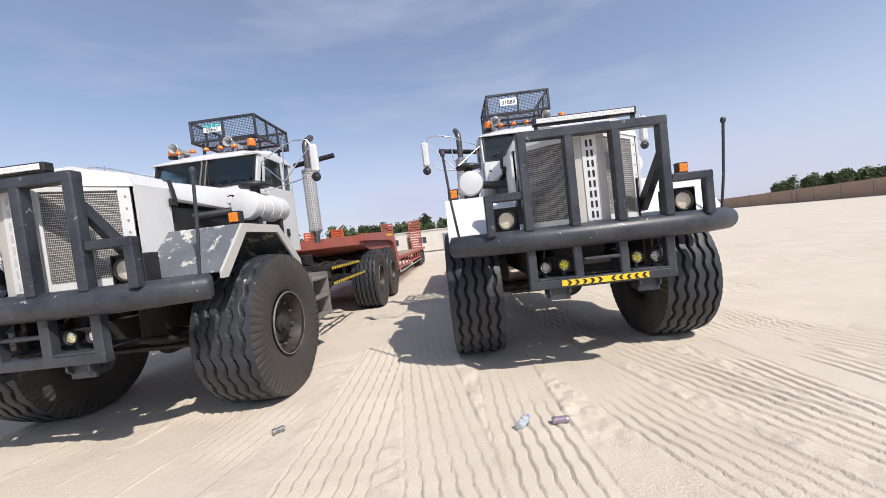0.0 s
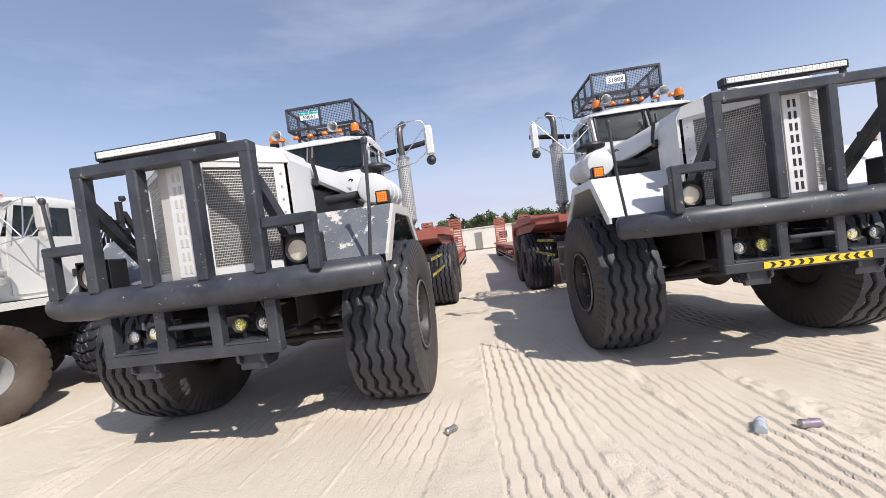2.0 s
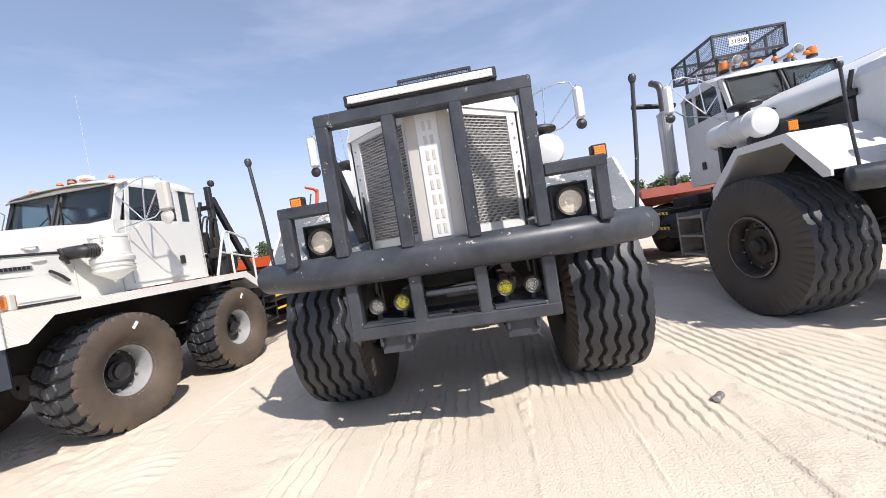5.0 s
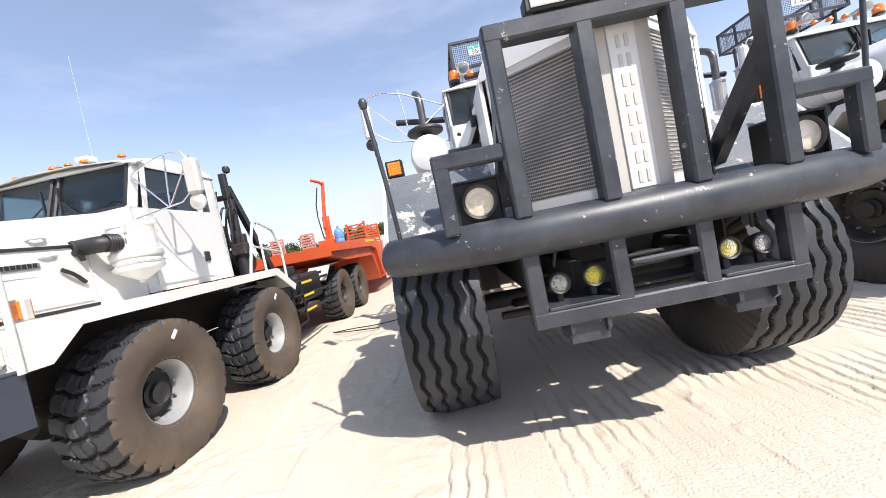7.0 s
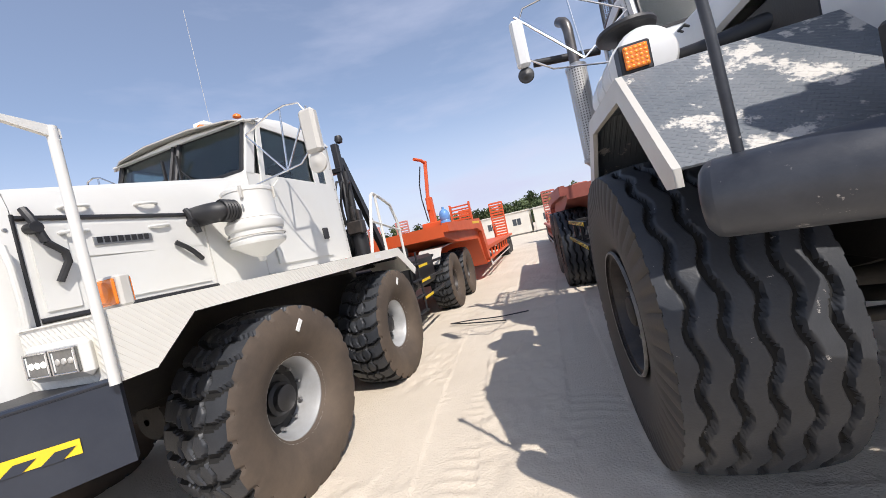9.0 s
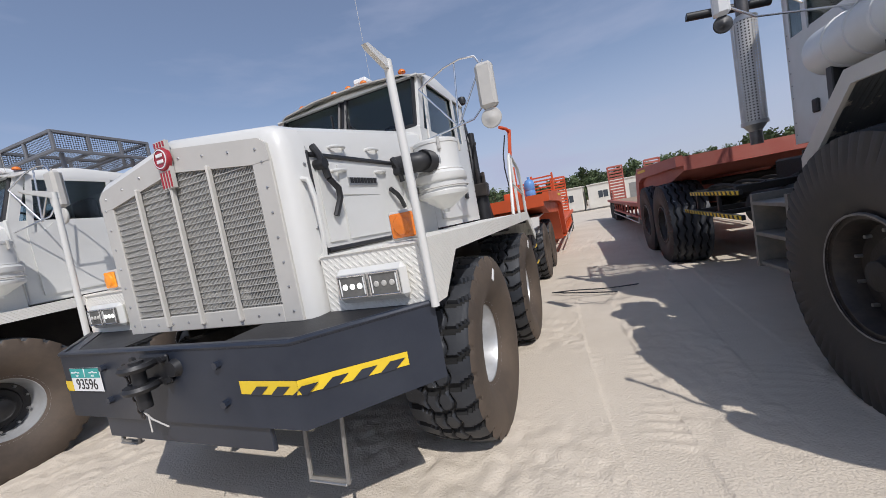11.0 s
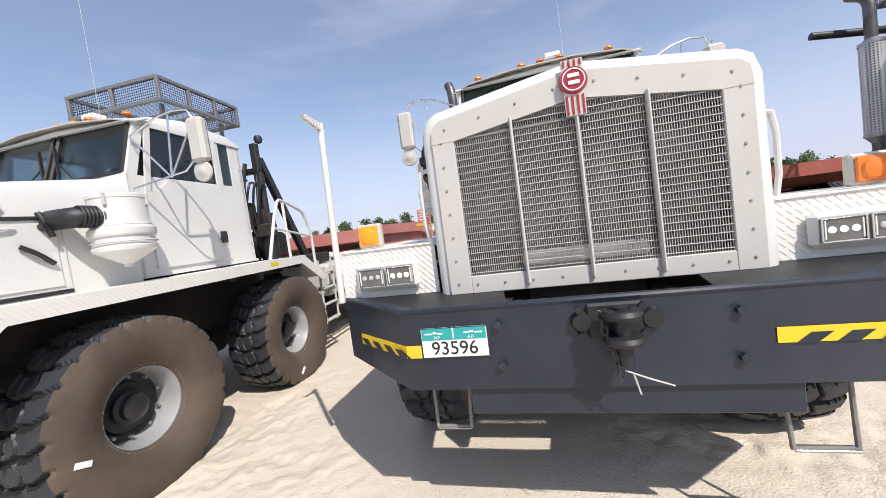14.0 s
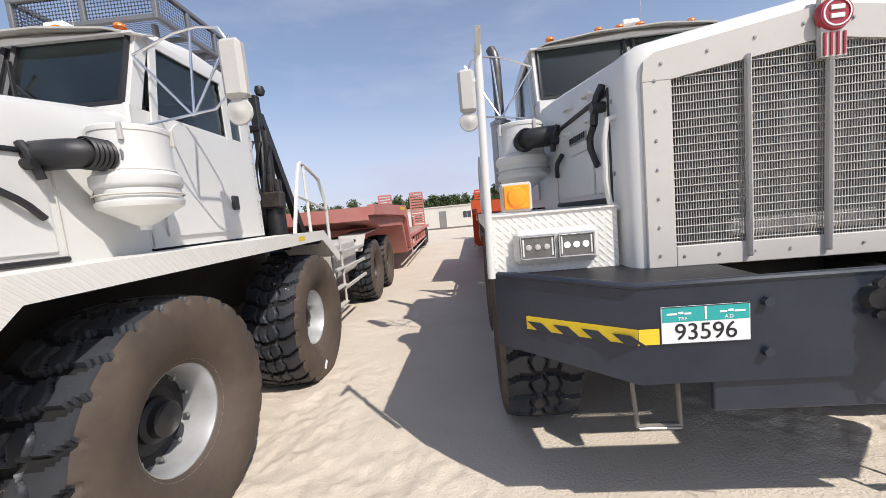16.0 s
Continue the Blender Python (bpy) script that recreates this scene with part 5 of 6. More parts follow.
    number_plate(bp, -0.725, -0.026, 1.125, 0.335, number, True)
    # tow pintle with chain
    g = Geo().box(-0.1, 0.14, -0.045, -0.02, 1.11, 1.27, 0.03).cyl((-0.12, -0.02, 1.19), (-0.12, -0.05, 1.19), 0.05, 0.04).cyl((0.17, -0.02, 1.19), (0.17, -0.05, 1.19), 0.05, 0.04)
    for z in (1.13, 1.24):
        g.lathe([(0.0, -0.018), (0.075, -0.018), (0.085, 0.0), (0.075, 0.018), (0.0, 0.018)], (0.03, -0.12, z), (0, 0, 1), 20)
        g.box(-0.02, 0.08, -0.12, -0.03, z - 0.018, z + 0.018, 0.004)
    g.cyl((0.03, -0.12, 1.02), (0.03, -0.12, 1.27), 0.032)
    for x in (-0.13, 0.13):
        for z in (1.13, 1.25):
            g.cyl((x, -0.045, z), (x, -0.065, z), 0.018, n=6)
    pt = part("tow_pintle", g, black, bp, "black tow jaw with pin")
    ch = Geo()
    for i in range(9):
        z = 1.24 - i * 0.032
        m = pose(-0.06 + 0.008 * i, -0.13, z, 0, 0, 90 * (i % 2))
        ch.pipe([m @ Vector((0.013 * math.cos(a), 0, 0.021 * math.sin(a))) for a in [2 * math.pi * j / 10 for j in range(11)]], 0.0045, 5)
    part("chain", ch, rim_dark, pt)
    part("wire", Geo().pipe([(0.02, -0.13, 1.0), (0.1, -0.14, 0.97), (0.2, -0.13, 0.93)], 0.004, 5).pipe([(0.05, -0.13, 0.99), (0.07, -0.14, 0.9)], 0.004, 5), shell_grey, pt)
    # grille
    sh = Geo()
    out = [(-0.83, 1.3), (-0.83, 2.22), (-0.80, 2.31), (-0.74, 2.345), (0, 2.46), (0.74, 2.345), (0.80, 2.31), (0.83, 2.22), (0.83, 1.3)]
    n = len(out)
    v = [(x * 0.94, 0.305, z - (0.045 if z > 2 else 0)) for x, z in out] + [(x * 0.985, 0.312, z - (0.012 if z > 2 else 0)) for x, z in out] + [(x * 1.02, 0.34, z + (0.012 if z > 2 else 0)) for x, z in out] + [(x * 1.035, 0.39, z + (0.024 if z > 2 else 0)) for x, z in out] + [(x * 1.04, 0.48, z + (0.03 if z > 2 else 0)) for x, z in out]
    sh.add(v, [(k * n + i, (k + 1) * n + i, (k + 1) * n + i + 1, k * n + i + 1) for k in range(4) for i in range(n - 1)])
    shell = part("grille_shell", sh, cream, t, "cream white grille surround with rounded edges")
    fr = Geo()
    def top(x):
        return 2.46 - 0.115 * min(1, abs(x) / 0.74)
    fr.box(-0.785, -0.655, 0.29, 0.315, 1.3, 2.18, 0.004).box(0.655, 0.785, 0.29, 0.315, 1.3, 2.18, 0.004)
    fr.box(-0.655, 0.655, 0.29, 0.315, 1.3, 1.40, 0.004)
    fr.prism([(-0.655, 2.17), (0, 2.27), (0.655, 2.17), (0.785, 2.17), (0.775, 2.26), (0.73, 2.295), (0, 2.41), (-0.73, 2.295), (-0.775, 2.26), (-0.785, 2.17)], 0.288, 0.316, "y")
    gf = part("grille_frame", fr, shell_grey, t, "pale grey riveted grille frame")
    tagged(part("rivet", rivet_line([(s * 0.73, 0.29, 1.36 + 0.135 * i) for s in (-1, 1) for i in range(7)] + [(-0.62 + 0.155 * i, 0.29, 1.35) for i in range(9)] + [(x, 0.288, top(x) - 0.11) for x in [-0.7 + 0.2 * i for i in range(8)]], (0, -1, 0), 0.009), steel, gf), kind="stuff")
    def gtop(x):
        return 2.27 - 0.1 * abs(x) / 0.655
    for x in (-0.335, 0.0, 0.335):
        part("grille_rib", Geo().box(x - 0.009, x + 0.009, 0.262, 0.3, 1.33, gtop(x) + 0.02, 0.008), shell_grey, gf)
    g = Geo()
    for i in range(23):
        z = 1.415 + i * 0.038
        w = 0.655 if z < 2.165 else 0.655 * max(0.05, (2.27 - z) / 0.105)
        part("grille_bar", Geo().box(-w, w, 0.297, 0.302, z - 0.0024, z + 0.0024, 0.001), grille_steel, gf)
    g = Geo()
    for i in range(110):
        x = -0.65 + 1.3 * i / 109
        g.box(x - 0.0016, x + 0.0016, 0.303, 0.308, 1.4, gtop(x), 0.0005)
    tagged(part("grille_wire", g, grille_steel, gf), kind="stuff")
    part("radiator_core", Geo().box(-0.66, 0.66, 0.42, 0.46, 1.32, 2.2, 0.01), dusty_core, t)
    part("oil_cooler", Geo().box(-0.36, 0.3, 0.37, 0.415, 1.42, 1.5, 0.01), shell_grey, t)
    for x0, x1, z0, z1 in ((0.35, 0.6, 1.45, 2.1), (-0.6, -0.42, 1.5, 2.0)):
        part("radiator_tank", Geo().box(x0, x1, 0.38, 0.415, z0, z1, 0.01), core, t)
    if badge:
        bd = part("badge", Geo().prism([(-0.05, 2.175), (0.05, 2.175), (0.052, 2.455), (-0.052, 2.455)], 0.262, 0.285, "y"), shell_grey, gf, "red and silver maker's badge")
        part("badge_disc", Geo().lathe([(0.0, -0.012), (0.064, -0.012), (0.07, 0.0), (0.07, 0.012)], (0, 0.262, 2.350), (0, 1, 0), 28), badge_red, bd)
        b2 = Geo().lathe([(0.05, -0.016), (0.056, -0.016), (0.056, -0.01)], (0, 0.262, 2.350), (0, 1, 0), 28).box(-0.028, 0.028, 0.244, 0.25, 2.360, 2.380, 0.002).box(-0.028, 0.028, 0.244, 0.25, 2.325, 2.345, 0.002)
        part("badge_bars", b2, white_plate, bd)
        b3 = Geo()
        for i in range(4):
            b3.box(-0.044 + i * 0.026, -0.034 + i * 0.026, 0.256, 0.262, 2.180, 2.275, 0.001).box(-0.044 + i * 0.026, -0.034 + i * 0.026, 0.256, 0.262, 2.420, 2.450, 0.001)
        tagged(part("badge_stripes", b3, badge_red, bd), kind="stuff")
    # hood
    hd = Geo()
    r0 = [(-0.862, 1.62), (-0.862, 2.28), (-0.83, 2.38), (-0.765, 2.415), (0, 2.53), (0.765, 2.415), (0.83, 2.38), (0.862, 2.28), (0.862, 1.62)]
    r1 = [(-0.90, 1.62), (-0.90, 2.44), (-0.87, 2.56), (-0.80, 2.61), (0, 2.70), (0.80, 2.61), (0.87, 2.56), (0.90, 2.44), (0.90, 1.62)]
    v = [(x, 0.484, z - (0.04 if z > 2 else 0)) for x, z in r0] + [(x, 2.10, z) for x, z in r1]
    hd.add(v, [(i, n + i, n + i + 1, i + 1) for i in range(n - 1)])
    hood = part("hood", hd, cream, t, "cream white bonnet")
    for s in (-1, 1):
        x = s * 0.9
        hx = lambda y, off=0.0: s * (0.862 + 0.0247 * (y - 0.484) + off)
        part("hood_gap", Geo().pipe([(hx(0.49, 0.002), 0.49, 2.20), (hx(2.02, 0.002), 2.02, 2.235)], 0.016, 6), black, hood)
        part("hood_gap", Geo().pipe([(hx(0.484, 0.002), 0.484, 1.62), (hx(0.484, 0.002), 0.484, 2.22)], 0.009, 5), black, hood)
        part("hood_gap", Geo().pipe([(hx(1.55, 0.001), 1.55, 1.64), (hx(1.55, 0.001), 1.55, 2.21)], 0.006, 5), shell_grey, hood)
        part("hood_gap", Geo().pipe([(hx(0.5, 0.004), 0.5, 1.645), (hx(1.55, 0.004), 1.55, 1.645)], 0.016, 6), black, hood)
        for (ya, yb, za, zb) in ((0.53, 0.68, 1.69, 2.15), (0.72, 1.5, 1.69, 1.95), (0.72, 1.5, 1.97, 2.15)):
            q = [(hx(ya, 0.01), ya, za), (hx(yb, 0.01), yb, za), (hx(yb, 0.01), yb, zb + 0.03 * (yb - 0.5)), (hx(ya, 0.01), ya, zb + 0.03 * (ya - 0.5))]
            part("hood_panel", Geo().slab(q if s > 0 else q[::-1], 0.008), cream, hood)
        nq = [(hx(0.8, 0.02), 0.8, 2.03), (hx(1.13, 0.02), 1.13, 2.04), (hx(1.13, 0.02), 1.13, 2.09), (hx(0.8, 0.02), 0.8, 2.08)]
        nb = part("name_board", Geo().slab(nq if s > 0 else nq[::-1], 0.012), steel, hood)
        for k in range(8):
            ya = 0.815 + 0.038 * k
            zq = 2.042 + 0.03 * (ya - 0.8)
            bq = [(hx(ya, 0.026), ya, zq), (hx(ya, 0.026), ya + 0.026, zq), (hx(ya, 0.026), ya + 0.026, zq + 0.036), (hx(ya, 0.026), ya, zq + 0.036)]
            part("letter_shape", Geo().slab(bq if s > 0 else bq[::-1], 0.006), black, nb)
        for y, z in ((0.54, 2.16), (1.43, 2.17)):
            g = Geo().pipe([(hx(y, 0.01), y - 0.01, z + 0.09), (hx(y, 0.045), y, z + 0.02), (hx(y, 0.05), y + 0.03, z - 0.1)], 0.021, 8, 1)
            g.pipe([(hx(y, 0.05), y + 0.03, z - 0.1), (hx(y, 0.055), y + 0.12, z - 0.18), (hx(y, 0.03), y + 0.06, z - 0.32)] if y < 1.0 else [(hx(y, 0.03), y - 0.16, z - 0.16), (hx(y, 0.055), y - 0.08, z - 0.22), (hx(y, 0.03), y + 0.02, z - 0.3)], 0.018, 8, 1)
            g.cyl((hx(y, 0.0), y, z - 0.02), (hx(y, 0.07), y, z - 0.02), 0.03, n=12)
            part("rubber_latch", g, black, hood, "black rubber bonnet latch")
        for y, z in ((0.75, 2.26), (1.15, 2.29), (0.72, 2.11), (1.2, 2.13)):
            part("hood_handle", Geo().pipe([(hx(y, -0.01), y - 0.07, z), (hx(y, 0.03), y - 0.06, z + 0.005), (hx(y, 0.03), y + 0.06, z + 0.015), (hx(y, -0.01), y + 0.07, z + 0.01)], 0.01, 8, 1), cream, hood)
        part("grab_handle", Geo().pipe([(s * 0.85, 0.41, 2.06), (s * 0.92, 0.41, 2.04), (s * 0.92, 0.42, 1.64), (s * 0.85, 0.42, 1.6)], 0.014, 8, 1), cream, shell)
        tagged(part("rivet", rivet_line([(s * 0.862, 0.45, 1.4), (s * 0.862, 0.45, 2.14), (s * 0.862, 0.45, 1.78)], (s, 0, 0), 0.013), steel, shell), kind="stuff")
        # fender box with lamps
        x0, x1 = sorted((s * 0.88, s * 1.52))
        fb = Geo().slab([(x0, 0.40, 1.31), (x1, 0.40, 1.31), (x1, 0.40, 1.62), (x0, 0.40, 1.62)], 0.01)
        side_poly = [(0.392, 1.30), (0.55, 1.30), (0.80, 1.52), (3.75, 1.52), (4.25, 1.2), (4.33, 1.28), (3.82, 1.63), (0.392, 1.63)]
        xa, xb = sorted((s * 1.512, s * 1.524))
        fs = Geo().prism(side_poly, xa, xb, "x")
        fd = part("fender_side", fs, white_tread, t, "white chequer plate fender side")
        part("fender_front", fb, white_tread, fd)
        if s > 0:
            part("safety_sticker", Geo().box(1.524, 1.527, 3.1, 3.24, 1.555, 1.6, 0.001), yellow if not badge else white_plate, fd)
        tp = Geo()
        for (ya, za), (yb, zb) in (((0.39, 1.622), (3.82, 1.622)), ((3.82, 1.622), (4.33, 1.272))):
            tp.slab([(x0, ya, za), (x1 - 0.012 if s > 0 else x1, ya, za), (x1 - 0.012 if s > 0 else x1, yb, zb), (x0, yb, zb)], 0.008)
        part("fender_top", tp, white_tread, fd)
        for y in (0.7, 2.5, 3.7):
            part("deck_support", Geo().box(min(s * 0.5, s * 1.5), max(s * 0.5, s * 1.5), y, y + 0.07, 1.48, 1.605, 0.01), black, fd)
        part("inner_fender", Geo().box(s * 0.7 - 0.008, s * 0.7 + 0.008, 0.6, 4.0, 0.95, 1.6, 0.003), grime, fd)
        hb = part("headlamp_pod", Geo().box(s * 1.2 - 0.21, s * 1.2 + 0.21, 0.345, 0.4, 1.355, 1.535, 0.04), cream, fd)
        for i, dx in enumerate((-0.095, 0.095)):
            cx = s * 1.2 + dx
            ln = part("headlamp", Geo().box(cx - 0.088, cx + 0.088, 0.333, 0.347, 1.385, 1.505, 0.01), lamp_grey, hb, "rectangular headlamp")
            part("light_strip", Geo().box(cx - 0.076, cx - 0.068, 0.329, 0.334, 1.40, 1.49, 0.002), lens_white, ln)
            part("light_strip", Geo().box(cx + 0.068, cx + 0.076, 0.329, 0.334, 1.40, 1.49, 0.002), lens_white, ln)
            gb = Geo()
            for k in range(3):
                gb.lathe([(0.0, -0.006), (0.013, -0.004), (0.017, 0.004)], (cx - 0.045 + 0.045 * k, 0.332, 1.445), (0, 1, 0), 12)
            inner_side = (dx < 0) == (s > 0)
            part("diodes", gb, led_white if inner_side else shell_grey, ln)
            part("lamp_rim", Geo().box(cx - 0.088, cx + 0.088, 0.326, 0.333, 1.497, 1.505, 0.002).box(cx - 0.088, cx + 0.088, 0.326, 0.333, 1.385, 1.393, 0.002).box(cx - 0.088, cx - 0.08, 0.326, 0.333, 1.39, 1.5, 0.002).box(cx + 0.08, cx + 0.088, 0.326, 0.333, 1.39, 1.5, 0.002), chrome, ln)
        tl = part("turn_lamp", Geo().box(s * 1.36 - 0.085, s * 1.36 + 0.085, 0.52, 0.58, 1.63, 1.79, 0.012), shell_grey, fd)
        lens = Geo().box(s * 1.36 - 0.07, s * 1.36 + 0.07, 0.505, 0.52, 1.645, 1.775, 0.008).lathe([(0.0, -0.02), (0.045, -0.012), (0.055, 0.0)], (s * 1.36, 0.505, 1.71), (0, 1, 0), 20)
        part("lens", lens, amber_lit if s < 0 and badge else amber, tl, "amber turn lens")
        part("rear_lens", Geo().box(s * 1.36 - 0.07, s * 1.36 + 0.07, 0.58, 0.592, 1.645, 1.775, 0.008), amber, tl)
        # marker post with a bent arm
        g = Geo().pipe([(s * 1.535, 0.36, 1.3), (s * 1.515, 0.37, 2.46)], 0.021, 12)
        g.prism([(0.395, 2.41), (0.395, 2.45), (0.35, 2.462), (0.20, 2.472), (0.18, 2.462), (0.20, 2.448), (0.345, 2.415)], s * 1.515 - 0.012, s * 1.515 + 0.012, "x")
        part("marker_post", g, cream, t, "white marker post with bent arm")
        # air cleaner with its hose
        ax, ay = s * 1.13, 1.82
        g = Geo().lathe([(0.0, 0.01), (0.03, 0.01), (0.035, 0.04), (0.06, 0.05), (0.19, 0.135), (0.215, 0.15), (0.222, 0.17), (0.222, 0.185), (0.212, 0.19), (0.21, 0.26), (0.222, 0.268), (0.228, 0.285), (0.228, 0.33), (0.205, 0.35), (0.195, 0.385), (0.195, 0.58), (0.2, 0.585), (0.2, 0.61), (0.19, 0.62), (0.0, 0.63)], (ax, ay, 1.76), (0, 0, 1), 32)
        ac = part("air_cleaner", g, cream, t, "cream white canister air cleaner")
        bands = Geo()
        for z in (1.98, 2.12):
            bands.lathe([(0.226 if z < 2.1 else 0.2, -0.006), (0.232 if z < 2.1 else 0.206, 0), (0.226 if z < 2.1 else 0.2, 0.006)], (ax, ay, z), (0, 0, 1), 28)
        for k in range(4):
            a = 1.57 * k + 0.5
            bands.box(-0.012, 0.012, -0.01, 0.01, -0.05, 0.05, 0.003, pose(ax + 0.205 * math.cos(a), ay + 0.205 * math.sin(a), 2.33))
        part("clamp_band", bands, shell_grey, ac)
        hose = Geo().pipe([(s * 0.84, 1.50, 2.2), (s * 1.03, 1.50, 2.2), (s * 1.11, 1.55, 2.2), (s * 1.13, 1.68, 2.2)], 0.08, 16, 2)
        for q in range(5):
            hose.lathe([(0.081, -0.01), (0.09, 0.0), (0.081, 0.01)], (s * (1.128 - 0.002 * q), 1.63 - 0.026 * q, 2.2), (0.1 * s, 1, 0), 18)
        part("intake_hose", hose, black, ac, "black ribbed intake hose")
        part("hose_clamp", Geo().lathe([(0.08, -0.025), (0.093, -0.02), (0.093, 0.02), (0.08, 0.025)], (s * 1.13, 1.665, 2.2), (0, 1, 0), 20), steel, ac)
        part("cleaner_bracket", Geo().box(min(s * 0.9, ax), max(s * 0.9, ax), ay - 0.03, ay + 0.03, 1.95, 2.0, 0.005).box(min(s * 0.9, ax), max(s * 0.9, ax), ay - 0.03, ay + 0.03, 2.25, 2.3, 0.005), cream, ac)
        mirror(t, s, s * 1.56, 2.32, 2.67, 3.09, (s * 0.92, 2.2, 2.5), mirror_shell)
        if s < 0:
            stack(t, s, s * 1.15, 3.35, 1.95, 3.72, (-0.05, 0.06), 0.46)
        # hand rails behind the cab
        g = Geo().pipe([(s * 1.45, 3.2, 1.63), (s * 1.45, 3.48, 2.34), (s * 1.45, 3.58, 2.4), (s * 1.45, 4.2, 2.2), (s * 1.45, 4.2, 1.3)], 0.02, 8, 1).pipe([(s * 1.45, 3.38, 2.02), (s * 1.45, 4.2, 1.88)], 0.016)
        g.pipe([(s * 1.45, 3.62, 2.39), (s * 1.45, 3.62, 1.62)], 0.018)
        part("hand_rail", g, cream, t)
        g = Geo()
        for y in (4.35, 4.75):
            g.pipe([(s * 1.4, y, 0.5), (s * 1.4, y, 1.5)], 0.018)
        for z in (0.55, 0.8, 1.05, 1.3):
            g.box(s * 1.4 - 0.04, s * 1.4 + 0.04, 4.35, 4.75, z - 0.012, z + 0.012, 0.003)
        g.box(min(s * 0.45, s * 1.4), max(s * 0.45, s * 1.4), 4.5, 4.56, 1.0, 1.06, 0.005)
        part("side_ladder", g, shell_grey if not badge else black, t, "steel side ladder")
        for z in (0.72, 1.0, 1.25):
            rl = part("side_rail", Geo().box(s * 1.36 - 0.02, s * 1.36 + 0.02, 4.8, 6.2, z - 0.025, z + 0.025, 0.005), black if badge else shell_grey, t)
            if badge:
                part("hazard_tape", Geo().box(s * 1.382 - 0.002, s * 1.382 + 0.002, 4.82, 5.3, z - 0.022, z + 0.022, 0.001), yellow, rl)
        part("side_tank", Geo().box(min(s * 0.55, s * 1.25), max(s * 0.55, s * 1.25), 4.9, 6.1, 0.85, 1.4, 0.05), black if badge else shell_grey, t)
        part("rear_fender", Geo().slab([(min(s * 0.85, s * 1.36), 6.5, 1.45), (max(s * 0.85, s * 1.36), 6.5, 1.45), (max(s * 0.85, s * 1.36), 7.8, 1.5), (min(s * 0.85, s * 1.36), 7.8, 1.5)], 0.02).slab([(min(s * 0.85, s * 1.36), 6.1, 1.15), (max(s * 0.85, s * 1.36), 6.1, 1.15), (max(s * 0.85, s * 1.36), 6.5, 1.45), (min(s * 0.85, s * 1.36), 6.5, 1.45)], 0.02), shell_grey, t)
    cab(t, 0.9, 2.10, 3.66, 1.6, 2.66, 3.18, 3.36, cream, 1.64, 0.1, 1.12)
    # sun visor over the windscreen
    vz = Geo()
    pts = [(-0.97, 2.26, 3.16), (-0.75, 2.18, 3.20), (-0.3, 2.14, 3.23), (0.3, 2.14, 3.23), (0.75, 2.18, 3.20), (0.97, 2.26, 3.16)]
    bk = [(x * 0.98, 2.40, z + 0.06) for x, y, z in pts]
    for i in range(5):
        vz.slab([pts[i], pts[i + 1], bk[i + 1], bk[i]], 0.012)
    part("sun_visor", vz, shell_grey, t, "grey steel sun visor")
    for x in (-0.68, -0.2, 0.0, 0.2, 0.68):
        part("marker_lamp", Geo().lathe([(0.042, 0.0), (0.04, 0.016), (0.026, 0.03), (0.0, 0.034)], (x, 2.42, 3.315 + 0.03 * (abs(x) < 0.5)), (0, 0, 1), 14), amber, t, "amber roof marker lamp")
    part("roof_sensor", Geo().box(0.05, 0.22, 2.45, 2.6, 3.38, 3.44, 0.015), white_plate, t)
    part("whip_antenna", Geo().pipe([(0.25, 2.5, 3.38), (0.25, 2.5, 4.0), (0.25, 2.5, 4.65)], 0.0022, 5), shell_grey, t)
    # black winch frame behind the cab
    g = Geo().box(-0.72, -0.62, 4.25, 4.35, 1.5, 3.4, 0.01).box(0.62, 0.72, 4.25, 4.35, 1.5, 3.4, 0.01).box(-0.72, 0.72, 4.24, 4.34, 2.95, 3.03, 0.01).box(-0.72, 0.72, 4.24, 4.34, 2.0, 2.08, 0.01)
    for s in (-1, 1):
        g.prism([(4.3, 3.2), (4.42, 3.2), (5.3, 1.6), (5.2, 1.5)], s * 0.67 - 0.04, s * 0.67 + 0.04, "x")
        g.lathe([(0.0, -0.07), (0.05, -0.05), (0.065, 0.0), (0.05, 0.05), (0.0, 0.07)], (s * 0.75, 4.32, 3.46), (0, 0, 1), 14)
        g.pipe([(s * 0.55, 4.2, 3.1), (s * 0.5, 4.1, 2.6), (s * 0.6, 4.15, 2.0), (s * 0.55, 4.3, 1.6)], 0.03, 8, 2)
        g.pipe([(s * 0.8, 4.1, 2.9), (s * 0.85, 3.95, 2.4), (s * 0.75, 4.0, 1.9), (s * 0.7, 4.2, 1.6)], 0.024, 8, 2)
        g.cyl((s * 0.85, 4.1, 1.62), (s * 0.85, 4.1, 2.3), 0.11, n=16).cyl((s * 0.85, 4.1, 2.3), (s * 0.85, 4.1, 2.9), 0.05, n=12)
    part("winch_frame", g, black, t, "black steel frame with hoses")
    for k in range(7):
        x = 0.25 + 0.1 * k
        part("hydraulic_hose", Geo().pipe([(x, 4.18, 3.0 - 0.05 * k), (x + 0.12, 4.0 - 0.02 * k, 2.75), (x - 0.1, 3.92 + 0.03 * k, 2.3), (x + 0.06, 4.05, 1.9), (x, 4.2, 1.58)], 0.017, 6, 2), black, t)
    part("pump_motor", Geo().box(0.3, 0.62, 4.02, 4.22, 2.1, 2.5, 0.03).cyl((0.46, 4.0, 2.3), (0.46, 3.88, 2.3), 0.1).cyl((0.4, 4.1, 2.5), (0.4, 4.1, 2.66), 0.05), grime, t)
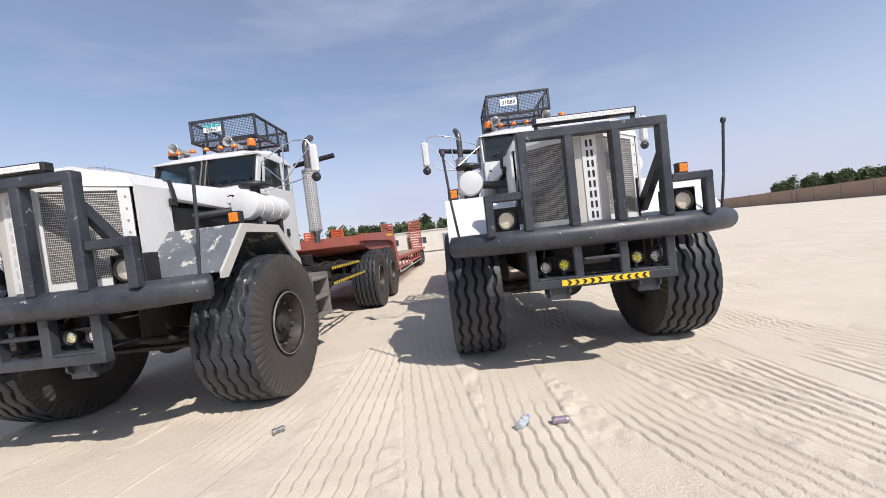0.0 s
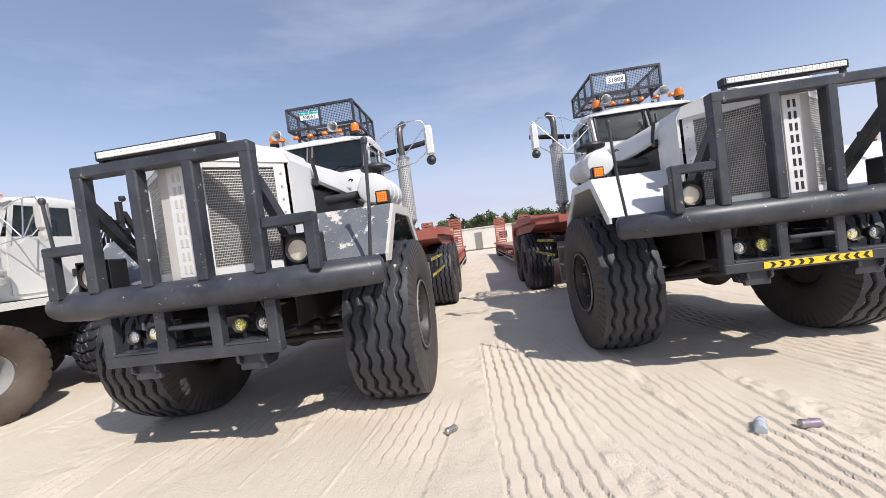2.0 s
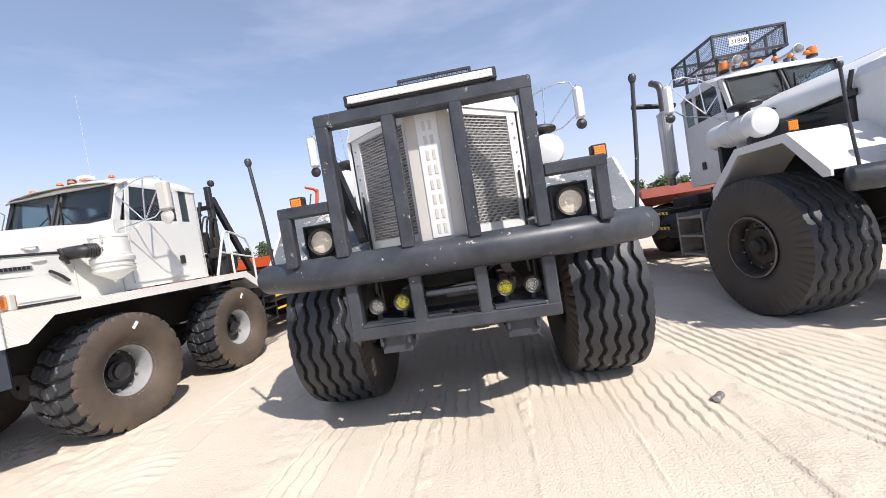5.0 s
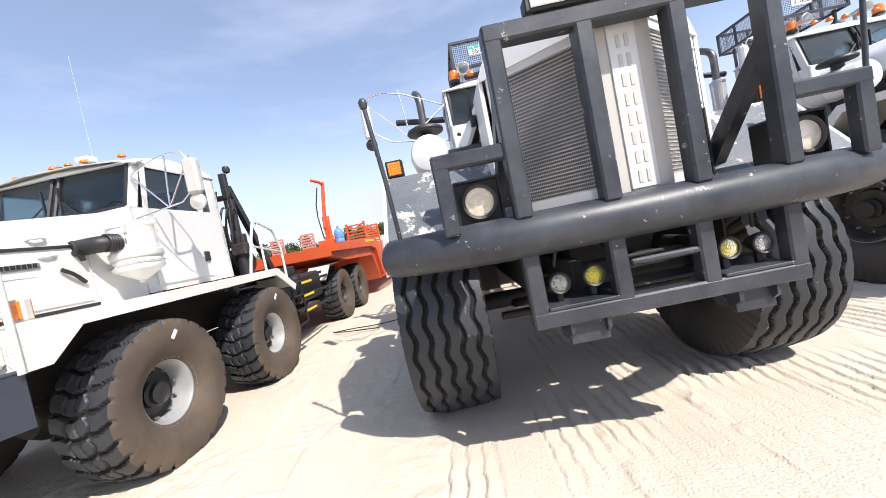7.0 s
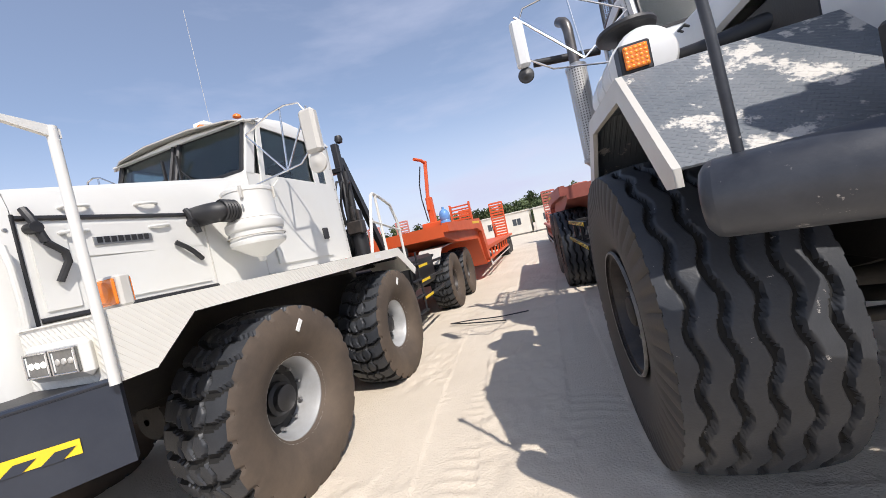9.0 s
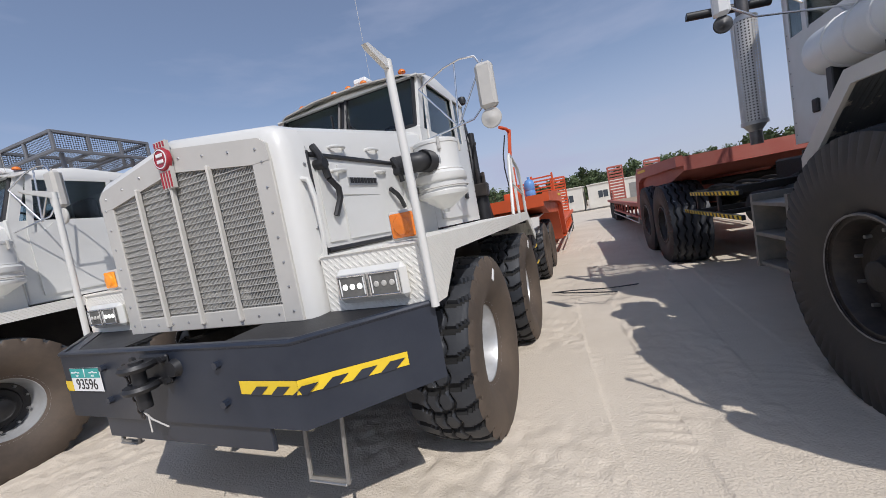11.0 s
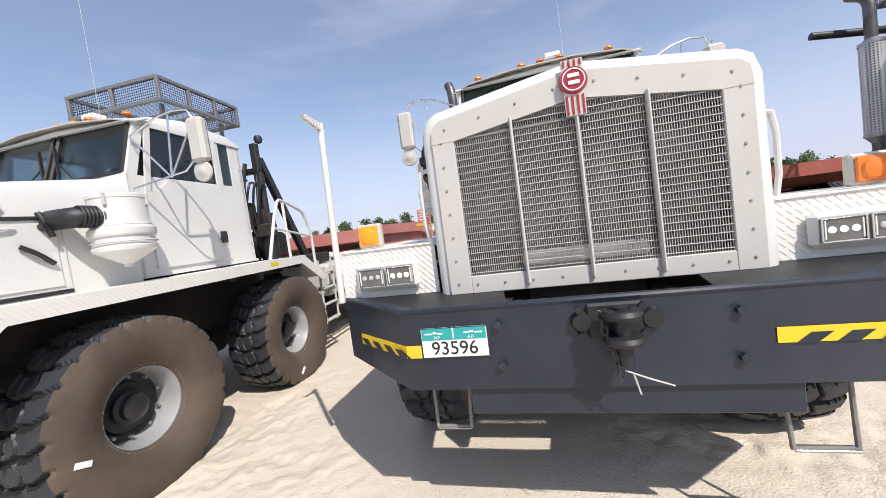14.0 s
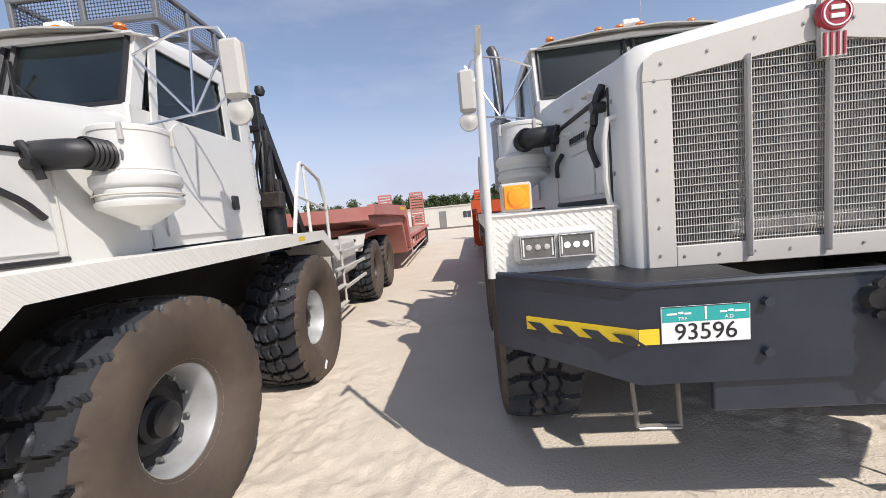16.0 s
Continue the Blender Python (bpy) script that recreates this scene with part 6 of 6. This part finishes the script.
    part("valve_bank", Geo().box(0.75, 1.0, 3.95, 4.1, 1.95, 2.15, 0.02).box(0.78, 0.82, 3.97, 4.02, 2.15, 2.32).box(0.86, 0.9, 3.97, 4.02, 2.15, 2.36).box(0.94, 0.98, 3.97, 4.02, 2.15, 2.3), rim_dark, t)
    part("winch_deck", Geo().box(-1.0, 1.0, 4.0, 5.5, 1.42, 1.6, 0.02).cyl((-0.5, 4.85, 1.85), (0.5, 4.85, 1.85), 0.2, n=20), grime, t)
    part("rear_deck", Geo().box(-0.6, 0.6, 5.6, 9.0, 1.22, 1.32, 0.02).box(-1.2, 1.2, 6.3, 6.36, 1.25, 1.36, 0.01), black, t)
    part("cab_sheet", Geo().lathe([(0.0, 0.12), (0.12, 0.1), (0.2, 0.04), (0.24, 0.0)], (0.35 if badge else -0.3, 2.3, 2.6), (0, 0, 1), 7), blue_cloth, t, "crumpled blue plastic sheet")
    if basket:
        roof_basket(t, -0.62, 0.66, 2.85, 4.05, 3.62, 3.87, 3.36, basket_grey)
    return t


C_AT = pose(-9.40, 2.62, 0, -0.2, 0.1, 8.0)
D_AT = pose(-13.84, 0.72, -0.05, 0.4, 0, 11.4)
nose_truck(C_AT, "cream white desert truck with wide grille and slate bumper", "93596", False, True)
nose_truck(D_AT, "cream white desert truck with grey roof basket and block tyres", "93596", True, False)


# ---- trailers ----
def trailer(T, label, paint, y_goose, y_step, y_end, z_goose, ramps, crane, wood_deck):
    t = thing("lowbed_trailer", T, label, "trailer", "lowbed trailers behind the trucks")
    hw = 1.6
    g = Geo()
    g.prism([(y_goose, z_goose - 0.25), (y_goose, z_goose), (y_step, z_goose + 0.06), (y_step + 0.25, z_goose - 0.1), (y_step + 0.7, 0.72), (y_step + 0.55, 0.5), (y_step + 0.2, 0.75), (y_step - 0.25, z_goose - 0.5), (y_goose + 1.0, z_goose - 0.42)], -hw + 0.1, hw - 0.1, "x")
    part("gooseneck", g, paint, t, "steel gooseneck")
    for s in (-1, 1):
        x0, x1 = sorted((s * (hw - 0.1), s * (hw + 0.02)))
        g = Geo().prism([(y_goose, z_goose - 0.16), (y_goose, z_goose + 0.03), (y_step + 0.05, z_goose + 0.1), (y_step + 0.35, z_goose - 0.02), (y_step + 0.8, 0.95), (y_step + 0.62, 0.6), (y_step + 0.4, 0.75), (y_step, z_goose - 0.3), (y_step - 0.6, z_goose - 0.2)], x0, x1, "x")
        part("gooseneck_side", g, paint, t)
        part("side_tape", Geo().box(s * (hw + 0.024) - 0.003, s * (hw + 0.024) + 0.003, y_step - 1.2, y_step - 0.1, z_goose - 0.05, z_goose + 0.02, 0.001), yellow, t)
        g = Geo().box(min(s * (hw - 0.14), s * hw), max(s * (hw - 0.14), s * hw), y_step + 0.5, y_end, 0.95, 1.08, 0.01)
        g.box(min(s * (hw - 0.12), s * (hw - 0.02)), max(s * (hw - 0.12), s * (hw - 0.02)), y_step + 0.5, y_end - 3.2, 0.55, 0.63, 0.01)
        part("side_beam", g, paint, t)
        y = y_step + 0.9
        while y < y_end - 3.2:
            part("side_rib", Geo().box(s * (hw - 0.07) - 0.03, s * (hw - 0.07) + 0.03, y, y + 0.08, 0.6, 0.97, 0.006), paint, t)
            y += 0.95
        for y in (y_end - 2.7, y_end - 1.7, y_end - 0.7):
            wheel(t, s * 1.28, y, 0.47, 0.48, 0.5, 0.27, "rib", s, rim_dark, 30 * y, 120, 0.12)
        part("outrigger", Geo().pipe([(s * (hw + 0.02), y_step + 0.8, 0.62), (s * (hw + 0.02), y_step + 0.8, 0.45), (s * (hw + 0.02), y_end - 3.4, 0.45)], 0.02, 6), shell_grey, t)
    part("deck", Geo().box(-hw + 0.14, hw - 0.14, y_step + 0.5, y_end, 0.88, 1.0, 0.01), wood if wood_deck else paint, t, "dusty trailer deck")
    for y in (y_end - 2.7, y_end - 1.7, y_end - 0.7):
        part("axle", Geo().cyl((-1.2, y, 0.47), (1.2, y, 0.47), 0.06), grime, t)
    part("spine", Geo().box(-0.45, 0.45, y_step + 0.4, y_end - 0.1, 0.52, 0.9, 0.02), paint, t)
    for s in (-1, 1):
        x0, x1 = sorted((s * 0.55, s * 1.4))
        rp = Geo().box(x0, x0 + 0.07, y_end, y_end + 0.12, 1.0, 1.0 + ramps, 0.01).box(x1 - 0.07, x1, y_end, y_end + 0.12, 1.0, 1.0 + ramps, 0.01)
        r = part("ramp", rp, paint, t, "raised loading ramp with cross slats")
        n = int(ramps / 0.16)
        for i in range(n):
            z = 1.06 + i * (ramps - 0.1) / (n - 1)
            part("ramp_slat", Geo().box(x0 + 0.07, x1 - 0.07, y_end + 0.01, y_end + 0.1, z - 0.055, z + 0.055, 0.008), paint, r)
        part("ramp_post", Geo().box(x0 + 0.1, x0 + 0.18, y_end - 0.15, y_end, 0.9, 1.6, 0.006), paint, t)
    if crane:
        g = Geo().box(0.15, 0.75, y_step - 1.2, y_step - 0.6, z_goose, z_goose + 0.25, 0.02).box(0.36, 0.54, y_step - 1.02, y_step - 0.84, z_goose + 0.2, z_goose + 1.0, 0.02)
        c = part("crane_base", g, paint, t, "small folded loading crane")
        part("crane_boom", Geo().box(-0.045, 0.045, -0.055, 0.055, -0.5, 1.0, 0.015, pose(0.45, y_step - 0.95, z_goose + 1.1, -8, 6, 0)), paint, c)
        part("crane_tip", Geo().pipe([(0.55, y_step - 0.8, z_goose + 2.0), (0.5, y_step - 1.0, z_goose + 2.08), (0.36, y_step - 1.25, z_goose + 2.12)], 0.045, 10), paint, c)
        part("crane_hose", Geo().pipe([(0.36, y_step - 1.15, z_goose + 0.3), (0.3, y_step - 1.2, z_goose + 1.2), (0.45, y_step - 1.1, z_goose + 1.9)], 0.02, 6, 1), black, c)
        rk = Geo()
        for i in range(5):
            rk.box(0.9 + 0.0 * i, 1.5, y_step - 0.5, y_step - 0.42, z_goose + 0.15 + 0.1 * i, z_goose + 0.19 + 0.1 * i, 0.004)
        part("rack", rk.box(0.88, 0.93, y_step - 0.52, y_step - 0.4, z_goose, z_goose + 0.65, 0.005).box(1.47, 1.52, y_step - 0.52, y_step - 0.4, z_goose, z_goose + 0.65, 0.005), paint, t)
    return t


trailer(B_AT, "faded red lowbed trailer hitched behind a white truck", red_trailer, 6.3, 10.5, 22.5, 1.98, 2.0, False, True)
trailer(A_AT, "rusty red lowbed trailer with raised ramps", red_trailer, 6.3, 10.8, 26.0, 1.98, 2.0, False, True)
trailer(C_AT, "bright orange lowbed trailer with raised ramps and crane", orange_trailer, 6.4, 10.4, 21.5, 1.9, 2.1, True, False)
trailer(D_AT, "faded pinkish red lowbed trailer with raised ramps", pink_trailer, 6.3, 11.0, 22.0, 1.95, 2.1, False, True)

# water jug that stands on the orange trailer's neck
jug_mat = mat("blue_water_jug", (0.10, 0.25, 0.55), 0.2, 0, (0.2, 0.38, 0.66), 9, 0.6, 60, 0.1, coat=0.3)
g = Geo().lathe([(0.0, 0.0), (0.13, 0.0), (0.14, 0.02), (0.14, 0.15), (0.13, 0.17), (0.14, 0.19), (0.14, 0.36), (0.10, 0.44), (0.035, 0.48), (0.035, 0.54), (0.0, 0.54)], (0, 0, 0), (0, 0, 1), 24)
jug = solo("water_jug", g, jug_mat, "blue plastic water jug on the trailer neck", "jug", C_AT @ Matrix.Translation((0.95, 8.9, 1.935)))

# ---- site cabins, fence, lamp posts ----
cabin_wall = mat("cabin_panel_white", (0.66, 0.63, 0.56), 0.6, 0, (0.55, 0.51, 0.44), 0.8, 0.7, 30, 0.1)
dark_glass = mat("cabin_window", (0.05, 0.06, 0.07), 0.15, 0, (0.08, 0.09, 0.1), 2, 0.5)
fence_panel = mat("tan_fence_sheet", (0.40, 0.27, 0.18), 0.75, 0, (0.33, 0.22, 0.15), 0.4, 0.7, 20, 0.2)
post_grey = mat("galvanised_post", (0.3, 0.29, 0.27), 0.5, 0.5, None, 3, 0.5)


def cabin(x, y, w, turn):
    t = thing("site_cabin", pose(x, y, -0.1, 0, 0, turn), "low white site cabin with dark windows", "cabin", "site cabins")
    d, h = 3.0, 2.7
    part("wall", Geo().box(-w / 2, w / 2, 0, d, 0.2, h, 0.02), cabin_wall, t)
    part("roof", Geo().box(-w / 2 - 0.1, w / 2 + 0.1, -0.1, d + 0.1, h, h + 0.12, 0.02), cabin_wall, t)
    part("base", Geo().box(-w / 2 + 0.1, w / 2 - 0.1, 0.1, d - 0.1, 0, 0.2, 0.01), post_grey, t)
    n = max(2, int(w / 3))
    for i in range(n):
        cx = -w / 2 + (i + 0.5) * w / n
        if i % 3 == 1:
            part("door", Geo().box(cx - 0.45, cx + 0.45, -0.03, 0.002, 0.2, 2.2, 0.01), post_grey, t)
        else:
            wn_ = part("window", Geo().box(cx - 0.55, cx + 0.55, -0.03, 0.002, 1.15, 2.05, 0.01), cabin_wall, t)
            part("pane", Geo().box(cx - 0.48, cx - 0.02, -0.036, -0.028, 1.22, 1.98, 0.004).box(cx + 0.02, cx + 0.48, -0.036, -0.028, 1.22, 1.98, 0.004), dark_glass, wn_)
    return t


for x, y, w, a in ((-19, 44, 12, 4), (-6.5, 45, 12, 6), (4.5, 46.5, 9, 8), (-33, 43, 14, 4), (-49, 42, 14, 2), (15, 50, 9, 10)):
    cabin(x, y, w, a)
FENCE = [(52, -30), (54, 20), (55, 64), (57, 90), (54, 112), (20, 125), (-30, 126), (-80, 120)]
fence = thing("boundary_fence", Matrix.Identity(4), "tan sheet boundary fence with dark posts", "fence", "", "structure")
for (xa, ya), (xb, yb) in zip(FENCE, FENCE[1:]):
    L = math.hypot(xb - xa, yb - ya)
    n = max(1, round(L / 6))
    for i in range(n):
        p = Vector((xa + (xb - xa) * i / n, ya + (yb - ya) * i / n, 0))
        turn = math.degrees(math.atan2(yb - ya, xb - xa))
        m = pose(p.x, p.y, -0.3, 0, 0, turn)
        if "fence_sheet" not in TYRES:
            TYRES["fence_sheet"] = Geo().box(0.06, 5.98, -0.03, 0.03, 0, 3.1, 0.01).mesh("fence_sheet", fence_panel)
            TYRES["fence_post"] = Geo().box(-0.07, 0.07, -0.09, 0.09, 0, 3.2, 0.01).mesh("fence_post", post_grey)
        part("fence_sheet", TYRES["fence_sheet"], None, fence, "", m @ Matrix.Diagonal((L / n / 6, 1, 1, 1)))
        part("fence_post", TYRES["fence_post"], None, fence, "", m)
lp = thing("lamp_post", pose(56.5, 88, 0), "thin grey lamp post by the fence", "lamp post")
part("pole", Geo().cyl((0, 0, -0.3), (0, 0, 5.6), 0.07, 0.05), post_grey, lp)
part("lamp_head", Geo().box(-0.35, 0.35, -0.2, 0.2, 5.5, 5.8, 0.05), post_grey, lp)

# ---- trees ----
leaf = mat("dusty_tree_leaves", (0.055, 0.085, 0.03), 0.8, 0, (0.10, 0.125, 0.05), 0.6, 0.8, 8, 0.3)
bark = mat("tree_bark", (0.13, 0.09, 0.06), 0.9, 0, (0.2, 0.15, 0.1), 4, 0.6, 30, 0.5)


def tree_meshes(seed, h):
    rnd = random.Random(seed)
    trunk = Geo().pipe([(0, 0, -0.2), (0.05, 0.03, h * 0.3), (0.1, -0.05, h * 0.6), (0.05, 0.0, h * 0.92)], 0.11, 6)
    crown = Geo()
    tips = []
    for i in range(13):
        z = h * (0.22 + 0.66 * i / 12)
        a, r = i * 2.4 + rnd.random(), (1.0 - 0.62 * abs(i / 12 - 0.35)) * h * 0.24 * (0.7 + 0.5 * rnd.random())
        tip = (r * math.cos(a), r * math.sin(a), z + 0.25 * r)
        trunk.pipe([(0.05, 0, z - 0.2), (tip[0] * 0.5, tip[1] * 0.5, z), tip], 0.03, 4)
        tips.append(tip)
    tips += [(0, 0, h * 0.96), (0.1, 0.1, h * 0.8)]
    for tip in tips:
        for _ in range(46):
            d = Vector((rnd.gauss(0, 1), rnd.gauss(0, 1), rnd.gauss(0, 0.8))) * (h * 0.062)
            c = Vector((tip[0] * (0.45 + 0.55 * rnd.random()), tip[1] * (0.45 + 0.55 * rnd.random()), tip[2])) + d
            u = Vector((rnd.gauss(0, 1), rnd.gauss(0, 1), rnd.gauss(0, 1))).normalized()
            w = u.orthogonal().normalized()
            s = h * 0.022 * (0.7 + 0.8 * rnd.random())
            crown.add([c - u * s * 1.6, c + w * s, c + u * s * 1.6, c - w * s], [(0, 1, 2, 3)])
    return trunk.mesh("trunk", bark), crown.mesh("crown", leaf)


KINDS = [tree_meshes(i, 5.0 + 0.5 * (i % 3)) for i in range(6)]
rnd = random.Random(4)
spots = [(-78 + 1.05 * i + rnd.uniform(-0.6, 0.6), 62 + rnd.uniform(-3, 9)) for i in range(92)]
spots += [(61 + rnd.uniform(0, 9) + 0.03 * k, -5 + 0.75 * k + rnd.uniform(-0.6, 0.6)) for k in range(155)]
spots += [(-70 + 2.6 * i + rnd.uniform(-1, 1), 133 + rnd.uniform(0, 8)) for i in range(50)]
for i, (x, y) in enumerate(spots):
    tr = thing("tree", pose(x, y, 0, 0, 0, rnd.uniform(0, 360)) @ Matrix.Diagonal([rnd.uniform(0.7, 1.0) * (1.05 if x > 58 else 1.0 if y < 120 else 1.7)] * 3 + [1]), "dusty green shelter belt tree", "tree", "shelter belt trees")
    a, b = KINDS[i % 6]
    part("trunk", a, None, tr)
    part("crown", b, None, tr)

# ---- litter on the sand ----
clear_plastic = mat("clear_crushed_plastic", (0.72, 0.78, 0.82), 0.12, 0, (0.6, 0.68, 0.74), 30, 0.6, 60, 0.6, trans=0.5)


def bottle(x, y, turn, label, length, r, material, cap):
    z = ground_at(x, y) + r * 0.8
    b = thing("plastic_bottle", pose(x, y, z, 0, 90, turn), label, "bottle")
    prof = [(0.0, 0.0), (r * 0.9, 0.004), (r, 0.02), (r * 0.85, length * 0.3), (r * 1.02, length * 0.36), (r * 0.8, length * 0.55), (r, length * 0.62), (r * 0.95, length * 0.75), (r * 0.4, length * 0.93), (r * 0.38, length)]
    part("bottle_body", Geo().lathe(prof, (0, 0, -length / 2), (0, 0, 1), 16), material, b)
    part("cap", Geo().cyl((0, 0, length / 2), (0, 0, length / 2 + 0.015), r * 0.42, n=12), cap, b)


def can(x, y, turn, label, material, length=0.12, r=0.031):
    z = ground_at(x, y) + r * 0.75
    b = thing("drink_can", pose(x, y, z, 0, 90, turn), label, "can")
    part("can_body", Geo().lathe([(0.0, 0.004), (r * 0.8, 0.0), (r, 0.01), (r * 0.93, length * 0.4), (r, length * 0.9), (r * 0.82, length), (0.0, length - 0.004)], (0, 0, -length / 2), (0, 0, 1), 18), steel, b)
    part("can_print", Geo().lathe([(r * 1.015, length * 0.14), (r * 0.95, length * 0.4), (r * 1.015, length * 0.86)], (0, 0, -length / 2), (0, 0, 1), 18), material, b)


can_print = mat("blue_orange_can_print", (0.12, 0.16, 0.3), 0.35, 0, (0.45, 0.2, 0.1), 30, 0.9)
dark_print = mat("dark_can_print", (0.05, 0.05, 0.06), 0.35, 0, (0.35, 0.33, 0.3), 40, 0.9)
bottle(0.572, 4.65, 65, "crushed clear plastic bottle lying on sand", 0.2, 0.042, clear_plastic, jug_mat)
can(0.906, 4.68, 10, "blue and orange drink can lying on sand", can_print, 0.15, 0.033)
can(-1.91, 4.51, 50, "dented dark drink can lying on sand", dark_print)
cable = Geo().pipe([(-8.7, 8.32, 0.03), (-8.3, 8.45, 0.025), (-7.8, 8.4, 0.03), (-7.3, 8.6, 0.03)], 0.012, 6, 2).pipe([(-8.7, 8.32, 0.03), (-8.2, 8.2, 0.03), (-7.6, 8.15, 0.03)], 0.012, 6, 2)
solo("cable", cable, black, "loose black cable lying on sand", "cable")
